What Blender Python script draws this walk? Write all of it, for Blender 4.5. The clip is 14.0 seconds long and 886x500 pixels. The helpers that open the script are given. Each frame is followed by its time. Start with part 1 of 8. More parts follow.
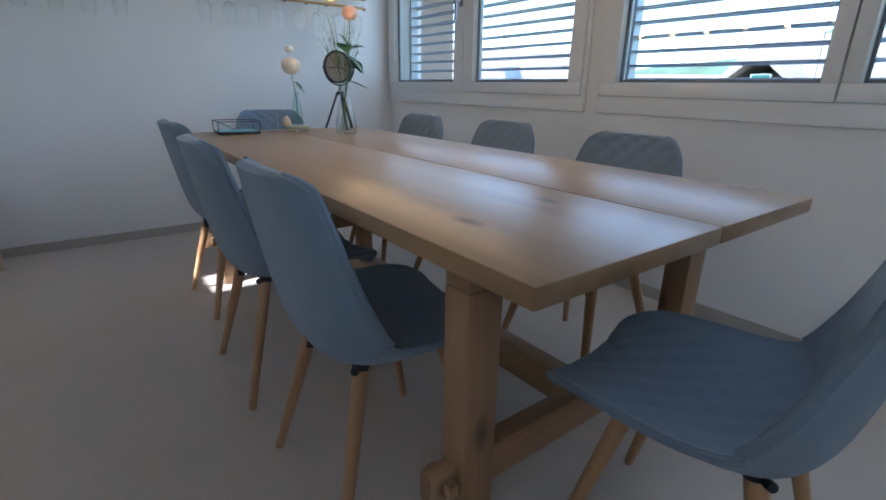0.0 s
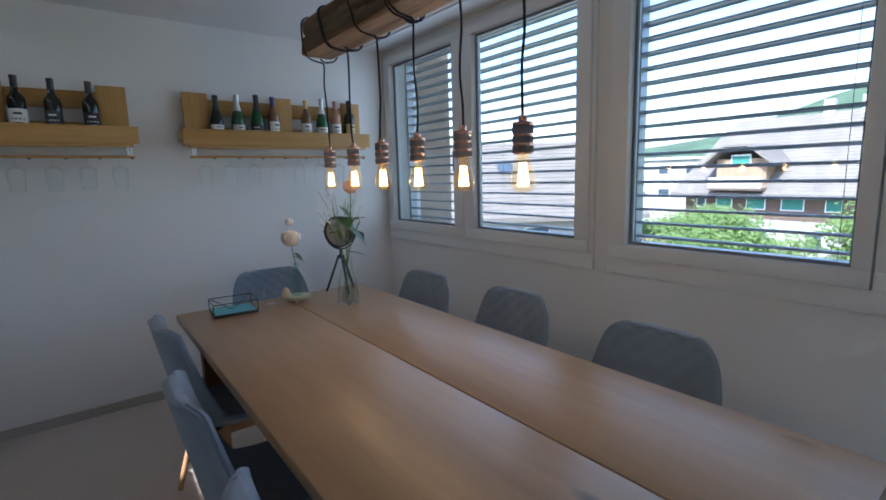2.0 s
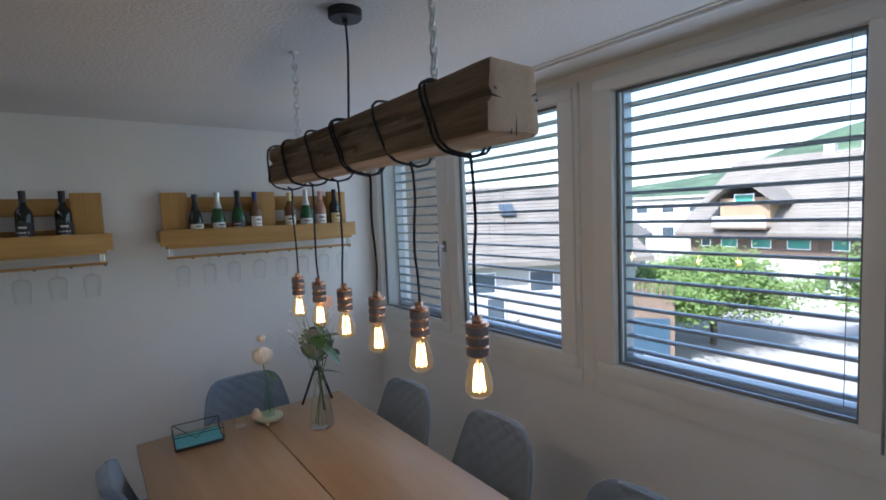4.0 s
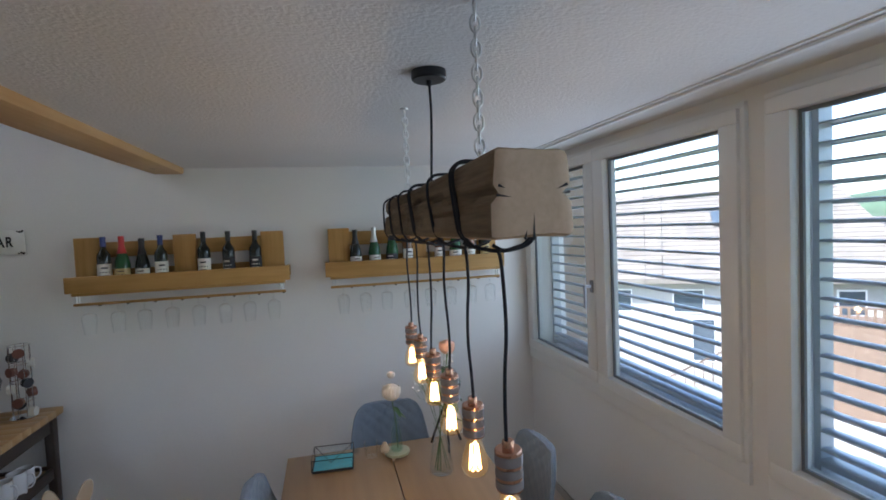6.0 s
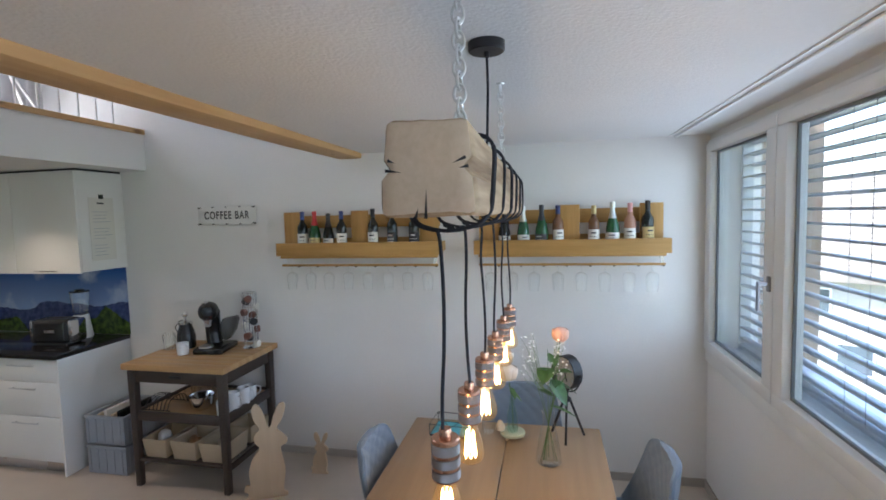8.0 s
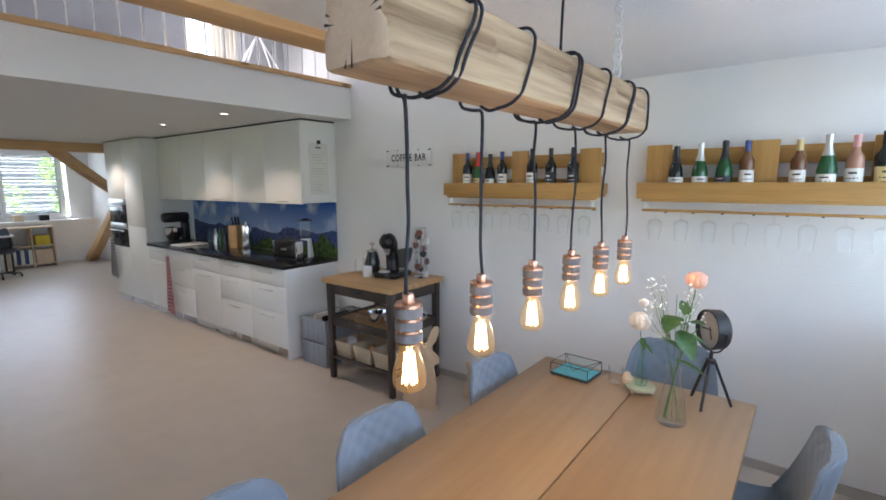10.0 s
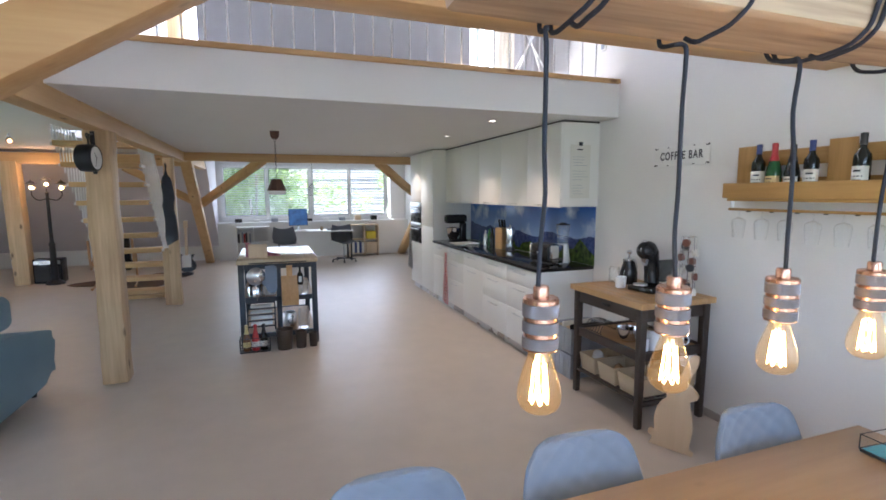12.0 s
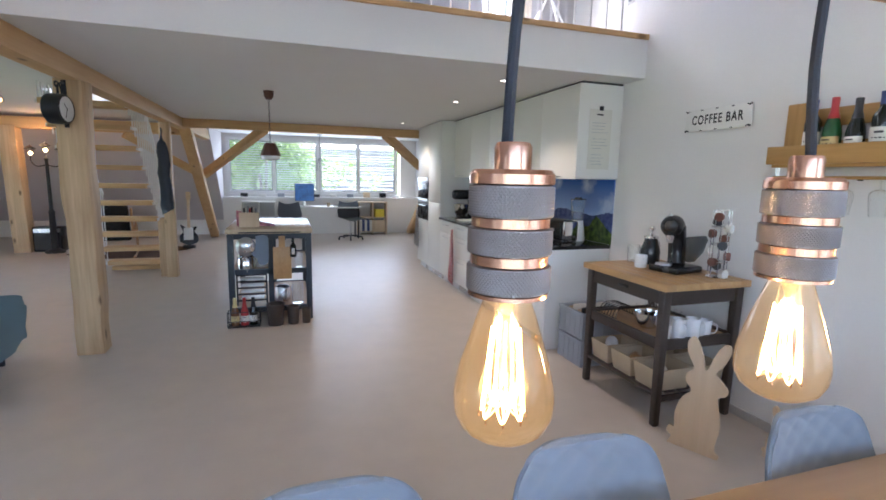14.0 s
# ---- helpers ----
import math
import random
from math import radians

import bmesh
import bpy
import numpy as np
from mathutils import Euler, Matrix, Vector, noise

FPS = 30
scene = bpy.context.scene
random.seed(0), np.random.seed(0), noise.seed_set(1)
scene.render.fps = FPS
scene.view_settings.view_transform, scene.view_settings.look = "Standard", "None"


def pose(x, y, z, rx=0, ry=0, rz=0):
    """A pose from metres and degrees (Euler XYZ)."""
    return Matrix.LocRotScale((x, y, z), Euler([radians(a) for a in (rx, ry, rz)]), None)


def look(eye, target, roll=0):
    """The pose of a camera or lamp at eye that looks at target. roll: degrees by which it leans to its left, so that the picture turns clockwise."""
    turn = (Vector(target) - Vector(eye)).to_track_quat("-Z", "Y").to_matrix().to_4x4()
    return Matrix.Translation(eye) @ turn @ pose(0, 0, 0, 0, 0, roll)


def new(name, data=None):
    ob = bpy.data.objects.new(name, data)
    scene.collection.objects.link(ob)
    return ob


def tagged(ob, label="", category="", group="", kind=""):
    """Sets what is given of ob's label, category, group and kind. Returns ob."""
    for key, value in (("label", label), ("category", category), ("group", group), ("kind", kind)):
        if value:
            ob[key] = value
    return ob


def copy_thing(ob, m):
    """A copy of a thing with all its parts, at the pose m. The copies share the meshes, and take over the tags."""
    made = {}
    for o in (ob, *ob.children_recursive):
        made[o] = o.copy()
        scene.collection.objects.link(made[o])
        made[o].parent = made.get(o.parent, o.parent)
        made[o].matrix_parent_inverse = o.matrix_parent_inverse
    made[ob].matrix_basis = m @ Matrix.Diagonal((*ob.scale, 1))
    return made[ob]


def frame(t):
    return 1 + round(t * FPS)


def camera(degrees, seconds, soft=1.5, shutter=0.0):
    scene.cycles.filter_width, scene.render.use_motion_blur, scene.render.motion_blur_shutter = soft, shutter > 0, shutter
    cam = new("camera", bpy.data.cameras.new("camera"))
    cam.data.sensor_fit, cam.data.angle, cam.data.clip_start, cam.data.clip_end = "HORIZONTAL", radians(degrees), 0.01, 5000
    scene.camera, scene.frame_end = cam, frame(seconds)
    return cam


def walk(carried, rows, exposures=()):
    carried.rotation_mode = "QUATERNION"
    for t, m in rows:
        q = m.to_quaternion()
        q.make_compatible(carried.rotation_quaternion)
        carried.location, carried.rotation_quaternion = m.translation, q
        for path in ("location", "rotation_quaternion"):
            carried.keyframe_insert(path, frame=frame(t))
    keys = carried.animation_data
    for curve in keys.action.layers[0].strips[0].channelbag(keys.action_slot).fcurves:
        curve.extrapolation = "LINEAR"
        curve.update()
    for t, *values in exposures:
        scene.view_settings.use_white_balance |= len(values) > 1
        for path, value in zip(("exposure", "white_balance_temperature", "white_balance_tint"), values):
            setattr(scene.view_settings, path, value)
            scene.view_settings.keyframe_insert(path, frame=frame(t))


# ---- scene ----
cam = camera(85.4, 14.0, soft=1.7)
PATH = [
    (0, (0.262, 0.225, 0.976), (1.404, 1.736, 0.334), 1.0),
    (0.5, (0.287, 0.240, 1.043), (1.385, 1.817, 0.492), 1.3),
    (1, (0.314, 0.302, 1.126), (1.436, 1.884, 0.641), 0.6),
    (1.5, (0.357, 0.385, 1.232), (1.526, 1.958, 0.835), -0.3),
    (2, (0.373, 0.436, 1.356), (1.567, 2.011, 1.049), -1.6),
    (2.5, (0.403, 0.440, 1.472), (1.603, 2.023, 1.241), -1.9),
    (3, (0.436, 0.453, 1.584), (1.649, 2.031, 1.386), -1.7),
    (3.2, (0.462, 0.459, 1.619), (1.673, 2.038, 1.427), -1.8),
    (5.3, (0.790, 0.485, 1.819), (1.750, 2.238, 1.732), -2.9),
    (5.5, (0.826, 0.482, 1.847), (1.653, 2.299, 1.727), -3.6),
    (6, (0.934, 0.455, 1.869), (1.407, 2.397, 1.775), -2.5),
    (6.5, (1.085, 0.434, 1.874), (1.236, 2.427, 1.799), -0.5),
    (7, (1.141, 0.422, 1.864), (1.149, 2.419, 1.741), -0.8),
    (7.5, (1.202, 0.443, 1.862), (1.119, 2.437, 1.732), -1.6),
    (8, (1.399, 0.469, 1.849), (0.978, 2.419, 1.704), -1.5),
    (8.2, (1.506, 0.495, 1.872), (0.900, 2.391, 1.683), -1.0),
    (10.3, (1.792, 0.675, 1.671), (0.505, 2.182, 1.397), -1.0),
    (10.5, (1.806, 0.719, 1.674), (0.448, 2.162, 1.406), -1.5),
    (11, (1.831, 0.840, 1.66), (0.245, 2.036, 1.42), -0.6),
    (11.5, (1.823, 0.880, 1.632), (0.071, 1.810, 1.377), -0.5),
    (12, (1.786, 0.899, 1.614), (-0.084, 1.569, 1.38), -0.2),
    (12.5, (1.716, 0.947, 1.58), (-0.174, 1.558, 1.341), 0.9),
    (13, (1.629, 1.022, 1.547), (-0.253, 1.644, 1.294), 1.4),
    (13.5, (1.551, 1.075, 1.513), (-0.328, 1.699, 1.244), 1.1),
    (14, (1.482, 1.116, 1.469), (-0.397, 1.730, 1.171), 1.2),
]
EXPOSURES = [
    (0.0, 2.5, 5250, 10), (1.5, 2.04, 5300, 13), (3.0, 1.85, 5650, 14), (5.5, 1.98, 5750, 15), (6.5, 2.58, 5850, 14),
    (8.0, 2.88, 5850, 14), (10.5, 3.3, 5900, 16), (12.0, 3.44, 5850, 17), (14.0, 3.50, 5750, 17),
]
walk(cam, [(t, look(eye, target, roll)) for t, eye, target, roll in PATH], EXPOSURES)

# ---- world, sun, lamps ----
SUN_EL, SUN_AZ = 46.3, 190.0          # height, and turn from +x towards +y
world = bpy.data.worlds.new("sky")
scene.world = world
world.use_nodes = True
wn = world.node_tree.nodes
sky = wn.new("ShaderNodeTexSky")
sky.sky_type = 'NISHITA'
sky.sun_disc = False
sky.sun_elevation = radians(SUN_EL)
sky.sun_rotation = radians(90 - SUN_AZ)
sky.air_density, sky.dust_density = 1.0, 1.5
wn["Background"].inputs[1].default_value = 0.15
world.node_tree.links.new(sky.outputs[0], wn["Background"].inputs[0])
sun_dir = Vector((math.cos(radians(SUN_EL)) * math.cos(radians(SUN_AZ)), math.cos(radians(SUN_EL)) * math.sin(radians(SUN_AZ)), math.sin(radians(SUN_EL))))
sun = new("sun", bpy.data.lights.new("sun", 'SUN'))
sun.data.energy, sun.data.angle, sun.data.color = 3.5, radians(0.5), (1.0, 0.95, 0.88)
sun.matrix_world = look(sun_dir * 60, (0, 0, 0))


def lamp_at(name, at, watts, colour, radius=0.02, spot=0):
    d = bpy.data.lights.new(name, 'SPOT' if spot else 'POINT')
    d.energy, d.color, d.shadow_soft_size = watts, colour, radius
    if spot:
        d.spot_size, d.spot_blend = radians(spot), 0.6
    ob = new(name, d)
    ob.location = at
    return ob


def window_light(x, y0, y1, z0, z1, watts, colour, turn=90):
    """The sky's light in a window's opening, shining to smaller x, or with turn -90 to larger x."""
    d = bpy.data.lights.new("window_light", 'AREA')
    d.shape, d.size, d.size_y, d.energy, d.color = 'RECTANGLE', z1 - z0, y1 - y0, watts, colour
    ob = new("window_light", d)
    ob.matrix_world = pose(x, (y0 + y1) / 2, (z0 + z1) / 2, 0, turn, 0)
    return ob


# the last opening belongs to the unseen window added for more light
for y0, y1 in ((1.978, 3.715), (-0.07, 1.69), (-2.94, -1.16)):
    window_light(2.37, y0, y1, 1.012, 2.197, 1.3, (0.74, 0.88, 1.0))
window_light(-11.19, -0.15, 3.86, 1.06, 2.26, 4.4, (0.84, 0.92, 1.0), -90)


# ---- materials ----
def mat(name, col, rough=0.5, metal=0.0, var=0.10, scale=2.5, fine=60.0, bump=0.0, bscale=250.0, spec=0.5, sheen=0.0, emit=None, power=0.0):
    m = bpy.data.materials.new(name)
    m.use_nodes = True
    n, l = m.node_tree.nodes, m.node_tree.links
    b = n["Principled BSDF"]
    tc = n.new("ShaderNodeTexCoord")
    n1, n2 = n.new("ShaderNodeTexNoise"), n.new("ShaderNodeTexNoise")
    n1.inputs["Scale"].default_value, n1.inputs["Detail"].default_value = scale, 5
    n2.inputs["Scale"].default_value, n2.inputs["Detail"].default_value = fine, 3
    add = n.new("ShaderNodeMix")
    add.inputs[0].default_value = 0.4
    ramp = n.new("ShaderNodeValToRGB")
    ramp.color_ramp.elements[0].position, ramp.color_ramp.elements[1].position = 0.3, 0.7
    ramp.color_ramp.elements[0].color = tuple(max(0, c * (1 - var)) for c in col) + (1,)
    ramp.color_ramp.elements[1].color = tuple(min(1, c * (1 + var)) for c in col) + (1,)
    l.new(tc.outputs["Object"], n1.inputs["Vector"])
    l.new(tc.outputs["Object"], n2.inputs["Vector"])
    l.new(n1.outputs[0], add.inputs[2])
    l.new(n2.outputs[0], add.inputs[3])
    l.new(add.outputs[0], ramp.inputs[0])
    l.new(ramp.outputs[0], b.inputs["Base Color"])
    mr = n.new("ShaderNodeMapRange")
    mr.inputs["To Min"].default_value, mr.inputs["To Max"].default_value = max(0.02, rough - 0.08), min(1, rough + 0.08)
    l.new(n1.outputs[0], mr.inputs["Value"])
    l.new(mr.outputs[0], b.inputs["Roughness"])
    b.inputs["Metallic"].default_value = metal
    b.inputs["Specular IOR Level"].default_value = spec
    b.inputs["Sheen Weight"].default_value = sheen
    if bump:
        n3, bp = n.new("ShaderNodeTexNoise"), n.new("ShaderNodeBump")
        n3.inputs["Scale"].default_value, n3.inputs["Detail"].default_value = bscale, 4
        l.new(tc.outputs["Object"], n3.inputs["Vector"])
        l.new(n3.outputs[0], bp.inputs["Height"])
        bp.inputs["Strength"].default_value, bp.inputs["Distance"].default_value = bump, 0.01
        l.new(bp.outputs[0], b.inputs["Normal"])
    if emit:
        b.inputs["Emission Color"].default_value = (*emit, 1)
        b.inputs["Emission Strength"].default_value = power
    return m


def wood(name, dark, light, axis="y", grain=14.0, rough=0.45, knots=True, bump=0.12, spec=0.4, lo=0.32, hi=0.62):
    """Timber with the grain along one axis, streaks, knots and slow changes of tone."""
    m = bpy.data.materials.new(name)
    m.use_nodes = True
    n, l = m.node_tree.nodes, m.node_tree.links
    b = n["Principled BSDF"]
    tc, info, mp = n.new("ShaderNodeTexCoord"), n.new("ShaderNodeObjectInfo"), n.new("ShaderNodeMapping")
    s = [grain] * 3
    s["xyz".index(axis)] = grain * 0.06
    mp.inputs["Scale"].default_value = s
    l.new(tc.outputs["Object"], mp.inputs["Vector"])
    shift = n.new("ShaderNodeVectorMath")
    shift.operation = 'SCALE'
    shift.inputs[0].default_value = (7.1, 3.3, 5.7)
    l.new(info.outputs["Random"], shift.inputs["Scale"])
    l.new(shift.outputs[0], mp.inputs["Location"])
    g1, g2, g3 = (n.new("ShaderNodeTexNoise") for _ in range(3))
    g1.inputs["Scale"].default_value, g1.inputs["Detail"].default_value, g1.inputs["Distortion"].default_value = 1.0, 6, 0.8
    g2.inputs["Scale"].default_value, g2.inputs["Detail"].default_value = 6.0, 4
    g3.inputs["Scale"].default_value, g3.inputs["Detail"].default_value = 1.3, 2
    for g in (g1, g2):
        l.new(mp.outputs[0], g.inputs["Vector"])
    l.new(tc.outputs["Object"], g3.inputs["Vector"])
    mx, mx2 = n.new("ShaderNodeMix"), n.new("ShaderNodeMix")
    mx.inputs[0].default_value, mx2.inputs[0].default_value = 0.35, 0.3
    l.new(g1.outputs[0], mx.inputs[2])
    l.new(g2.outputs[0], mx.inputs[3])
    l.new(mx.outputs[0], mx2.inputs[2])
    l.new(g3.outputs[0], mx2.inputs[3])
    ramp = n.new("ShaderNodeValToRGB")
    e = ramp.color_ramp.elements
    e[0].position, e[0].color = lo, (*dark, 1)
    e[1].position, e[1].color = hi, (*light, 1)
    l.new(mx2.outputs[0], ramp.inputs[0])
    out = ramp.outputs[0]
    if knots:
        vo, kr, km = n.new("ShaderNodeTexVoronoi"), n.new("ShaderNodeValToRGB"), n.new("ShaderNodeMix")
        vm = n.new("ShaderNodeMapping")
        ks = [5.0] * 3
        ks["xyz".index(axis)] = 2.2
        vm.inputs["Scale"].default_value = ks
        l.new(tc.outputs["Object"], vm.inputs["Vector"])
        l.new(shift.outputs[0], vm.inputs["Location"])
        l.new(vm.outputs[0], vo.inputs["Vector"])
        vo.inputs["Scale"].default_value = 1.0
        kr.color_ramp.elements[0].position, kr.color_ramp.elements[0].color = 0.05, (1, 1, 1, 1)
        kr.color_ramp.elements[1].position, kr.color_ramp.elements[1].color = 0.13, (0, 0, 0, 1)
        l.new(vo.outputs["Distance"], kr.inputs[0])
        km.data_type = 'RGBA'
        l.new(kr.outputs[0], km.inputs[0])
        l.new(out, km.inputs[6])
        km.inputs[7].default_value = (*(c * 0.45 for c in dark), 1)
        out = km.outputs[2]
    l.new(out, b.inputs["Base Color"])
    b.inputs["Roughness"].default_value = rough
    b.inputs["Specular IOR Level"].default_value = spec
    bp = n.new("ShaderNodeBump")
    bp.inputs["Strength"].default_value, bp.inputs["Distance"].default_value = bump, 0.004
    l.new(mx.outputs[0], bp.inputs["Height"])
    l.new(bp.outputs[0], b.inputs["Normal"])
    return m


def glass(name, tint=(1, 1, 1), rough=0.0, gloss=1.0, glow=None, power=0.0, base=0.04, curve=4.0):
    """Thin clear glass: see-through, with a Fresnel gloss."""
    m = bpy.data.materials.new(name)
    m.use_nodes = True
    n, l = m.node_tree.nodes, m.node_tree.links
    n.remove(n["Principled BSDF"])
    t, g, mx, fr, mu, po = n.new("ShaderNodeBsdfTransparent"), n.new("ShaderNodeBsdfGlossy"), n.new("ShaderNodeMixShader"), n.new("ShaderNodeLayerWeight"), n.new("ShaderNodeMath"), n.new("ShaderNodeMath")
    t.inputs[0].default_value = (*tint, 1)
    g.inputs["Roughness"].default_value = rough
    fr.inputs[0].default_value = 0.5
    po.operation = 'POWER'
    po.inputs[1].default_value = curve
    mu.operation = 'MULTIPLY_ADD'
    mu.inputs[1].default_value, mu.inputs[2].default_value = 0.85 * gloss, base * gloss
    l.new(fr.outputs["Facing"], po.inputs[0])
    l.new(po.outputs[0], mu.inputs[0])
    l.new(mu.outputs[0], mx.inputs[0])
    l.new(t.outputs[0], mx.inputs[1])
    l.new(g.outputs[0], mx.inputs[2])
    out = mx.outputs[0]
    if glow:
        em, ad = n.new("ShaderNodeEmission"), n.new("ShaderNodeAddShader")
        em.inputs[0].default_value, em.inputs[1].default_value = (*glow, 1), power
        l.new(out, ad.inputs[0])
        l.new(em.outputs[0], ad.inputs[1])
        out = ad.outputs[0]
    l.new(out, n["Material Output"].inputs[0])
    return m


M_WALL = mat("white_plaster", (0.78, 0.77, 0.75), 0.85, var=0.02, bump=0.25, bscale=160)
M_CEIL = mat("rough_plaster_ceiling", (0.76, 0.755, 0.74), 0.9, var=0.03, bump=0.35, bscale=80)
M_SMOOTH = mat("smooth_white_ceiling", (0.78, 0.775, 0.76), 0.8, var=0.015, bump=0.08)
M_FLOOR = mat("poured_floor", (0.56, 0.48, 0.405), 0.38, var=0.08, scale=0.9, fine=5, bump=0.03, bscale=60, spec=0.45)
M_SKIRT = mat("skirting", (0.42, 0.38, 0.34), 0.5, var=0.05)
M_FRAME = mat("white_window_paint", (0.80, 0.80, 0.79), 0.35, var=0.015)
M_GASKET = mat("grey_seal", (0.18, 0.20, 0.22), 0.6)
M_ALU = mat("slat_grey", (0.40, 0.43, 0.47), 0.38, metal=0.35, var=0.05)
M_SLATFAR = mat("slat_dark_grey", (0.30, 0.31, 0.33), 0.45, var=0.05)
M_SILL = mat("pale_sill", (0.76, 0.80, 0.84), 0.35, metal=0.2, var=0.03)
M_STEEL = mat("brushed_steel", (0.62, 0.62, 0.63), 0.28, metal=1.0, var=0.06)
M_HANDLE = mat("dark_steel", (0.30, 0.30, 0.32), 0.35, metal=1.0, var=0.05)
M_CHAIN = mat("zinc", (0.72, 0.73, 0.72), 0.35, metal=0.85)
M_BLACK = mat("black_metal", (0.018, 0.018, 0.02), 0.45, var=0.15)
M_BPLASTIC = mat("black_plastic", (0.015, 0.015, 0.016), 0.25, var=0.1)
M_CORD = mat("textile_cord", (0.02, 0.022, 0.03), 0.85, var=0.3, fine=900, bump=0.3, bscale=1200)
M_COPPER = mat("copper", (0.56, 0.31, 0.21), 0.26, metal=1.0, var=0.12, fine=200)
M_KNURL = mat("knurled_copper", (0.30, 0.27, 0.265), 0.40, metal=1.0, var=0.08, fine=700)
M_OAK = wood("oak_table", (0.275, 0.160, 0.074), (0.395, 0.245, 0.118), "y", 6, 0.33, knots=True, bump=0.015, spec=0.5)
M_OAKLEG = wood("oak_leg", (0.26, 0.14, 0.065), (0.42, 0.25, 0.13), "z", 12, 0.45)
M_OAKX = wood("oak_rail", (0.26, 0.14, 0.065), (0.42, 0.25, 0.13), "x", 12, 0.45)
M_BEECH = wood("beech_leg", (0.38, 0.20, 0.09), (0.50, 0.29, 0.14), "z", 20, 0.4, knots=False)
M_PALLET = wood("stained_pallet", (0.32, 0.17, 0.04), (0.50, 0.29, 0.09), "x", 14, 0.55)
M_PALLETZ = wood("stained_pallet_upright", (0.32, 0.17, 0.04), (0.50, 0.29, 0.09), "z", 14, 0.55)
M_SPRUCE_Y = wood("spruce_y", (0.50, 0.29, 0.12), (0.64, 0.42, 0.20), "y", 9, 0.55)
M_SPRUCE_X = wood("spruce_x", (0.50, 0.29, 0.12), (0.64, 0.42, 0.20), "x", 9, 0.55)
M_SPRUCE_Z = wood("spruce_z", (0.42, 0.27, 0.14), (0.70, 0.51, 0.30), "z", 9, 0.55)
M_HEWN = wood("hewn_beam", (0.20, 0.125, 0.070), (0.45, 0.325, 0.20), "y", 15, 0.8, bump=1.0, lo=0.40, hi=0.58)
M_HEWN_DARK = wood("dark_beam_face", (0.075, 0.048, 0.028), (0.30, 0.215, 0.13), "y", 26, 0.85, bump=1.0, lo=0.34, hi=0.62)
M_ENDGRAIN = wood("end_grain", (0.55, 0.40, 0.27), (0.68, 0.52, 0.38), "y", 22, 0.8, knots=False, bump=0.2)
M_BUTCHER = wood("butcher_block", (0.38, 0.21, 0.085), (0.55, 0.34, 0.15), "x", 9, 0.4, knots=False)
M_BEECHTOP = wood("beech_top", (0.46, 0.34, 0.21), (0.60, 0.47, 0.31), "x", 9, 0.2, knots=False)
M_FABRIC = mat("blue_grey_fabric", (0.20, 0.25, 0.315), 0.95, var=0.10, scale=6, fine=500, bump=0.35, bscale=900, sheen=0.3)
M_PANE = glass("window_glass", (0.97, 0.985, 0.98))
M_CLEAR = glass("clear_glass", (0.985, 0.992, 0.992), 0.0, 1.0, base=0.035, curve=2.3)
M_VASE = glass("vase_glass", (0.985, 0.992, 0.992), 0.0, 1.0, base=0.03, curve=2.4)
M_BULB = glass("amber_bulb_glass", (1.0, 0.92, 0.76), 0.0, 0.9, (1.0, 0.50, 0.12), 0.010)
M_WHITE = mat("white_lacquer", (0.80, 0.79, 0.76), 0.42, var=0.012)
M_CERAMIC = mat("white_ceramic", (0.80, 0.80, 0.80), 0.15, var=0.01)


# ---- mesh helpers ----
def box(bm, x0, x1, y0, y1, z0, z1, bevel=0.0, seg=2):
    g = bmesh.ops.create_cube(bm, size=1, matrix=Matrix.Translation(((x0 + x1) / 2, (y0 + y1) / 2, (z0 + z1) / 2)) @ Matrix.Diagonal((abs(x1 - x0), abs(y1 - y0), abs(z1 - z0), 1)))
    if bevel:
        es = {e for v in g["verts"] for e in v.link_edges}
        bmesh.ops.bevel(bm, geom=list(es), offset=bevel, segments=seg, affect='EDGES', profile=0.5)


def obox(bm, p, q, w, h, bevel=0.0, up=(0, 0, 1)):
    """A timber from p to q, w wide and h high."""
    p, q = Vector(p), Vector(q)
    d = (q - p)
    n = d.normalized()
    s = n.cross(Vector(up)).normalized()
    u = s.cross(n)
    m = Matrix((s, n, u)).transposed().to_4x4()
    m.translation = (p + q) / 2
    g = bmesh.ops.create_cube(bm, size=1, matrix=m @ Matrix.Diagonal((w, d.length, h, 1)))
    if bevel:
        bmesh.ops.bevel(bm, geom=list({e for v in g["verts"] for e in v.link_edges}), offset=bevel, segments=2, affect='EDGES', profile=0.5)


def rod(bm, p, q, r0, r1=None, seg=12, caps=True):
    p, q = Vector(p), Vector(q)
    r1 = r0 if r1 is None else r1
    d = q - p
    m = d.to_track_quat('Z', 'Y').to_matrix().to_4x4()
    m.translation = (p + q) / 2
    bmesh.ops.create_cone(bm, cap_ends=caps, segments=seg, radius1=max(r0, 1e-4), radius2=max(r1, 1e-4), depth=d.length, matrix=m)


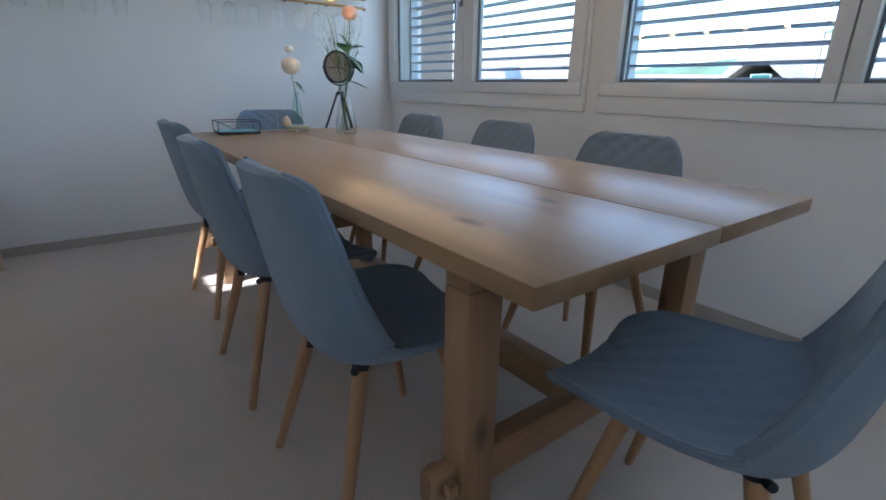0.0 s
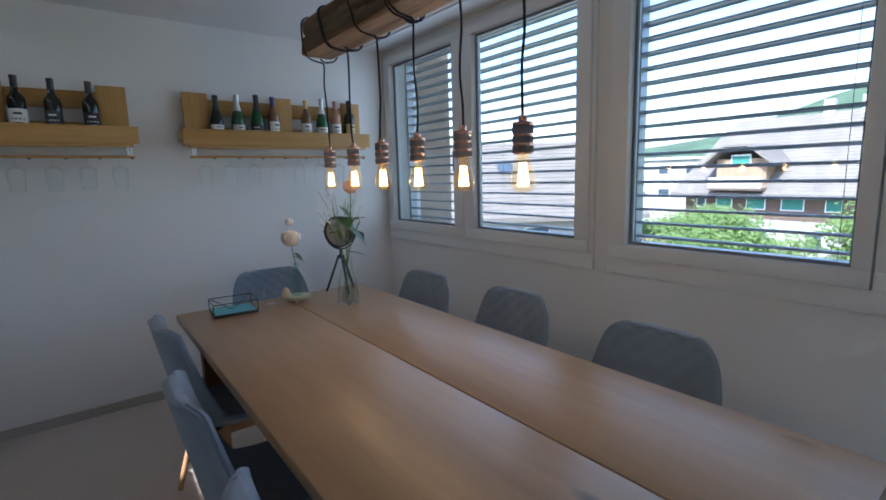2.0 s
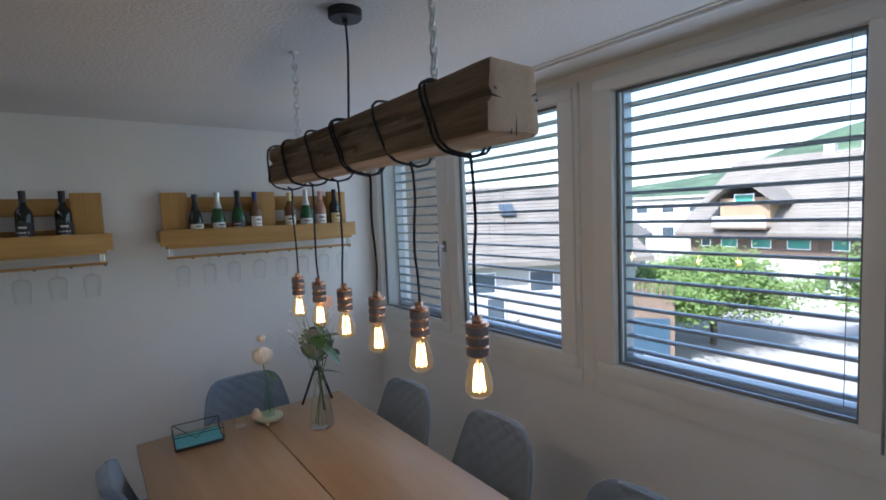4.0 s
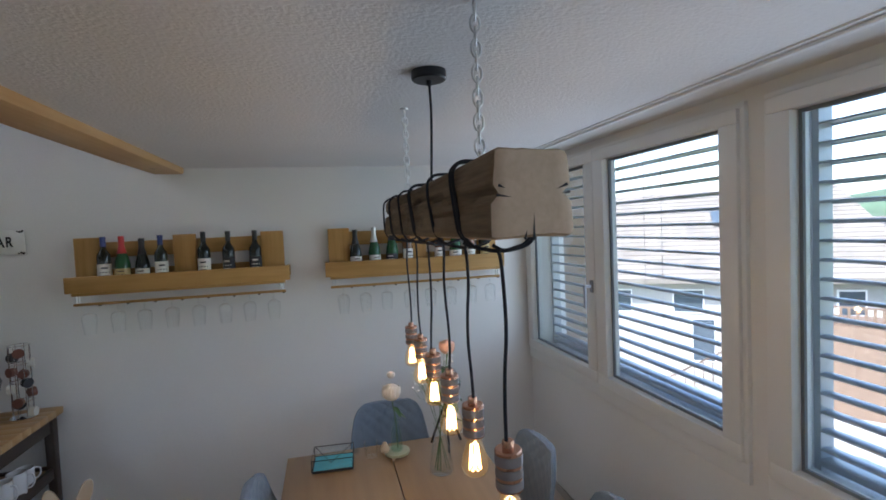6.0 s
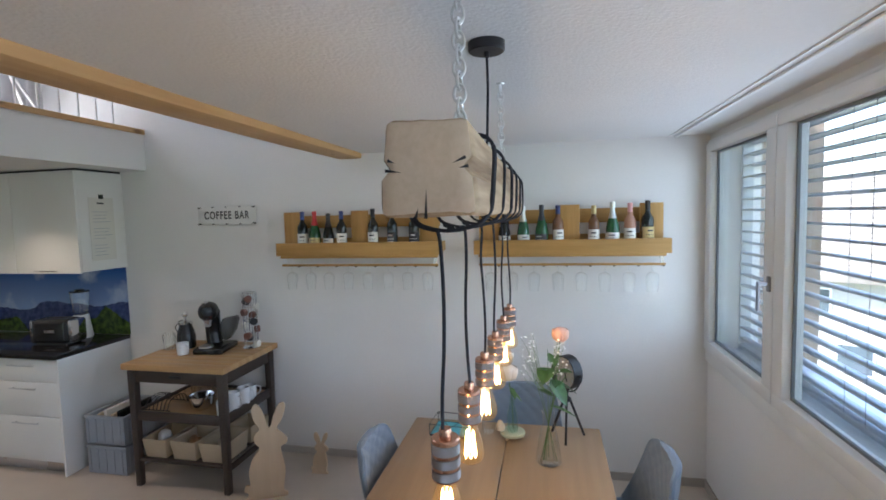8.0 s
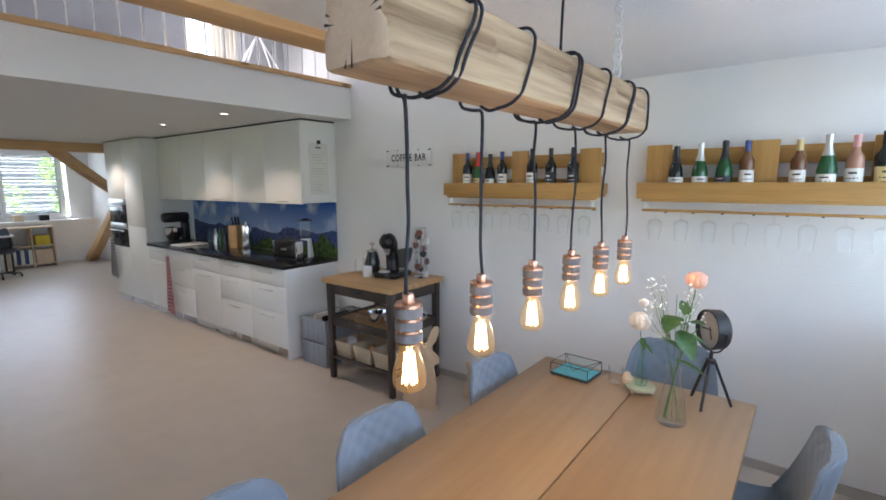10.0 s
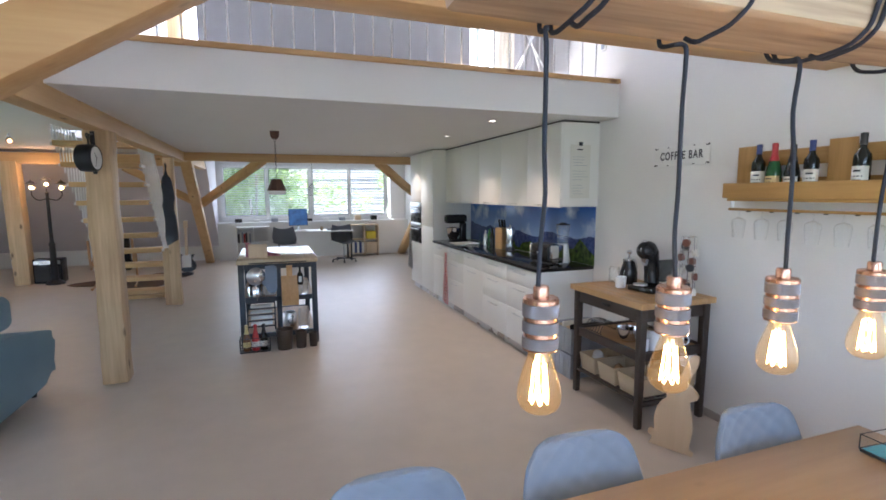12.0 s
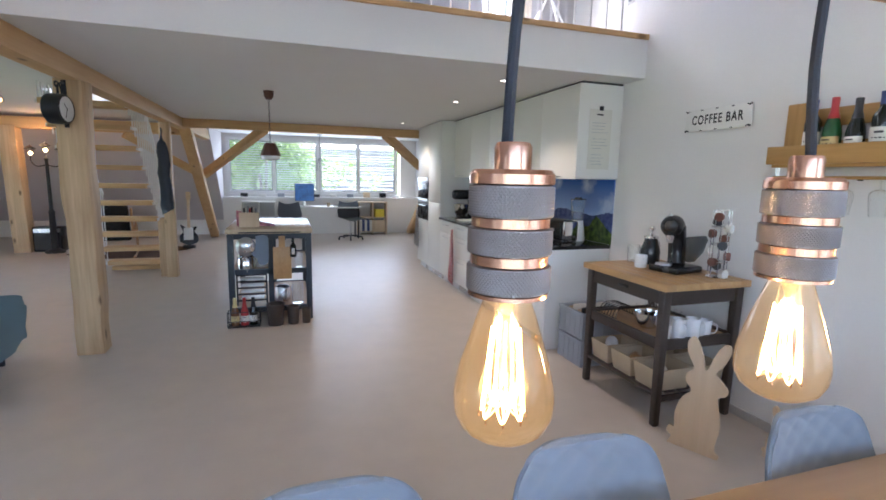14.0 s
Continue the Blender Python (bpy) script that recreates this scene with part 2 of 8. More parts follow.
def lathe(bm, profile, at=(0, 0, 0), seg=24, axis=None):
    """Turns (radius, height) pairs round the upright through at."""
    m = Matrix.Translation(at) @ (axis or Matrix())
    rings = []
    for r, z in profile:
        if r < 1e-5:
            rings.append([bm.verts.new(m @ Vector((0, 0, z)))])
        else:
            rings.append([bm.verts.new(m @ Vector((r * math.cos(2 * math.pi * k / seg), r * math.sin(2 * math.pi * k / seg), z))) for k in range(seg)])
    for a, b in zip(rings, rings[1:]):
        for k in range(seg):
            j = (k + 1) % seg
            if len(a) == 1 and len(b) == 1:
                continue
            if len(a) == 1:
                bm.faces.new((a[0], b[j], b[k]))
            elif len(b) == 1:
                bm.faces.new((a[k], a[j], b[0]))
            else:
                bm.faces.new((a[k], a[j], b[j], b[k]))


def tube(bm, pts, r, seg=8, closed=False):
    """A round tube along points."""
    pts = [Vector(p) for p in pts]
    n = len(pts)
    rings, side = [], None
    for i, p in enumerate(pts):
        a, b = (pts[(i - 1) % n], pts[(i + 1) % n]) if closed else (pts[max(i - 1, 0)], pts[min(i + 1, n - 1)])
        t = (b - a).normalized()
        if side is None:
            side = t.orthogonal().normalized()
        side = (side - t * side.dot(t)).normalized()
        up = t.cross(side)
        rings.append([bm.verts.new(p + r * (math.cos(2 * math.pi * k / seg) * side + math.sin(2 * math.pi * k / seg) * up)) for k in range(seg)])
    for i in range(n if closed else n - 1):
        a, b = rings[i], rings[(i + 1) % n]
        for k in range(seg):
            bm.faces.new((a[k], a[(k + 1) % seg], b[(k + 1) % seg], b[k]))
    if not closed:
        bm.faces.new(rings[0][::-1])
        bm.faces.new(rings[-1])


def smooth_path(pts, per=6):
    """Catmull-Rom through points."""
    pts = [Vector(p) for p in pts]
    out = []
    for i in range(len(pts) - 1):
        p0, p1, p2, p3 = pts[max(i - 1, 0)], pts[i], pts[i + 1], pts[min(i + 2, len(pts) - 1)]
        for k in range(per):
            t = k / per
            out.append(0.5 * ((2 * p1) + (p2 - p0) * t + (2 * p0 - 5 * p1 + 4 * p2 - p3) * t * t + (3 * p1 - p0 - 3 * p2 + p3) * t ** 3))
    out.append(pts[-1])
    return out


def prism(bm, outline, y0, y1):
    """An outline of (x, z) pairs, thick from y0 to y1."""
    a = [bm.verts.new((x, y0, z)) for x, z in outline]
    b = [bm.verts.new((x, y1, z)) for x, z in outline]
    n = len(a)
    bm.faces.new(a)
    bm.faces.new(b[::-1])
    for k in range(n):
        bm.faces.new((a[k], b[k], b[(k + 1) % n], a[(k + 1) % n]))


def mesh_of(name, bm, material, smooth=None):
    bmesh.ops.recalc_face_normals(bm, faces=bm.faces)
    me = bpy.data.meshes.new(name)
    bm.to_mesh(me)
    bm.free()
    for m in (material if isinstance(material, (list, tuple)) else [material]):
        me.materials.append(m)
    if smooth:
        me.shade_smooth()
        me.set_sharp_from_angle(angle=radians(smooth))
    return me


def part(name, bm, material, parent=None, label="", smooth=35, at=None):
    ob = new(name, mesh_of(name, bm, material, smooth))
    if parent is not None:
        ob.parent = parent
    if at is not None:
        ob.matrix_basis = at
    if label:
        tagged(ob, label)
    return ob


def thing(name, at, label, category, group="", kind=""):
    ob = new(name)
    ob.empty_display_size = 0.1
    ob.matrix_basis = at if isinstance(at, Matrix) else Matrix.Translation(at)
    return tagged(ob, label, category, group, kind)


def structure(name, bm, material, label="", smooth=None):
    return tagged(part(name, bm, material, None, smooth=smooth), label, "", "", "structure")


def one(name, bm, material, label, category, group="", at=None, smooth=35):
    return tagged(part(name, bm, material, None, smooth=smooth, at=at), label, category, group)


def B(*args, **kw):
    bm = bmesh.new()
    box(bm, *args, **kw)
    return bm


# ---- the shell ----
N, E, CEIL, GAL0, GAL1, GX = 3.83, 2.42, 2.315, 2.273, 2.57, -1.785
FLOOR_S, FAR = -5.2, -11.25
structure("floor", B(FAR - 0.3, E + 0.2, FLOOR_S - 0.2, 4.6, -0.25, 0.0), M_FLOOR, "pale beige poured resin floor")
bm = bmesh.new()
box(bm, -6.4, E + 0.28, N, N + 0.25, 0, 2.85)
box(bm, -6.6, -6.4, N, 4.6, 0, 2.6)
box(bm, FAR - 0.2, -5.35, N, N + 0.25, 2.85, 4.4)
box(bm, -4.15, E + 0.28, N, N + 0.25, 2.85, 4.4)
box(bm, FAR - 0.2, E + 0.28, N, N + 0.25, 4.4, 6.0)
structure("wall_north", bm, M_WALL, "white plastered wall")

# window wall: panes (y0, y1), openings grouped in windows
WZ0, WZ1 = 1.012, 2.197
# the third window is out of view, added to light the room
WINDOWS = [((2.955, 3.715), (1.978, 2.76)), ((0.863, 1.69), (-0.07, 0.75)), ((-1.95, -1.16), (-2.94, -2.15))]
bm = bmesh.new()
box(bm, E, E + 0.28, FLOOR_S, N, 0, 0.93)
box(bm, E, E + 0.28, FLOOR_S, N, 2.27, CEIL + 0.3)
for y0, y1 in ((N - 0.03, N), (1.80, 1.90), (-1.07, -0.16), (FLOOR_S, -3.03)):
    box(bm, E, E + 0.28, y0, y1, 0.93, 2.27)
structure("wall_east", bm, M_WALL, "white plastered window wall")
# south wall, out of view; its opening is added to brighten the room
bm = bmesh.new()
box(bm, FAR - 0.2, E + 0.28, FLOOR_S - 0.25, FLOOR_S, 2.2, 6.0)
for a, b in ((FAR - 0.2, -5.6), (-3.4, E + 0.28)):
    box(bm, a, b, FLOOR_S - 0.25, FLOOR_S, 0, 2.2)
for a, b in ((-5.6, -3.4),):
    box(bm, a, b, FLOOR_S - 0.25, FLOOR_S, 0, 0.12)
structure("wall_south", bm, M_WALL, "white plastered wall with an opening added for light")
structure("ceiling", B(0.06, E + 0.28, FLOOR_S, N, CEIL, CEIL + 0.2), M_CEIL, "rough white plaster ceiling")
bm = bmesh.new()
v = [bm.verts.new(p) for p in ((0.0, FLOOR_S, CEIL), (0.0, N, CEIL), (-3.9, N, 5.2), (-3.9, FLOOR_S, 5.2), (0.0, FLOOR_S, CEIL + 0.2), (0.0, N, CEIL + 0.2), (-3.9, N, 5.4), (-3.9, FLOOR_S, 5.4))]
for f in ((0, 1, 2, 3), (4, 7, 6, 5), (0, 4, 5, 1), (3, 2, 6, 7), (0, 3, 7, 4), (1, 5, 6, 2)):
    bm.faces.new([v[k] for k in f])
structure("ceiling_slope_east", bm, M_SMOOTH, "sloping white ceiling")
# the unseen west slope has openings added to let in more light
bm = bmesh.new()
# the small slot near the ridge is placed to throw the floor's sun patch
for s0, s1, y0, y1 in ((0, 0.005, FLOOR_S, N), (0.005, 0.08, FLOOR_S, 1.76), (0.005, 0.08, 2.02, N), (0.62, 1, FLOOR_S, N), (0.08, 0.62, FLOOR_S, -4.9), (0.08, 0.62, -3.2, -0.2), (0.08, 0.62, 3.2, N)):
    p = [(-3.9 + s * (FAR + 3.9), y, 5.2 - 2.58 * s) for s, y in ((s0, y0), (s0, y1), (s1, y1), (s1, y0))]
    lo, hi = [bm.verts.new(q) for q in p], [bm.verts.new((q[0], q[1], q[2] + 0.2)) for q in p]
    bm.faces.new(lo)
    bm.faces.new(hi[::-1])
    for k in range(4):
        bm.faces.new((lo[k], hi[k], hi[(k + 1) % 4], lo[(k + 1) % 4]))
structure("ceiling_slope_west", bm, M_SMOOTH, "sloping white ceiling with openings added for light")

# gallery floor over kitchen and living room
bm = bmesh.new()
box(bm, -6.9, GX, -0.34, N, GAL0, GAL1 - 0.01)
box(bm, FAR, -6.9, FLOOR_S, 4.6, 2.42, GAL1 - 0.02)
box(bm, -6.9, -6.5, FLOOR_S, -0.34, 2.42, GAL1 - 0.02)
box(bm, -6.5, GX, FLOOR_S, -1.65, 2.42, GAL1 - 0.02)
box(bm, -5.6, GX, -1.65, -0.34, 2.42, GAL1 - 0.02)
structure("gallery_floor", bm, M_SMOOTH, "white plastered gallery edge and underside")
structure("trim_gallery", B(GX - 0.16, GX + 0.015, -0.34, N, GAL1 - 0.01, GAL1 + 0.03, bevel=0.006), M_SPRUCE_Y, "wooden cap on the gallery edge")

# far wall with its dormer window
FW = [(-0.15, 0.80), (0.88, 1.85), (1.97, 2.87), (2.95, 3.86)]
bm = bmesh.new()
box(bm, FAR - 0.25, FAR, FLOOR_S, 4.6, 0, 0.98)
box(bm, FAR - 0.25, FAR, FLOOR_S, 4.6, 2.34, 3.0)
box(bm, FAR - 0.25, FAR, FLOOR_S, -0.19, 0.98, 2.34)
box(bm, FAR - 0.25, FAR, 4.03, 4.6, 0.98, 2.34)
structure("wall_west", bm, M_WALL, "white plastered far wall")
structure("wall_recess", B(FAR - 0.2, -6.6, 4.45, 4.6, 0, 2.6), M_WALL, "white dormer cheek wall")

# skirting
bm = bmesh.new()
box(bm, -2.15, E, N - 0.012, N - 0.001, 0, 0.055)
box(bm, E - 0.012, E - 0.001, FLOOR_S, N - 0.012, 0, 0.055)
structure("baseboard", bm, M_SKIRT, "low beige skirting strip")
bm = bmesh.new()
box(bm, 2.205, 2.228, -3.2, N, CEIL - 0.012, CEIL, bevel=0.004)
box(bm, 2.17, 2.176, -3.2, N, CEIL - 0.006, CEIL)
structure("trim_curtain_track", bm, M_FRAME, "white curtain track under the ceiling")


def window(name, panes, x, inward, z0, z1, slat_gap, sash=0.085, blind=True, handle=None):
    """A window of casement sashes in a wall across x; inward is -1 when the room lies at smaller x."""
    w = thing(name, (0, 0, 0), "white framed casement window", "window", kind="structure")
    ya, yb = min(p[0] for p in panes) - sash - 0.02, max(p[1] for p in panes) + sash + 0.02

    def xs(a, b):
        return (x + inward * a, x + inward * b) if inward > 0 else (x + inward * b, x + inward * a)
    bm = bmesh.new()
    za, zb = z0 - 0.145, z1 + 0.075
    fx = xs(-0.10, 0.018)
    box(bm, *fx, ya, yb, za, z0 - 0.065, bevel=0.003)
    box(bm, *fx, ya, yb, z1 + 0.055, zb, bevel=0.003)
    box(bm, *fx, ya, ya + 0.022, z0 - 0.065, z1 + 0.055, bevel=0.003)
    box(bm, *fx, yb - 0.022, yb, z0 - 0.065, z1 + 0.055, bevel=0.003)
    part("window_frame", bm, M_FRAME, w)
    for y0, y1 in panes:
        bm = bmesh.new()
        sx = xs(-0.05, 0.034)
        s = sash
        mid = [q for q in panes if q != (y0, y1)]
        lo, hi = y0 - s, y1 + s
        for q0, q1 in mid:
            if abs(q1 - y0) < 0.5:
                lo = (q1 + y0) / 2 + 0.003
            if abs(q0 - y1) < 0.5:
                hi = (q0 + y1) / 2 - 0.003
        box(bm, *sx, lo, hi, z0 - 0.063, z0, bevel=0.005)
        box(bm, *sx, lo, hi, z1, z1 + 0.053, bevel=0.005)
        box(bm, *sx, lo, y0, z0 - 0.001, z1 + 0.001, bevel=0.005)
        box(bm, *sx, y1, hi, z0 - 0.001, z1 + 0.001, bevel=0.005)
        sa = part("sash", bm, M_FRAME, w)
        bm = bmesh.new()
        gx = xs(-0.016, -0.004)
        for a, b, c, d in ((y0, y1, z0, z0 + 0.012), (y0, y1, z1 - 0.012, z1), (y0, y0 + 0.012, z0 + 0.012, z1 - 0.012), (y1 - 0.012, y1, z0 + 0.012, z1 - 0.012)):
            box(bm, *gx, a, b, c, d)
        part("seal", bm, M_GASKET, sa)
        pane = part("pane", B(*xs(-0.026, -0.018), y0 - 0.01, y1 + 0.01, z0 - 0.01, z1 + 0.01), M_PANE, sa, smooth=None)
        pane.visible_shadow = False
    for hy in (handle or ()):
        bm = bmesh.new()
        hz = (z0 + z1) / 2 - 0.105
        box(bm, *xs(0.034, 0.046), hy - 0.014, hy + 0.014, hz - 0.035, hz + 0.035, bevel=0.004)
        rod(bm, (x + inward * 0.046, hy, hz), (x + inward * 0.085, hy, hz), 0.009)
        box(bm, *xs(0.076, 0.090), hy - 0.009, hy + 0.009, hz - 0.125, hz + 0.011, bevel=0.005)
        part("handle", bm, M_HANDLE, w, "dark brushed steel handle")
    # outside sill and venetian blind
    part("window_sill", B(*xs(-0.40, -0.10), ya, yb, z0 - 0.10, z0 - 0.06, bevel=0.004), M_SILL, w)
    return w


def blind(name, ya, yb, x, z0, z1, gap, depth=0.062, tilt=4.0, cords=None, slat_m=M_ALU):
    b = thing(name, (0, 0, 0), "grey outdoor venetian blind with open slats", "blind")
    bm = bmesh.new()
    d, t = depth / 2, math.tan(radians(tilt)) * depth / 2
    prof = [(-d, t - 0.006), (-d * 0.9, t - 0.001), (-d * 0.3, t * 0.3 + 0.003), (d * 0.3, -t * 0.3 + 0.003), (d * 0.9, -t - 0.001), (d, -t - 0.006)]
    low = [(px, pz - 0.0035) for px, pz in prof]
    ring = prof + low[::-1]
    a = [bm.verts.new((px, ya + 0.02, pz)) for px, pz in ring]
    c = [bm.verts.new((px, yb - 0.02, pz)) for px, pz in ring]
    for k in range(len(a)):
        j = (k + 1) % len(a)
        bm.faces.new((a[k], a[j], c[j], c[k]))
    bm.faces.new(a[::-1])
    bm.faces.new(c)
    me = mesh_of("slat", bm, slat_m, 60)
    z = z0
    while z < z1:
        s = new("slat", me)
        s.parent = b
        s.location = (x, 0, z)
        z += gap
    for y in (ya + 0.012, yb - 0.012):
        part("guide_rail", B(x - 0.03, x + 0.03, y - 0.012, y + 0.012, z0 - 0.08, z1 + 0.06), M_ALU, b)
    part("bottom_bar", B(x - 0.04, x + 0.04, ya + 0.02, yb - 0.02, z0 - 0.06, z0 - 0.035, bevel=0.005), M_ALU, b)
    for y in cords or (ya + 0.16, ya + 0.175, yb - 0.16, yb - 0.175):
        bm = bmesh.new()
        rod(bm, (x - d, y, z0 - 0.05), (x - d, y, z1), 0.0013, seg=6)
        part("ladder_cord", bm, M_GASKET, b)
    return b


for k, panes in enumerate(WINDOWS):
    mid = (panes[0][0] + panes[1][1]) / 2
    window("window_%d" % (k + 1), panes, E, -1, WZ0, WZ1, 0.067, handle=[mid + (0.025 if k == 0 else -0.02)])
    blind("outdoor_blind", panes[1][0] - 0.09, panes[0][1] + 0.09, E + 0.20, WZ0 + 0.02, WZ1 + 0.06, 0.067, cords=((2.555, 2.69, 3.10), (0.90, 0.945, 0.20), ())[k])
window("window_4", FW[:2], FAR, 1, 1.06, 2.26, 0.07, sash=0.06)
window("window_5", FW[2:], FAR, 1, 1.06, 2.26, 0.07, sash=0.06)
blind("outdoor_blind", FW[0][0] - 0.06, FW[1][1] + 0.06, FAR - 0.16, 1.08, 2.3, 0.058, tilt=-14, slat_m=M_SLATFAR)
blind("outdoor_blind", FW[2][0] - 0.06, FW[3][1] + 0.06, FAR - 0.16, 1.08, 2.3, 0.058, tilt=-14, slat_m=M_SLATFAR)

# timber frame
def timber(name, p, q, w, h, material, label, up=(0, 0, 1), rough=0.006):
    bm = bmesh.new()
    obox(bm, p, q, w, h, bevel=0.012, up=up)
    bmesh.ops.subdivide_edges(bm, edges=[e for e in bm.edges if e.calc_length() > 0.5], cuts=9)
    for v in bm.verts:
        v.co += Vector((noise.noise(v.co * 3), noise.noise(v.co * 3 + Vector((9, 0, 0))), noise.noise(v.co * 3 + Vector((0, 9, 0))))) * rough
    return tagged(part(name, bm, material), label, "timber beam", "timber frame")


YB = -0.41
timber("purlin", (-0.004, -3.0, 2.336), (-0.004, N, 2.336), 0.18, 0.12, M_SPRUCE_Y, "light spruce purlin under the ceiling edge")
timber("long_beam", (-10.4, YB, 2.225), (-0.1, YB, 2.225), 0.15, 0.19, M_SPRUCE_X, "light spruce beam carrying the gallery")
timber("timber_post", (-0.04, YB, 0), (-0.04, YB, 2.14), 0.17, 0.17, M_SPRUCE_Z, "light spruce post under the purlin", up=(0, 1, 0))
timber("timber_post", (-2.98, YB, 0), (-2.98, YB, 2.14), 0.19, 0.19, M_SPRUCE_Z, "weathered light spruce post on the floor", up=(0, 1, 0), rough=0.016)
timber("timber_post", (-6.08, YB - 0.03, 0), (-6.08, YB - 0.03, 2.14), 0.13, 0.13, M_SPRUCE_Z, "light spruce post beside the stairs", up=(0, 1, 0))
timber("knee_brace", (-0.04, -0.36, 1.70), (-0.04, 0.72, 2.36), 0.15, 0.17, M_SPRUCE_Y, "sloping spruce knee brace")
timber("cross_beam", (-6.82, -0.40, 2.205), (-6.82, 4.2, 2.205), 0.16, 0.13, M_SPRUCE_Y, "spruce beam across the room end")

# ---- dining table and chairs ----
TX0, TX1, TY0, TY1, TZ = 0.69, 1.655, 0.597, 2.957, 0.74
XM = (TX0 + TX1) / 2


def dining_table():
    t = thing("dining_table", (0, 0, 0), "long oiled oak dining table with two planks", "table")
    sp = 1.197
    for a, b in ((TX0, sp - 0.002), (sp + 0.002, TX1)):
        part("plank", B(a, b, TY0, TY1, TZ - 0.036, TZ, bevel=0.004), M_OAK, t)
    for y in (0.822, 2.735):
        for x in (0.785, TX1 - 0.10):
            part("leg", B(x - 0.041, x + 0.041, y - 0.034, y + 0.034, 0.0, TZ - 0.095, bevel=0.004), M_OAKLEG, t)
            s = -1 if x < XM else 1
            bm = bmesh.new()
            box(bm, *sorted((x + s * 0.041, x + s * 0.105)), y - 0.018, y + 0.018, 0.205, 0.275, bevel=0.003)
            box(bm, x + s * 0.064 - 0.011, x + s * 0.064 + 0.011, y - 0.04, y + 0.04, 0.225, 0.255, bevel=0.003)
            part("tenon", bm, M_OAKX, t, "through tenon with a wooden peg")
        part("lower_rail", B(0.827, TX1 - 0.142, y - 0.024, y + 0.024, 0.195, 0.285, bevel=0.004), M_OAKX, t)
        part("top_rail", B(0.745, TX1 - 0.06, y - 0.034, y + 0.034, TZ - 0.094, TZ - 0.037, bevel=0.004), M_OAKX, t)
    part("stretcher", B(XM - 0.03, XM + 0.03, 0.85, 2.705, 0.20, 0.285, bevel=0.004), M_OAK, t)
    return t


dining_table()


def chair():
    """A quilted shell chair, facing +y, its seat over the origin."""
    c = thing("dining_chair", (0, 0, 0), "blue-grey quilted shell chair with beech legs", "chair", "chairs round the table")
    prof = [(0.216, 0.386, 0.085), (0.226, 0.398, 0.140), (0.214, 0.414, 0.186), (0.165, 0.424, 0.220), (0.07, 0.420, 0.236), (-0.03, 0.412, 0.240), (-0.11, 0.412, 0.238),
            (-0.16, 0.428, 0.236), (-0.188, 0.470, 0.236), (-0.207, 0.540, 0.236), (-0.222, 0.620, 0.226), (-0.238, 0.700, 0.212), (-0.250, 0.760, 0.195), (-0.258, 0.800, 0.168), (-0.262, 0.820, 0.132), (-0.263, 0.828, 0.085)]
    centre = smooth_path([Vector((p[0], p[1], p[2])) for p in prof], 6)
    rows, nu = len(centre), 40

    def rise(f):
        return (0.020 + 0.018 * min(1, f * 4) + 0.045 * math.exp(-((f - 0.50) / 0.15) ** 2)) * min(1, (1 - f) * 7)

    def grid(i0, i1, name, quilt):
        bm = bmesh.new()
        tops, bots = [], []
        run = 0.0
        for i in range(i0, i1 + 1):
            cy, cz, hw = centre[i]
            a, b = centre[max(i - 1, 0)], centre[min(i + 1, rows - 1)]
            tan = Vector((0, b[0] - a[0], b[1] - a[1])).normalized()
            nor = Vector((0, tan.z, -tan.y))
            if nor.z < 0 and nor.y < 0:
                nor = -nor
            if nor.y < 0 and abs(nor.y) > abs(nor.z):
                nor = -nor
            f = i / (rows - 1)
            bowl = rise(f)
            run += (Vector(b) - Vector(a)).length / 2
            top, bot = [], []
            for k in range(nu + 1):
                u = 2 * k / nu - 1
                lift = bowl * abs(u) ** 2.6
                edge = 1 - abs(u) ** 8
                d = 0.0
                if quilt:
                    p, q = (u * hw + run) / 0.075, (u * hw - run) / 0.075
                    d = 0.0058 * (abs(math.sin(math.pi * p)) ** 0.4 * abs(math.sin(math.pi * q)) ** 0.4 - 1) * edge
                base = Vector((u * hw, cy, cz)) + nor * lift
                fade = min(1, i / 4, (rows - 1 - i) / 4)
                th = 0.028 * max(0.45, edge) * max(0.3, fade)
                top.append(bm.verts.new(base + nor * (th * 0.6 + d)))
                bot.append(bm.verts.new(base - nor * th * 0.9))
            tops.append(top)
            bots.append(bot)
        for g in (tops, bots):
            for r0, r1 in zip(g, g[1:]):
                for k in range(nu):
                    bm.faces.new((r0[k], r0[k + 1], r1[k + 1], r1[k]))
        for k in range(nu):
            bm.faces.new((tops[0][k], bots[0][k], bots[0][k + 1], tops[0][k + 1]))
            bm.faces.new((tops[-1][k], tops[-1][k + 1], bots[-1][k + 1], bots[-1][k]))
        for i in range(len(tops) - 1):
            for k in (0, nu):
                bm.faces.new((tops[i][k], tops[i + 1][k], bots[i + 1][k], bots[i][k]))
        return part(name, bm, M_FABRIC, c, smooth=60)
    cut = 45
    seat = grid(0, cut, "seat", True)
    back = grid(cut, rows - 1, "backrest", True)

    def rim(i0, i1, parent):
        side = []
        for s in (-1, 1):
            pts = []
            for i in range(i0, i1 + 1):
                cy, cz, hw = centre[i]
                a, b = centre[max(i - 1, 0)], centre[min(i + 1, rows - 1)]
                tan = Vector((0, b[0] - a[0], b[1] - a[1])).normalized()
                nor = Vector((0, tan.z, -tan.y))
                if (nor.z < 0 and nor.y < 0) or (nor.y < 0 and abs(nor.y) > abs(nor.z)):
                    nor = -nor
                f = i / (rows - 1)
                pts.append(Vector((s * hw, cy, cz)) + nor * rise(f))
            side.append(pts)
        for pts in side:
            bm = bmesh.new()
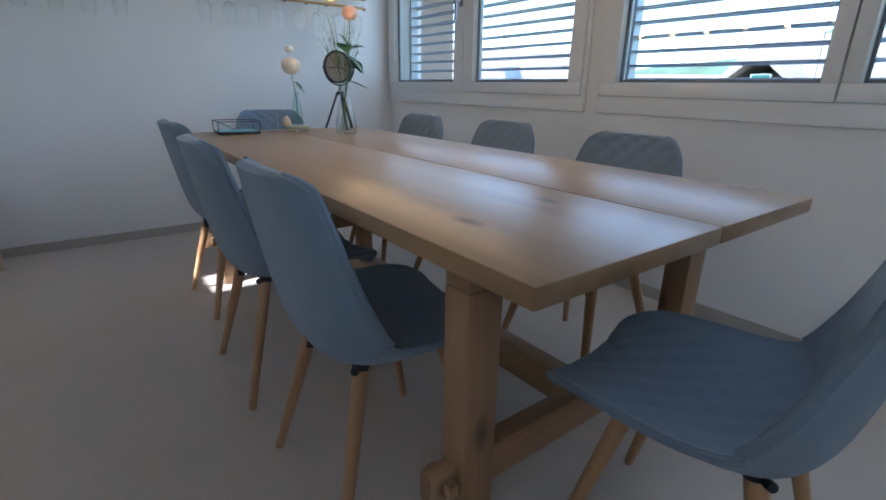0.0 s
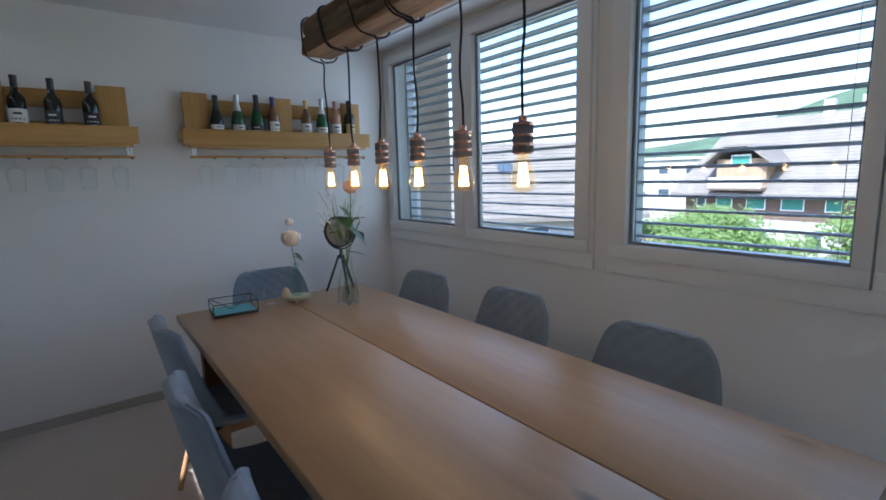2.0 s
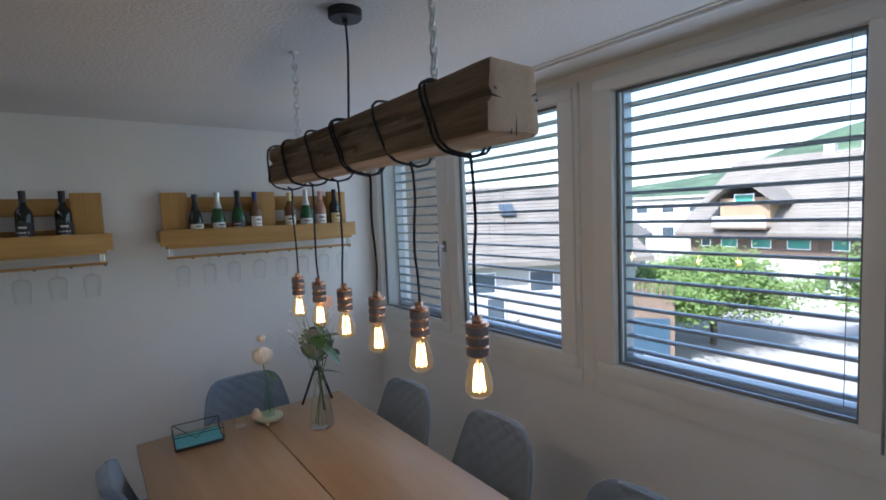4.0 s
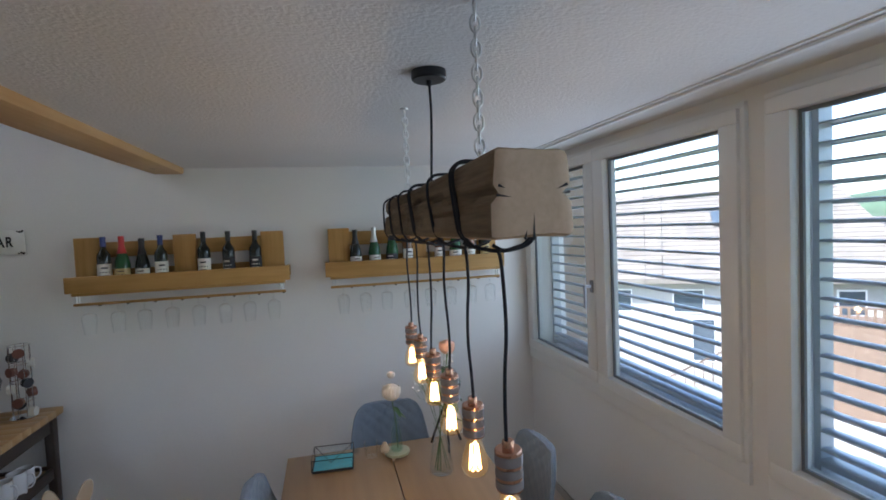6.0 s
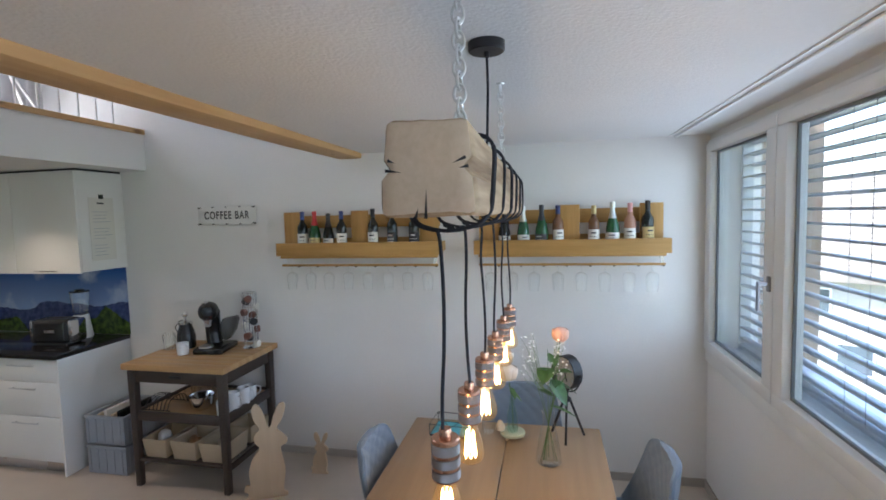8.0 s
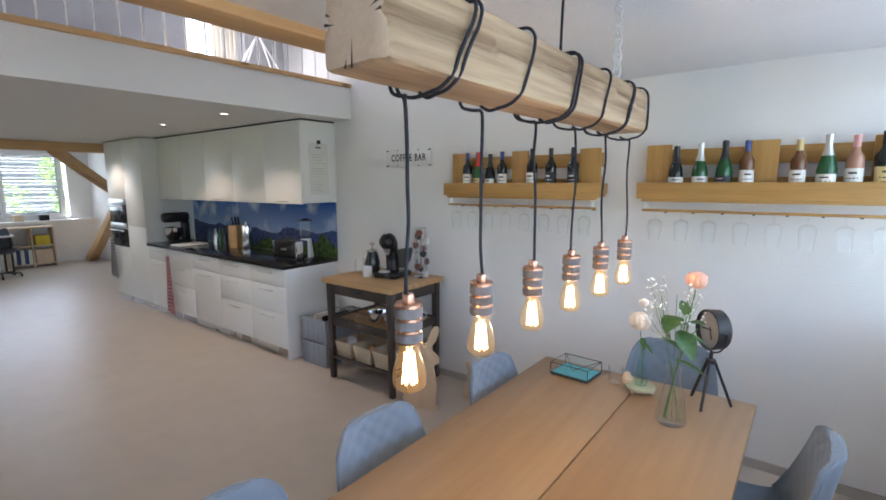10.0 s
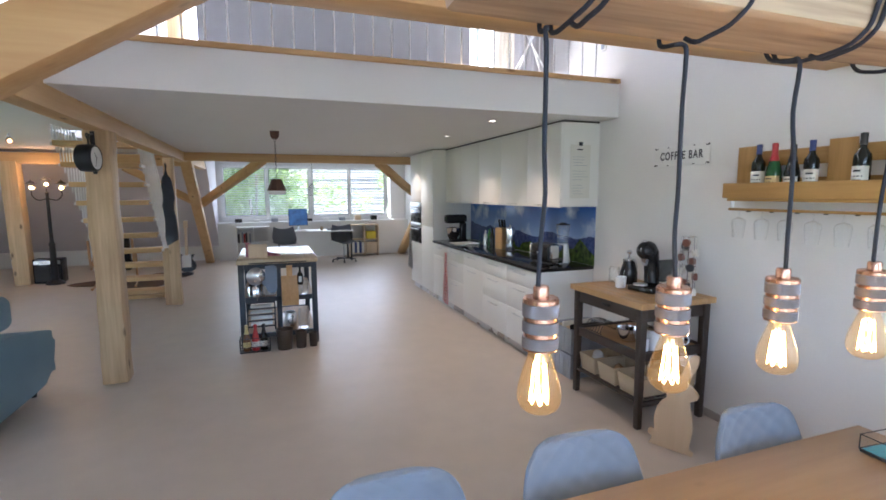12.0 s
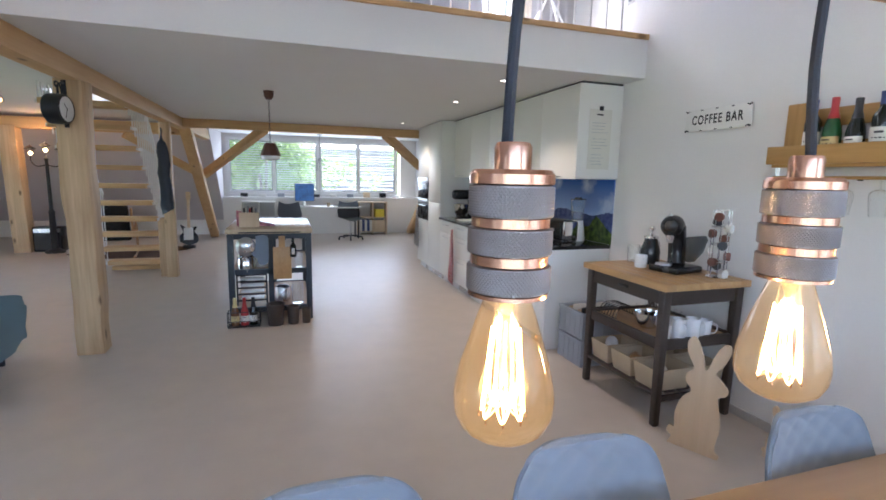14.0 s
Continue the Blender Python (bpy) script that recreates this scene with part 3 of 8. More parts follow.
            tube(bm, pts, 0.005, 6)
            part("piping", bm, M_FABRIC, parent)
    rim(3, cut, seat)
    rim(cut, rows - 5, back)
    bm = bmesh.new()
    for s in (-1, 1):
        tube(bm, [(s * 0.15, 0.10, 0.402), (s * 0.10, 0.05, 0.383), (0, 0, 0.378), (-s * 0.10, -0.10, 0.383), (-s * 0.15, -0.15, 0.402)], 0.009, 8)
    for s in (-1, 1):
        rod(bm, (s * 0.125, 0.09, 0.41), (s * 0.14, 0.11, 0.33), 0.02, 0.017)
        rod(bm, (s * 0.125, -0.12, 0.41), (s * 0.14, -0.14, 0.33), 0.02, 0.017)
    part("underframe", bm, M_BLACK, c, "black metal underframe")
    for sx in (-1, 1):
        for y0, y1 in ((0.095, 0.19), (-0.125, -0.225)):
            bm = bmesh.new()
            rod(bm, (sx * 0.205, y1, 0.0), (sx * 0.13, y0, 0.39), 0.0115, 0.019, seg=16)
            part("leg", bm, M_BEECH, c)
    return c


first = chair()
CHAIRS = [(0.795, 1.185, -90), (0.785, 1.80, -91), (0.83, 2.53, -88), (1.64, 1.23, 90), (1.688, 1.935, 89), (1.64, 2.555, 91), (1.245, 3.10, 180), (1.15, 0.55, 8)]
first.matrix_basis = pose(*CHAIRS[0][:2], 0, 0, 0, CHAIRS[0][2])
for x, y, a in CHAIRS[1:]:
    copy_thing(first, pose(x, y, 0, 0, 0, a))


# ---- beam lamp ----
BX, BY0, BY1, BZ0, BZ1 = 1.238, 1.12, 2.40, 1.847, 1.982


def beam_lamp():
    lamp = thing("beam_lamp", (BX, (BY0 + BY1) / 2, BZ0), "old hewn timber beam hung on chains with six bulbs", "ceiling lamp")
    inv = Matrix.Translation(-lamp.matrix_basis.translation)

    def add(name, bm, m, parent=lamp, label="", smooth=35):
        if parent is lamp:
            bmesh.ops.transform(bm, matrix=inv, verts=bm.verts)
        return part(name, bm, m, parent, label, smooth)
    bm = bmesh.new()
    box(bm, BX - 0.064, BX + 0.064, BY0, BY1, BZ0, BZ1, bevel=0.012)
    bmesh.ops.subdivide_edges(bm, edges=[e for e in bm.edges if abs(e.verts[0].co.y - e.verts[1].co.y) > 0.5], cuts=60)
    long_e = [e for e in bm.edges if e.calc_length() > 0.08]
    bmesh.ops.subdivide_edges(bm, edges=long_e, cuts=7, use_grid_fill=True)
    for v in bm.verts:
        p = v.co.copy()
        n1 = noise.noise(Vector((p.x * 14, p.y * 2.2, p.z * 14)))
        n2 = noise.noise(Vector((p.x * 50, p.y * 6, p.z * 50)))
        out = Vector((p.x - BX, 0, p.z - (BZ0 + BZ1) / 2)).normalized()
        v.co += out * (0.006 * n1 + 0.002 * n2)
        groove = abs((p.z - BZ0) - (0.085 + 0.022 * math.sin(p.y * 4.1)))
        split = abs((p.z - BZ0) - (0.045 + 0.012 * math.sin(p.y * 6.3 + 1)))
        if (groove < 0.007 or (split < 0.006 and p.x < BX and math.sin(p.y * 5) > -0.3)) and abs(p.x - BX) > 0.05:
            v.co -= out * 0.012
        v.co.x += 0.006 * (p.z - 1.93) / 0.07 * (-1 if p.x > BX else 1)
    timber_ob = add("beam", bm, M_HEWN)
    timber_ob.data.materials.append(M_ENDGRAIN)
    timber_ob.data.materials.append(M_HEWN_DARK)
    # ends take the end grain, faces towards -x the darker wood
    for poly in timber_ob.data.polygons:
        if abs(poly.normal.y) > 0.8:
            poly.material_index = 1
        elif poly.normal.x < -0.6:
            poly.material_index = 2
    cz = (BZ0 + BZ1) / 2 - 0.01
    for ang, r0, r1 in ((172, 0.036, 0.060), (158, 0.048, 0.060), (268, 0.018, 0.060), (22, 0.040, 0.060), (10, 0.046, 0.060), (254, 0.046, 0.061)):
        a = radians(ang)
        d, s = Vector((math.cos(a), 0, math.sin(a))), Vector((-math.sin(a), 0, math.cos(a)))
        p = Vector((BX, BY0 - 0.0025, cz))
        bm = bmesh.new()
        bm.faces.new([bm.verts.new(q) for q in (p + d * r0, p + d * r1 + s * 0.0025, p + d * r1 - s * 0.0025)])
        add("drying_crack", bm, M_BLACK, smooth=None)
    # cord wound round the beam, with the drops
    ny = [1.24 + 0.2265 * k for k in range(6)]
    px = [1.228 + 0.005 * k for k in range(6)]
    hx, hz = 0.0735, 0.0780
    mz = (BZ0 + BZ1) / 2
    for k in range(6):
        bm = bmesh.new()
        pts = []
        turns, steps = (2 if k % 2 == 0 else 1), 24
        lean = 0.045 if k < 5 else 0.004
        for i in range(steps * turns + 1):
            a = -math.pi / 2 - 0.15 + 2 * math.pi * i / steps
            ca, sa = math.cos(a), math.sin(a)
            k4 = (abs(ca) ** 5 + abs(sa) ** 5) ** (-1 / 5)
            sag = 0.014 * max(0, -sa) ** 4
            turn_y = 0.018 * turns * (1 - i / (steps * turns)) * (1 if k < 4 else -0.6) - (0.010 if turns == 1 else 0)
            tuck = 0.010 if i == 0 else 0.0
            pts.append((BX + hx * k4 * ca, ny[k] + turn_y + lean * (1 + sa) + 0.006 * math.sin(2 * a + k * 1.7), mz + hz * k4 * sa - sag + tuck))
        z_low = BZ0 - 0.022
        pts += [(px[k] - 0.004, ny[k], z_low - 0.002), (px[k], ny[k], z_low - 0.02)]
        drop = [(px[k] + 0.004 * math.sin(k * 2 + j), ny[k] + 0.003 * math.cos(k + j * 2), z_low - 0.02 - (z_low - 0.02 - 1.483) * j / 5) for j in range(1, 6)]
        tube(bm, smooth_path(pts + drop, 3), 0.0034, 8)
        add("cord", bm, M_CORD)
        socket(lamp, inv, px[k], ny[k], 1.486)
    bm = bmesh.new()
    lathe(bm, [(0, CEIL - 0.026), (0.046, CEIL - 0.026), (0.05, CEIL - 0.022), (0.05, CEIL), (0, CEIL)], (1.245, 1.812, 0), 32)
    rod(bm, (1.245, 1.812, CEIL - 0.04), (1.245, 1.812, CEIL - 0.02), 0.008)
    add("ceiling_rose", bm, M_BLACK)
    bm = bmesh.new()
    tube(bm, smooth_path([(1.245, 1.812, CEIL - 0.03), (1.247, 1.81, 2.2), (1.243, 1.812, 2.08), (1.24, 1.815, 2.0), (1.24, 1.82, 1.97)], 5), 0.0036, 8)
    add("supply_cord", bm, M_CORD)
    for y in (1.375, 2.237):
        bm = bmesh.new()
        n = 13
        step = (CEIL - BZ1 - 0.02) / n
        for i in range(n):
            zc = BZ1 + 0.008 + step * (i + 0.5)
            ring = []
            for a in range(14):
                t = 2 * math.pi * a / 14
                w, hh = 0.0105 * math.cos(t), step * 0.74 * math.sin(t)
                ring.append((1.243 + (w if i % 2 else w * 0.25), y + (w * 0.25 if i % 2 else w), zc + hh))
            tube(bm, ring, 0.0029, 6, closed=True)
        add("chain", bm, M_CHAIN, label="zinc-plated link chain")
        bm = bmesh.new()
        rod(bm, (1.243, y, CEIL - 0.03), (1.243, y, CEIL), 0.004)
        lathe(bm, [(0, CEIL - 0.006), (0.014, CEIL - 0.006), (0.016, CEIL), (0, CEIL)], (1.243, y, 0), 16)
        add("ceiling_hook", bm, M_CHAIN)
        bm = bmesh.new()
        rod(bm, (1.243, y, BZ1 - 0.005), (1.243, y, BZ1 + 0.02), 0.004)
        add("beam_eye", bm, M_CHAIN)
    return lamp


def socket(lamp, inv, x, y, ztop):
    at = inv @ Matrix.Translation((x, y, ztop)) @ Matrix.Diagonal((1, 1, 0.875, 1))
    bm = bmesh.new()
    lathe(bm, [(0, 0.004), (0.0095, 0.004), (0.0108, 0.001), (0.0108, -0.0135), (0.0225, -0.0135), (0.0246, -0.0165), (0.0246, -0.0225), (0.0215, -0.0235), (0.0215, -0.044), (0.0228, -0.0445), (0.0228, -0.0502), (0.0215, -0.051),
               (0.0215, -0.0685), (0.0228, -0.069), (0.0228, -0.0750), (0.0215, -0.0758), (0.0215, -0.0935), (0.0238, -0.094), (0.0238, -0.0965), (0.018, -0.098), (0.0, -0.098)], seg=40)
    s = part("socket", bm, M_COPPER, lamp, "copper bulb socket with knurled rings", 30, at)
    for z0, z1 in ((-0.0232, -0.0440), (-0.0508, -0.0685), (-0.0756, -0.0935)):
        bm = bmesh.new()
        lathe(bm, [(0.021, z0), (0.0243, z0 - 0.0006), (0.0243, z1 + 0.0006), (0.021, z1)], seg=48)
        rows = 11
        step = (z0 - z1 - 0.002) / rows
        for r in range(rows):
            for k in range(72):
                t = 2 * math.pi * (k + 0.5 * (r % 2)) / 72
                c, s_, zc = math.cos(t), math.sin(t), z0 - 0.001 - step * (r + 0.5)
                tip = bm.verts.new((0.02495 * c, 0.02495 * s_, zc))
                ring = []
                for da, dz in ((0.042, 0), (0, step * 0.95), (-0.042, 0), (0, -step * 0.95)):
                    ring.append(bm.verts.new((0.0243 * math.cos(t + da), 0.0243 * math.sin(t + da), zc + dz)))
                for j in range(4):
                    bm.faces.new((tip, ring[j], ring[(j + 1) % 4]))
        part("knurled_ring", bm, M_KNURL, s, smooth=None)
    bm = bmesh.new()
    prof = [(0.0135, -0.096), (0.0140, -0.099), (0.0152, -0.104), (0.0185, -0.115), (0.0228, -0.130), (0.0268, -0.145), (0.0296, -0.158), (0.0310, -0.170), (0.0302, -0.181), (0.0262, -0.191), (0.018, -0.198), (0.008, -0.2010), (0, -0.2015)]
    lathe(bm, prof, seg=32)
    bulb = part("bulb", bm, M_BULB, lamp, "amber glass filament bulb, lit", 60, at)
    bulb.visible_shadow = False
    bm = bmesh.new()
    n = 7
    for i in range(n):
        a, b = 2 * math.pi * i / n, 2 * math.pi * (i + 0.5) / n
        c = 2 * b - a
        tube(bm, smooth_path([(0.0085 * math.cos(a), 0.0085 * math.sin(a), -0.120), (0.0120 * math.cos(a * 0.85 + b * 0.15), 0.0120 * math.sin(a * 0.85 + b * 0.15), -0.165), (0.0135 * math.cos(b), 0.0135 * math.sin(b), -0.184),
                              (0.0120 * math.cos(c * 0.85 + b * 0.15), 0.0120 * math.sin(c * 0.85 + b * 0.15), -0.165), (0.0085 * math.cos(c), 0.0085 * math.sin(c), -0.120)], 4), 0.0006, 5)
    part("filament", bm, M_FILAMENT, bulb, smooth=60)
    bm = bmesh.new()
    lathe(bm, [(0.006, -0.09), (0.005, -0.105), (0.0025, -0.112), (0.002, -0.182), (0, -0.183)], seg=10)
    part("glass_stem", bm, M_BULB, bulb)
    bm = bmesh.new()
    for i in range(8):
        b = 2 * math.pi * (i + 0.5) / 8
        tube(bm, [(0.002 * math.cos(b), 0.002 * math.sin(b), -0.176), (0.0150 * math.cos(b), 0.0150 * math.sin(b), -0.184), (0.0145 * math.cos(b), 0.0145 * math.sin(b), -0.1865)], 0.0006, 5)
    part("support_wires", bm, M_COPPER, bulb, smooth=60)


M_FILAMENT = mat("filament_glow", (0.9, 0.6, 0.25), 0.5, emit=(1.0, 0.60, 0.20), power=5.5)
beam_lamp()
for k in range(6):
    lamp_at("bulb_light", (1.228 + 0.005 * k, 1.24 + 0.2265 * k, 1.345), 0.24, (1.0, 0.66, 0.33), 0.012)

# ---- wine shelves on the north wall ----
M_DGLASS = mat("dark_bottle_glass", (0.012, 0.016, 0.012), 0.08, var=0.1)
M_GGLASS = mat("green_bottle_glass", (0.02, 0.09, 0.03), 0.08, var=0.1)
M_PGLASS = mat("pink_wine_glass", (0.40, 0.21, 0.14), 0.1, var=0.05)
M_PINKFOIL = mat("pink_foil", (0.60, 0.30, 0.28), 0.4)
M_AGLASS = mat("amber_wine_glass", (0.15, 0.07, 0.032), 0.1, var=0.05)
M_LABEL = mat("paper_label", (0.72, 0.70, 0.64), 0.7, var=0.06, fine=120)
M_INK = mat("black_ink", (0.02, 0.02, 0.025), 0.6)
M_GOLD = mat("gold_label", (0.55, 0.42, 0.18), 0.4, var=0.1)
M_RED = mat("red_foil", (0.45, 0.03, 0.03), 0.35)
M_SILVER = mat("silver_foil", (0.62, 0.62, 0.58), 0.35, metal=0.8)
M_NAVY = mat("navy_foil", (0.03, 0.05, 0.18), 0.4)
M_FOILK = mat("black_foil", (0.02, 0.02, 0.022), 0.4)


def bottle(x, y, z, glass_m, foil, label_m, label, fat=False, s=1.0, spin=0.0):
    b = thing("wine_bottle", pose(x, y, z, 0, 0, spin), label, "bottle")
    r = (0.042 if fat else 0.0365) * s
    h = 0.30 * s
    bm = bmesh.new()
    if fat:
        prof = [(0, 0), (r * 0.9, 0), (r, 0.006), (r, h * 0.42), (r * 0.88, h * 0.52), (r * 0.6, h * 0.66), (0.0145, h * 0.80), (0.0140, h * 0.93)]
    else:
        prof = [(0, 0), (r * 0.92, 0), (r, 0.005), (r, h * 0.60), (r * 0.93, h * 0.65), (r * 0.6, h * 0.71), (0.0150, h * 0.76), (0.0138, h * 0.90)]
    lathe(bm, prof + [(0.0138, h * 0.985), (0, h * 0.985)], seg=24)
    part("glass", bm, glass_m, b)
    bm = bmesh.new()
    lathe(bm, [(r * 0.64, h * 0.655), (0.0205, h * 0.73), (0.0162, h * 0.80), (0.0156, h * 0.86), (0.0165, h * 0.94), (0.0165, h * 0.99), (0.013, h), (0, h)] if fat else [(0.0156, h * 0.80), (0.0148, h * 0.93), (0.0158, h * 0.935), (0.0158, h * 0.995), (0, h)], seg=20)
    part("foil_cap", bm, foil, b)
    bm = bmesh.new()
    n, top, low = 14, h * (0.36 if fat else 0.46), h * 0.13
    a0, a1 = radians(-170), radians(-10)
    rr = r + 0.0008
    lo = [bm.verts.new((rr * math.cos(a0 + (a1 - a0) * k / n), rr * math.sin(a0 + (a1 - a0) * k / n), low)) for k in range(n + 1)]
    hi = [bm.verts.new((v.co.x, v.co.y, top)) for v in lo]
    for k in range(n):
        bm.faces.new((lo[k], lo[k + 1], hi[k + 1], hi[k]))
    lab = part("label", bm, label_m, b)
    bm = bmesh.new()
    for k, (za, zb, w) in enumerate(((0.72, 0.82, 0.5), (0.48, 0.54, 0.75), (0.30, 0.34, 0.6))):
        z0, z1 = low + (top - low) * za, low + (top - low) * zb
        aa = radians(-90)
        half = radians(52) * w
        q = [bm.verts.new(((rr + 0.0007) * math.cos(aa + half * u), (rr + 0.0007) * math.sin(aa + half * u), zz)) for zz in (z0, z1) for u in (-1, -0.33, 0.33, 1)]
        for j in range(3):
            bm.faces.new((q[j], q[j + 1], q[j + 5], q[j + 4]))
    part("print", bm, M_INK if label_m is not M_INK else M_LABEL, lab)
    return b


def wine_shelf(x0, x1):
    s = thing("wine_shelf", (0, 0, 0), "wine shelf of stained pallet wood on the wall", "shelf", "wine shelves")
    w = x1 - x0
    for a, b in ((0.028, 0.168), (0.562, 0.692), (w - 0.172, w - 0.032)):
        part("upright_board", B(x0 + a, x0 + b, 3.735, 3.757, 1.602, 1.895 + random.uniform(-.004, .004), bevel=0.004), M_PALLETZ, s)
        part("spacer_block", B(x0 + a + 0.01, x0 + b - 0.01, 3.757, N - 0.022, 1.602, 1.72, bevel=0.003), M_PALLETZ, s)
    for z0, z1 in ((1.775, 1.868), (1.625, 1.70)):
        part("back_slat", B(x0 + 0.035, x1 - 0.04, N - 0.0215, N - 0.002, z0, z1, bevel=0.003), M_PALLET, s)
    part("front_board", B(x0, x1, 3.652, 3.674, 1.578, 1.672, bevel=0.004), M_PALLET, s)
    part("base_board", B(x0 + 0.02, x1 - 0.02, 3.675, N - 0.002, 1.580, 1.600, bevel=0.003), M_PALLET, s)
    for a in (x0 + 0.002, x1 - 0.022):
        part("end_board", B(a, a + 0.02, 3.675, N - 0.024, 1.6005, 1.668, bevel=0.003), M_PALLETZ, s)
    part("lower_batten", B(x0 + 0.03, x1 - 0.03, 3.66, 3.70, 1.560, 1.5775, bevel=0.002), M_PALLET, s)
    bm = bmesh.new()
    box(bm, x0 + 0.03, x1 - 0.03, 3.675, 3.690, 1.500, 1.516, bevel=0.004)
    part("glass_rail", bm, M_PALLET, s)
    for k in range(8):
        cx = x0 + 0.105 + k * (w - 0.21) / 7
        bm = bmesh.new()
        box(bm, cx + 0.055, cx + 0.067, 3.672, 3.694, 1.494, 1.5)
        part("peg", bm, M_BLACK, s)
    for a in (x0 + 0.045, x0 + 0.06, x1 - 0.045, x1 - 0.06):
        bm = bmesh.new()
        rod(bm, (a, 3.683, 1.508), (a, 3.683, 1.562), 0.004)
        part("hanger", bm, M_STEEL, s)
    return s


def wine_glass(x, y, ztop):
    bm = bmesh.new()
    prof = [(0.0, 0.0), (0.032, -0.001), (0.033, -0.003), (0.008, -0.006), (0.0042, -0.012), (0.0038, -0.048), (0.007, -0.054), (0.024, -0.060), (0.0355, -0.070), (0.0395, -0.085), (0.0390, -0.105), (0.0350, -0.140), (0.0305, -0.182)]
    lathe(bm, prof, seg=28)
    ob = one("wine_glass", bm, M_CLEAR, "clear wine glass hanging upside down from the rail", "glass", "hanging wine glasses", at=pose(x, y, ztop), smooth=50)
    return ob


S1, S2 = (-0.545, 0.700), (0.922, 2.158)
wine_shelf(*S1)
wine_shelf(*S2)
g0 = wine_glass(S1[0] + 0.105, 3.682, 1.512)
for s in (S1, S2):
    for k in range(8):
        if s is S1 and k == 0:
            continue
        copy_thing(g0, pose(s[0] + 0.105 + k * (s[1] - s[0] - 0.21) / 7 + random.uniform(-.006, .006), 3.682, 1.512))
D = "dark red wine bottle with a pale label"
for x, g, f, lm, lb, fat in ((-0.35, M_DGLASS, M_NAVY, M_LABEL, "dark wine bottle with blue cap and white label", False), (-0.253, M_GGLASS, M_RED, M_GOLD, "green sparkling wine bottle with red foil", True),
                             (-0.146, M_DGLASS, M_FOILK, M_LABEL, D, True), (-0.044, M_DGLASS, M_NAVY, M_LABEL, "dark wine bottle with blue cap and white label", False),
                             (0.197, M_DGLASS, M_FOILK, M_LABEL, D, False), (0.339, M_DGLASS, M_FOILK, M_INK, "dark wine bottle with a black label", False), (0.497, M_DGLASS, M_FOILK, M_INK, "dark tall wine bottle with a black label", False),
                             (1.125, M_DGLASS, M_FOILK, M_LABEL, D, True), (1.25, M_GGLASS, M_SILVER, M_LABEL, "green sparkling wine bottle with silver foil", True), (1.37, M_GGLASS, M_FOILK, M_INK, "green wine bottle on the shelf", True),
                             (1.475, M_AGLASS, M_NAVY, M_LABEL, "pale rose wine bottle with dark cap", False), (1.70, M_AGLASS, M_GOLD, M_LABEL, "amber wine bottle with a white label", False),
                             (1.815, M_GGLASS, M_SILVER, M_LABEL, "green sparkling wine bottle with silver foil", True), (1.92, M_PGLASS, M_PINKFOIL, M_LABEL, "clear pink wine bottle with pink cap", False), (2.025, M_DGLASS, M_FOILK, M_GOLD, "dark wine bottle with a gold label", False)):
    bottle(x, 3.703, 1.601, g, f, lm, lb, fat, random.uniform(0.93, 1.03), random.uniform(-25, 25))


# ---- enamel sign ----
def lettering(name, body, size, at, material, parent, squeeze=1.0, spacing=1.0):
    cu = bpy.data.curves.new(name, 'FONT')
    cu.body, cu.size, cu.align_x, cu.align_y, cu.extrude, cu.space_character = body, size, 'CENTER', 'CENTER', 0.0006, spacing
    cu.offset = 0.0018
    tmp = bpy.data.objects.new(name, cu)
    scene.collection.objects.link(tmp)
    me = bpy.data.meshes.new_from_object(tmp.evaluated_get(bpy.context.evaluated_depsgraph_get()))
    bpy.data.objects.remove(tmp)
    me.materials.clear()
    me.materials.append(material)
    whole = bmesh.new()
    whole.from_mesh(me)
    left = set(whole.verts)
    while left:
        todo, isle = [left.pop()], set()
        while todo:
            v = todo.pop()
            isle.add(v)
            for e in v.link_edges:
                w = e.other_vert(v)
                if w in left:
                    left.discard(w)
                    todo.append(w)
        bm = whole.copy()
        keep = {v.index for v in isle}
        bm.verts.ensure_lookup_table()
        bmesh.ops.delete(bm, geom=[v for v in bm.verts if v.index not in keep], context='VERTS')
        part(name, bm, material, parent, smooth=None, at=at @ Matrix.Diagonal((squeeze, 1, 1, 1)))
    whole.free()


M_ENAMEL = mat("worn_white_enamel", (0.78, 0.77, 0.74), 0.35, var=0.03, scale=9)
sign = thing("enamel_sign", pose(-1.058, N - 0.012, 1.890), "worn white enamel sign lettered in black", "sign")
part("plate", B(-0.258, 0.258, -0.003, 0.003, -0.072, 0.072, bevel=0.0025), M_ENAMEL, sign)
bm = bmesh.new()
for sx in (-1, 1):
    for sz in (-1, 1):
        for k in range(3):
            cx, cz, rr = sx * (0.250 - 0.012 * k), sz * (0.065 - 0.003 * (k % 2)), 0.010 - 0.002 * k
            vs = [bm.verts.new((cx + rr * random.uniform(.6, 1.1) * math.cos(a), -0.0045 - 0.0003 * k, cz + rr * random.uniform(.5, 1) * math.sin(a))) for a in np.linspace(0, 2 * math.pi, 9)[:-1]]
            bm.faces.new(vs)
for k in range(6):
    cx, cz = (-0.12 + 0.12 * (k % 3)), (0.067 if k < 3 else -0.067)
    vs = [bm.verts.new((cx + 0.012 * math.cos(a), -0.0045, cz + 0.004 * math.sin(a))) for a in np.linspace(0, 2 * math.pi, 8)[:-1]]
    bm.faces.new(vs)
tagged(part("rust_chips", bm, M_BLACK, sign, "dark chipped enamel at the rim", smooth=None), kind="stuff")
lettering("letter", "COFFEE BAR", 0.084, pose(0, -0.0042, 0, 90), M_INK, sign, 0.72, 1.22)


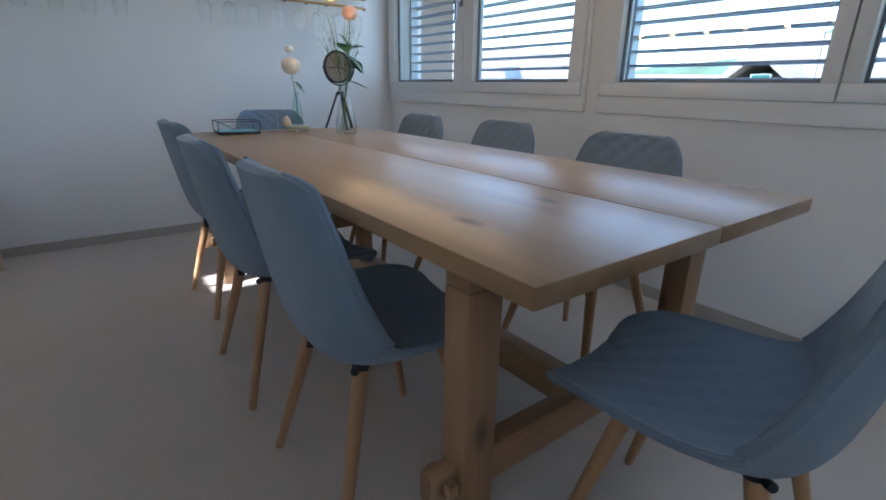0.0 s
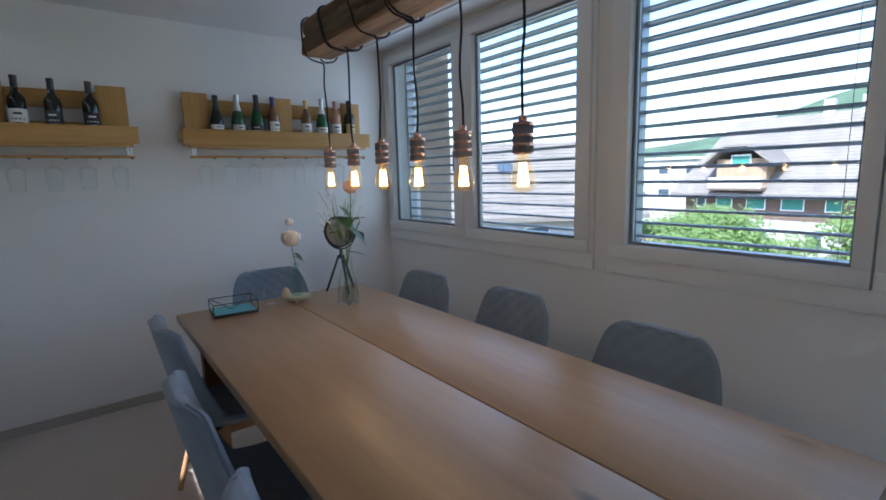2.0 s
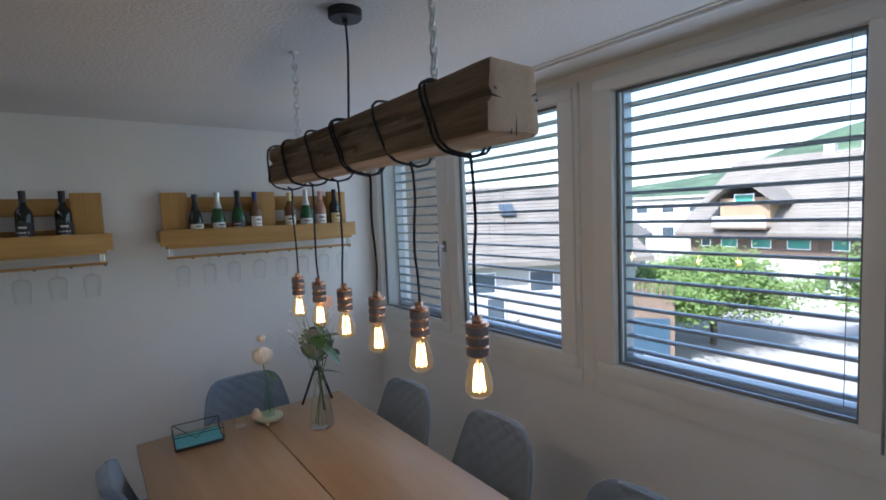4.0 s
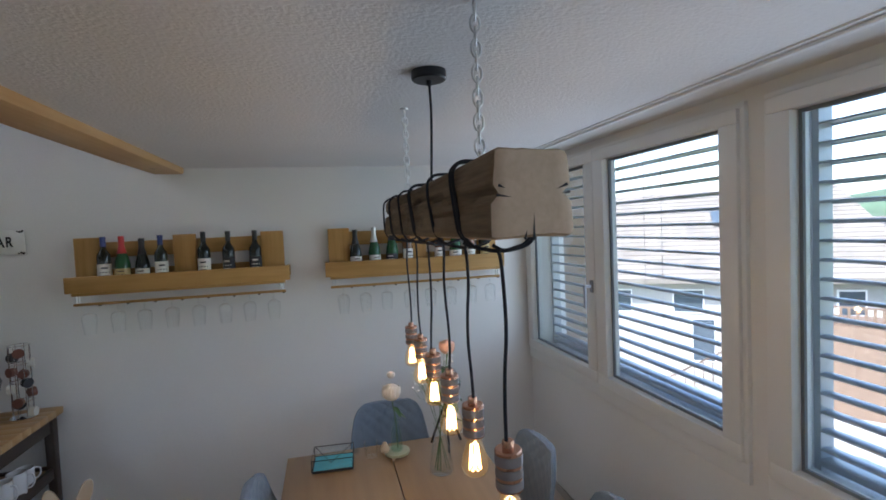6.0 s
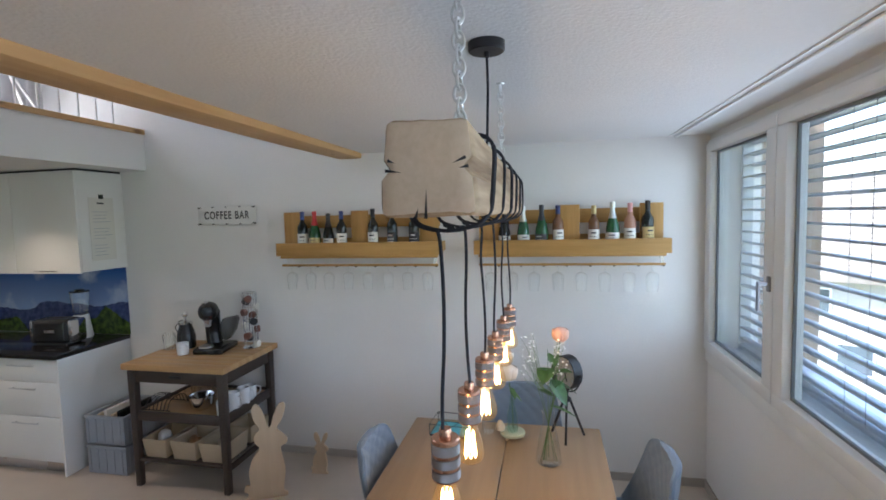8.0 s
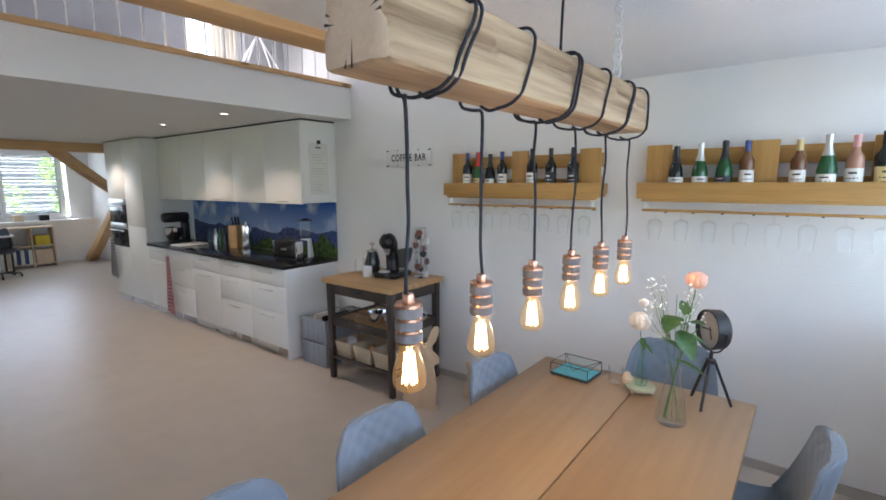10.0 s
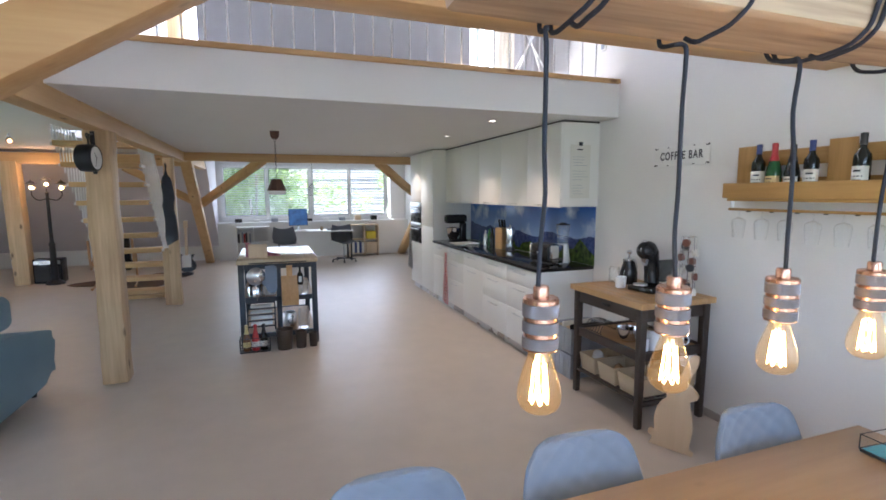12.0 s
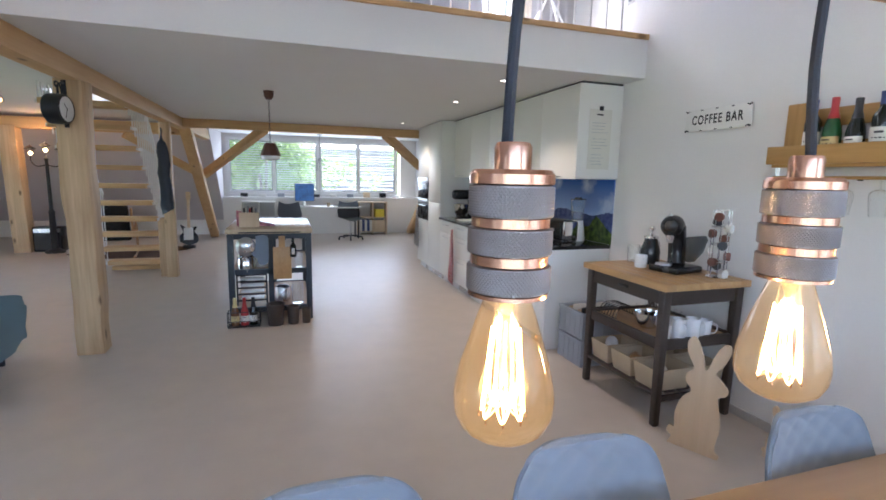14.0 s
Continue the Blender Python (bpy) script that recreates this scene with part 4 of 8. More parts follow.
# ---- coffee cart ----
M_CARTDARK = mat("dark_stained_frame", (0.050, 0.035, 0.027), 0.45, var=0.25, scale=5, fine=80, bump=0.05)
M_BASKET = mat("beige_felt_box", (0.50, 0.40, 0.27), 0.85, var=0.12, fine=150, bump=0.3, bscale=300)
CX0, CX1, CY0, CY1, CT = -1.475, -0.672, 3.163, 3.815, 0.885


def coffee_cart():
    c = thing("coffee_cart", (0, 0, 0), "dark framed kitchen trolley with a butcher block top", "trolley")
    n = 8
    for k in range(n):
        a, b = CY0 + (CY1 - CY0) * k / n, CY0 + (CY1 - CY0) * (k + 1) / n
        part("stave", B(CX0, CX1, a, b - 0.0006, CT - 0.04, CT, bevel=0.0015), M_BUTCHER, c)
    lx, ly = (CX0 + 0.05, CX1 - 0.05), (CY0 + 0.05, CY1 - 0.05)
    for x in lx:
        for y in ly:
            bm = bmesh.new()
            box(bm, x - 0.026, x + 0.026, y - 0.026, y + 0.026, 0.0, CT - 0.041, bevel=0.003)
            for v in bm.verts:
                if v.co.z < 0.1:
                    v.co.x, v.co.y = x + (v.co.x - x) * 0.78, y + (v.co.y - y) * 0.78
            part("leg", bm, M_CARTDARK, c)
    for y in ly:
        part("apron", B(lx[0] + 0.027, lx[1] - 0.027, y - 0.012, y + 0.012, CT - 0.135, CT - 0.042, bevel=0.002), M_CARTDARK, c)
        part("shelf_rail", B(lx[0] + 0.027, lx[1] - 0.027, y - 0.012, y + 0.012, 0.475, 0.54, bevel=0.002), M_CARTDARK, c)
    for x in lx:
        part("apron", B(x - 0.012, x + 0.012, ly[0] + 0.027, ly[1] - 0.027, CT - 0.135, CT - 0.042, bevel=0.002), M_CARTDARK, c)
        part("shelf_rail", B(x - 0.012, x + 0.012, ly[0] + 0.027, ly[1] - 0.027, 0.475, 0.54, bevel=0.002), M_CARTDARK, c)
    part("shelf", B(lx[0] + 0.013, lx[1] - 0.013, ly[0] + 0.013, ly[1] - 0.013, 0.505, 0.525, bevel=0.002), M_BUTCHER, c)
    for k in range(6):
        a = ly[0] - 0.02 + 0.105 * k
        part("bottom_slat", B(lx[0] - 0.02 + 0.047, lx[1] - 0.027, a, a + 0.085, 0.185, 0.205, bevel=0.002), M_CARTDARK, c)
    for x in lx:
        part("bottom_rail", B(x - 0.012, x + 0.012, ly[0] + 0.027, ly[1] - 0.027, 0.15, 0.184, bevel=0.002), M_CARTDARK, c)
    bm = bmesh.new()
    box(bm, (CX0 + CX1) / 2 - 0.045, (CX0 + CX1) / 2 + 0.045, ly[0] - 0.024, ly[0] - 0.0125, CT - 0.098, CT - 0.078, bevel=0.004)
    part("drawer_pull", bm, M_BLACK, c)
    return c


coffee_cart()


def basket(x, y, z, w, d, h):
    bm = bmesh.new()
    for k, (i, o) in enumerate(((0.0, 0.012),)):
        t = 0.008
        for a, b, cc, e in ((-w / 2, w / 2, -d / 2, -d / 2 + t), (-w / 2, w / 2, d / 2 - t, d / 2), (-w / 2, -w / 2 + t, -d / 2 + t, d / 2 - t), (w / 2 - t, w / 2, -d / 2 + t, d / 2 - t)):
            box(bm, a, b, cc, e, 0, h, bevel=0.002)
        box(bm, -w / 2 + t, w / 2 - t, -d / 2 + t, d / 2 - t, 0, 0.008)
    for v in bm.verts:
        f = 0.86 + 0.14 * v.co.z / h
        v.co.x, v.co.y = v.co.x * f, v.co.y * f
    one("storage_box", bm, M_BASKET, "beige felt storage box on the trolley shelf", "box", "trolley boxes", at=pose(x, y, z))


for k, x in enumerate((-1.29, -1.06, -0.83)):
    basket(x, 3.34, 0.206, 0.19 + 0.01 * k, 0.27, 0.135)
    basket(x, 3.63, 0.206, 0.19, 0.24, 0.125)
M_PACK = mat("foil_pouch", (0.62, 0.62, 0.60), 0.4, var=0.2, fine=30)
for x, y, z, r, mm, lb in ((-1.30, 3.32, 0.30, 0.05, M_PACK, "crumpled pale packet in a storage box"), (-1.06, 3.33, 0.28, 0.045, M_BEECH, "brown paper packet in a storage box"), (-0.84, 3.34, 0.28, 0.04, M_LABEL, "white packet in a storage box")):
    bm = bmesh.new()
    bmesh.ops.create_icosphere(bm, subdivisions=3, radius=r)
    for v in bm.verts:
        v.co *= 1 + 0.35 * noise.noise(v.co * 30 + Vector((x * 9, 0, 0)))
        v.co.z *= 1.15
    one("packet", bm, mm, lb, "packet", at=pose(x, y, z))


def mug(x, y, z, r=0.042, h=0.09, rot=0, m=None, lb="white ceramic coffee mug"):
    t = thing("mug", pose(x, y, z, 0, 0, rot), lb, "mug")
    bm = bmesh.new()
    lathe(bm, [(0, 0), (r * 0.85, 0), (r * 0.95, 0.006), (r, h), (r - 0.003, h), (r * 0.9, 0.008), (0, 0.006)], seg=28)
    part("cup", bm, m or M_CERAMIC, t)
    bm = bmesh.new()
    tube(bm, smooth_path([(r * 0.93, 0, h * 0.8), (r + 0.022, 0, h * 0.78), (r + 0.030, 0, h * 0.5), (r + 0.018, 0, h * 0.25), (r * 0.9, 0, h * 0.2)], 4), 0.0045, 8)
    part("handle", bm, m or M_CERAMIC, t)
    return t


mug(-1.20, 3.43, CT + 0.001, 0.042, 0.085, -20)
for k, (x, y) in enumerate(((-0.80, 3.27), (-0.79, 3.37), (-0.78, 3.47), (-0.80, 3.58), (-0.88, 3.42))):
    mug(x + 0.03, y, 0.526, 0.044, 0.125 if k in (1, 2) else 0.10, 30 * k - 40)
M_CHROME = mat("chrome", (0.75, 0.75, 0.76), 0.08, metal=1.0, var=0.02)
bm = bmesh.new()
lathe(bm, [(0, 0.002), (0.05, 0.002), (0.075, 0.02), (0.082, 0.07), (0.086, 0.10), (0.083, 0.10), (0.078, 0.07), (0.07, 0.022), (0, 0.006)], seg=32)
one("steel_bowl", bm, M_CHROME, "polished steel bowl on the trolley shelf", "bowl", at=pose(-1.0, 3.35, 0.526))
for k, (x, y) in enumerate(((-1.18, 3.45), (-1.12, 3.53), (-1.05, 3.58), (-1.22, 3.56), (-0.97, 3.55))):
    bm = bmesh.new()
    lathe(bm, [(0, 0.001), (0.03, 0.001), (0.037, 0.10)], seg=24)
    one("drinking_glass", bm, M_CLEAR, "clear drinking glass on the trolley shelf", "glass", "trolley glasses", at=pose(x, y, 0.526))
rk = thing("wire_rack", pose(-1.30, 3.36, 0.526), "dark wire rack on the trolley shelf", "rack")
for k in range(7):
    bm = bmesh.new()
    tube(bm, smooth_path([(-0.09 + 0.03 * k, -0.10, 0.004), (-0.09 + 0.03 * k, -0.06, 0.07), (-0.09 + 0.03 * k, 0.06, 0.07), (-0.09 + 0.03 * k, 0.10, 0.004)], 4), 0.003, 6)
    part("wire", bm, M_BLACK, rk)
for y in (-0.1, 0.1):
    bm = bmesh.new()
    tube(bm, [(-0.11, y, 0.004), (0.11, y, 0.004)], 0.0035, 6)
    part("wire", bm, M_BLACK, rk)


def coffee_machine():
    m = thing("coffee_machine", pose(-1.03, 3.545, CT + 0.001, 0, 0, 10), "black capsule coffee machine with a round head", "coffee machine")
    bm = bmesh.new()
    box(bm, -0.10, 0.12, -0.12, 0.14, 0, 0.045, bevel=0.014, seg=3)
    part("base", bm, M_BPLASTIC, m)
    bm = bmesh.new()
    pts = smooth_path([(-0.02, 0.06, 0.04), (-0.035, 0.075, 0.13), (-0.03, 0.06, 0.22), (-0.01, 0.02, 0.29)], 5)
    tube(bm, pts, 0.055, 18)
    part("body", bm, M_BPLASTIC, m)
    bm = bmesh.new()
    bmesh.ops.create_uvsphere(bm, u_segments=24, v_segments=16, radius=0.078, matrix=pose(-0.02, -0.01, 0.30) @ Matrix.Diagonal((0.85, 1.1, 0.92, 1)))
    head = part("head", bm, M_BPLASTIC, m)
    bm = bmesh.new()
    rod(bm, (-0.02, -0.03, 0.19), (-0.02, -0.03, 0.25), 0.02, 0.03, 16)
    part("nozzle", bm, M_STEEL, head)
    bm = bmesh.new()
    rod(bm, (-0.02, -0.05, 0.375), (-0.02, -0.02, 0.36), 0.01, 0.012)
    part("knob", bm, M_STEEL, head)
    bm = bmesh.new()
    rod(bm, (-0.02, -0.07, 0.046), (-0.02, -0.07, 0.056), 0.05, 0.05, 24)
    part("drip_tray", bm, M_STEEL, m)
    bm = bmesh.new()
    ring0 = [(0.05, 0.08), (0.09, 0.07), (0.14, 0.14), (0.165, 0.225), (0.15, 0.25), (0.06, 0.235), (0.035, 0.16)]
    prism(bm, ring0, 0.02, 0.10)
    bmesh.ops.bevel(bm, geom=list(bm.edges), offset=0.008, segments=2, affect='EDGES', profile=0.5)
    part("water_tank", bm, M_SMOKE, m, "smoky clear water tank")


M_SMOKE = glass("smoky_plastic", (0.45, 0.47, 0.48), 0.05)
coffee_machine()


def capsule_stand():
    s = thing("capsule_stand", pose(-0.795, 3.665, CT + 0.001), "chrome wire capsule stand half full", "capsule stand")
    bm = bmesh.new()
    lathe(bm, [(0, 0), (0.062, 0), (0.064, 0.006), (0.01, 0.012), (0, 0.012)], seg=32)
    part("foot", bm, M_CHROME, s)
    for k in range(8):
        a = 2 * math.pi * k / 8
        bm = bmesh.new()
        tube(bm, [(0.05 * math.cos(a), 0.05 * math.sin(a), 0.01), (0.05 * math.cos(a), 0.05 * math.sin(a), 0.42)], 0.0022, 6)
        part("wire", bm, M_CHROME, s)
    for z in (0.10, 0.21, 0.315, 0.42):
        bm = bmesh.new()
        tube(bm, [(0.05 * math.cos(t), 0.05 * math.sin(t), z) for t in np.linspace(0, 2 * math.pi, 25)[:-1]], 0.0024, 6, closed=True)
        part("hoop", bm, M_CHROME, s)
    for k in range(11):
        a, z = 2.4 * k, 0.03 + 0.035 * k
        bm = bmesh.new()
        rod(bm, (0.03 * math.cos(a), 0.03 * math.sin(a), z), (0.062 * math.cos(a), 0.062 * math.sin(a), z), 0.024, 0.027, 18)
        part("capsule", bm, (M_LABEL, M_INK, M_CAPS, M_CAPS)[k % 4], s, "coffee capsule")


M_CAPS = mat("brown_capsule", (0.16, 0.06, 0.04), 0.4)
capsule_stand()
t = thing("thermos_jug", pose(-1.31, 3.60, CT + 0.001), "dark coffee press with a chrome knob", "coffee pot")
bm = bmesh.new()
lathe(bm, [(0, 0), (0.062, 0), (0.066, 0.02), (0.066, 0.09), (0.058, 0.13), (0.046, 0.165), (0.044, 0.185), (0, 0.185)], seg=28)
part("jug", bm, M_BPLASTIC, t)
bm = bmesh.new()
lathe(bm, [(0.05, 0.186), (0.05, 0.20), (0.02, 0.21), (0.008, 0.22), (0.008, 0.235), (0.02, 0.245), (0.022, 0.258), (0.012, 0.272), (0, 0.275)], seg=24)
part("lid", bm, M_CHROME, t)
for x, y, r, h in ((-1.42, 3.55, 0.045, 0.125), (-1.38, 3.68, 0.05, 0.16)):
    bm = bmesh.new()
    lathe(bm, [(0, 0), (r, 0), (r, h * 0.85), (r * 0.8, h), (r * 0.78, h), (r * 0.97, h * 0.85), (r * 0.97, 0.005), (0, 0.005)], seg=28)
    one("storage_jar", bm, M_CLEAR, "clear glass storage jar on the trolley", "jar", at=pose(x, y, CT + 0.001))
so = thing("wall_socket", pose(-1.53, N - 0.001, 1.03), "white wall socket with a black plug", "socket")
part("plate", B(-0.04, 0.04, -0.010, 0.0, -0.04, 0.04, bevel=0.004), M_WHITE, so)
bm = bmesh.new()
rod(bm, (0, -0.010, 0), (0, -0.045, 0), 0.018, 0.014, 14)
tube(bm, smooth_path([(0, -0.045, 0), (-0.01, -0.075, -0.03), (0.02, -0.07, -0.09), (0.06, -0.05, -0.125), (0.12, -0.05, -0.135)], 5), 0.0035, 8)
part("plug", bm, M_BPLASTIC, so, "black plug with cable")

# wooden rabbits
M_PLY = wood("birch_ply", (0.58, 0.43, 0.28), (0.70, 0.55, 0.38), "z", 7, 0.6, knots=False)


def rabbit(name_at, s):
    body = [(-0.15, 0.0), (-0.13, 0.05), (-0.155, 0.07), (-0.145, 0.11), (-0.115, 0.11), (-0.12, 0.2), (-0.09, 0.30), (-0.045, 0.355), (-0.075, 0.40), (-0.075, 0.45), (-0.04, 0.49), (-0.075, 0.56), (-0.085, 0.63), (-0.06, 0.665), (-0.03, 0.64), (0.0, 0.56), (0.012, 0.50), (0.03, 0.50), (0.055, 0.58), (0.09, 0.65), (0.125, 0.655), (0.13, 0.61), (0.105, 0.54), (0.07, 0.485), (0.10, 0.45), (0.135, 0.41), (0.13, 0.375), (0.09, 0.345), (0.105, 0.26), (0.115, 0.18), (0.105, 0.10), (0.10, 0.04), (0.125, 0.02), (0.12, 0.0)]
    pts = [p.to_tuple()[:2] for p in smooth_path([Vector((x * s, z * s, 0)) for x, z in body], 3)]
    bm = bmesh.new()
    prism(bm, pts, -0.009, 0.009)
    one("rabbit_figure", bm, M_PLY, "flat birch plywood rabbit cut-out standing on the floor", "figure", "plywood rabbits", at=name_at, smooth=40)


rabbit(pose(-0.425, 3.225, 0, 0, 0, 27), 0.97)
rabbit(pose(-0.22, 3.565, 0, 0, 0, 4), 0.46)

# crate by the trolley
M_CRATE = mat("grey_plastic_crate", (0.33, 0.36, 0.41), 0.5, var=0.05)
cr = thing("folding_crate", pose(-1.79, 3.50, 0), "grey stacked plastic crates with flattened paper bags", "crate")
for lv in (0, 1):
    z = 0.225 * lv
    bm = bmesh.new()
    for a, b, c, d in ((-0.17, 0.17, -0.21, -0.198), (-0.17, 0.17, 0.198, 0.21), (-0.17, -0.158, -0.198, 0.198), (0.158, 0.17, -0.198, 0.198)):
        box(bm, a, b, c, d, z + 0.002, z + 0.21, bevel=0.002)
        box(bm, a - 0.006, b + 0.006, c - 0.006, d + 0.006, z + 0.195, z + 0.215, bevel=0.003)
    box(bm, -0.158, 0.158, -0.198, 0.198, z + 0.002, z + 0.012)
    for k in range(5):
        box(bm, -0.16 + 0.07 * k, -0.14 + 0.07 * k, -0.214, -0.2105, z + 0.02, z + 0.19)
        box(bm, 0.1705, 0.174, -0.18 + 0.08 * k, -0.16 + 0.08 * k, z + 0.02, z + 0.19)
    part("crate", bm, M_CRATE, cr)
for k in range(4):
    bm = bmesh.new()
    box(bm, -0.13 + 0.06 * k, -0.10 + 0.06 * k, -0.15, 0.15, 0.245, 0.43 + 0.03 * (k % 2), bevel=0.01)
    part("paper_bag", bm, (M_BASKET, M_LABEL, M_PLY, M_BPLASTIC)[k], cr)

# ---- things on the table ----
tr = thing("glass_tray", pose(0.915, 2.815, TZ, 0, 0, -4), "black wire framed tray with a turquoise base", "tray")
M_TURQ = mat("turquoise_mat", (0.09, 0.46, 0.55), 0.4, var=0.12, scale=12)
part("base", B(-0.096, 0.096, -0.078, 0.078, 0.001, 0.010, bevel=0.003), M_BLACK, tr)
part("inlay", B(-0.090, 0.090, -0.071, 0.071, 0.0105, 0.014), M_TURQ, tr, "turquoise inlay")
for z in (0.012, 0.062):
    bm = bmesh.new()
    tube(bm, [(-0.096, -0.078, z), (0.096, -0.078, z), (0.096, 0.078, z), (-0.096, 0.078, z)], 0.002, 6, closed=True)
    part("wire_frame", bm, M_BLACK, tr)
for x, y in ((-0.096, -0.078), (0.096, -0.078), (0.096, 0.078), (-0.096, 0.078)):
    bm = bmesh.new()
    tube(bm, [(x, y, 0.01), (x, y, 0.062)], 0.002, 6)
    part("wire_post", bm, M_BLACK, tr)
bm = bmesh.new()
tube(bm, [(-0.09, 0.078, 0.06), (-0.01, -0.02, 0.02), (0.09, 0.078, 0.06)], 0.0018, 6)
part("wire_clip", bm, M_BLACK, tr)
for a, b, c, d in ((-0.095, 0.095, -0.079, -0.077), (-0.095, 0.095, 0.077, 0.079)):
    part("glass_side", B(a, b, c, d, 0.014, 0.06), M_CLEAR, tr, smooth=None)
bm = bmesh.new()
lathe(bm, [(0, 0.001), (0.03, 0.001), (0.034, 0.078)], seg=26)
one("tumbler", bm, M_CLEAR, "small clear glass tumbler on the table", "glass", at=pose(1.10, 2.84, TZ))

M_LEAF = mat("rose_leaf", (0.045, 0.11, 0.03), 0.4, var=0.3, scale=30)
M_STEM = mat("green_stem", (0.09, 0.17, 0.05), 0.5, var=0.2)
M_PETAL = mat("cream_petal", (0.84, 0.77, 0.68), 0.6, var=0.06, scale=30)
M_PEACH = mat("peach_petal", (0.84, 0.50, 0.38), 0.6, var=0.10, scale=30)
M_WATER = glass("water", (0.97, 0.985, 0.98), 0.0, 0.15)
M_TINT = glass("pale_green_glass", (0.84, 0.95, 0.92))


def bloom(parent, c, r, material, layers=5):
    """A full double bloom: a ball of overlapping cupped petals, the outermost opening a little."""
    for j in range(layers):
        f = j / (layers - 1)
        rr, n, top = r * (0.5 + 0.5 * f), 4 + 2 * j, radians(4 + 44 * f ** 1.5)
        for k in range(n):
            a0 = 2 * math.pi * k / n + j * 0.8 + 0.2 * noise.noise(Vector((k * 1.7, j * 2.3, r * 90)))
            wide, tall = math.pi * 1.5 / n, 1 + 0.12 * noise.noise(Vector((k * 2.9, j * 1.3, 4)))
            bm = bmesh.new()
            g = []
            for iv in range(7):
                v = iv / 6
                th = radians(170) + (top * tall - radians(170)) * v
                row = []
                for iu in range(7):
                    u = iu / 3 - 1
                    an = a0 + u * wide * (0.55 + 0.45 * math.sin(math.pi * min(v, 0.75) / 1.5))
                    lip = 1 + 0.22 * f * max(0, v - 0.75) / 0.25 + 0.05 * u * u * v + 0.05 * v * math.sin(4 * u + 2 * k + j)
                    drop = 0.16 * r * u * u * v
                    row.append(bm.verts.new((c[0] + rr * lip * math.sin(th) * math.cos(an), c[1] + rr * lip * math.sin(th) * math.sin(an), c[2] + rr * 0.95 * math.cos(th) + r * 0.42 * (1 - f) - drop)))
                g.append(row)
            for r0, r1 in zip(g, g[1:]):
                for i in range(6):
                    bm.faces.new((r0[i], r0[i + 1], r1[i + 1], r1[i]))
            part("petal", bm, material, parent, smooth=80)


def leaf(parent, base, tip, w, droop=0.2):
    base, tip = Vector(base), Vector(tip)
    d = tip - base
    side = d.cross(Vector((0, 0, 1))).normalized()
    if side.length < 0.1:
        side = Vector((1, 0, 0))
    up = side.cross(d).normalized()
    bm = bmesh.new()
    g = []
    n = 8
    for i in range(n + 1):
        v = i / n
        ww = w * math.sin(math.pi * v ** 0.8) ** 0.8 if 0 < v < 1 else 0.0005
        mid = base + d * v - Vector((0, 0, 1)) * droop * d.length * v * v
        g.append([bm.verts.new(mid + side * ww * s + up * ww * 0.25 * abs(s)) for s in (-1, -0.5, 0, 0.5, 1)])
    for r0, r1 in zip(g, g[1:]):
        for i in range(4):
            bm.faces.new((r0[i], r0[i + 1], r1[i + 1], r1[i]))
    part("leaf", bm, M_LEAF, parent, smooth=70)


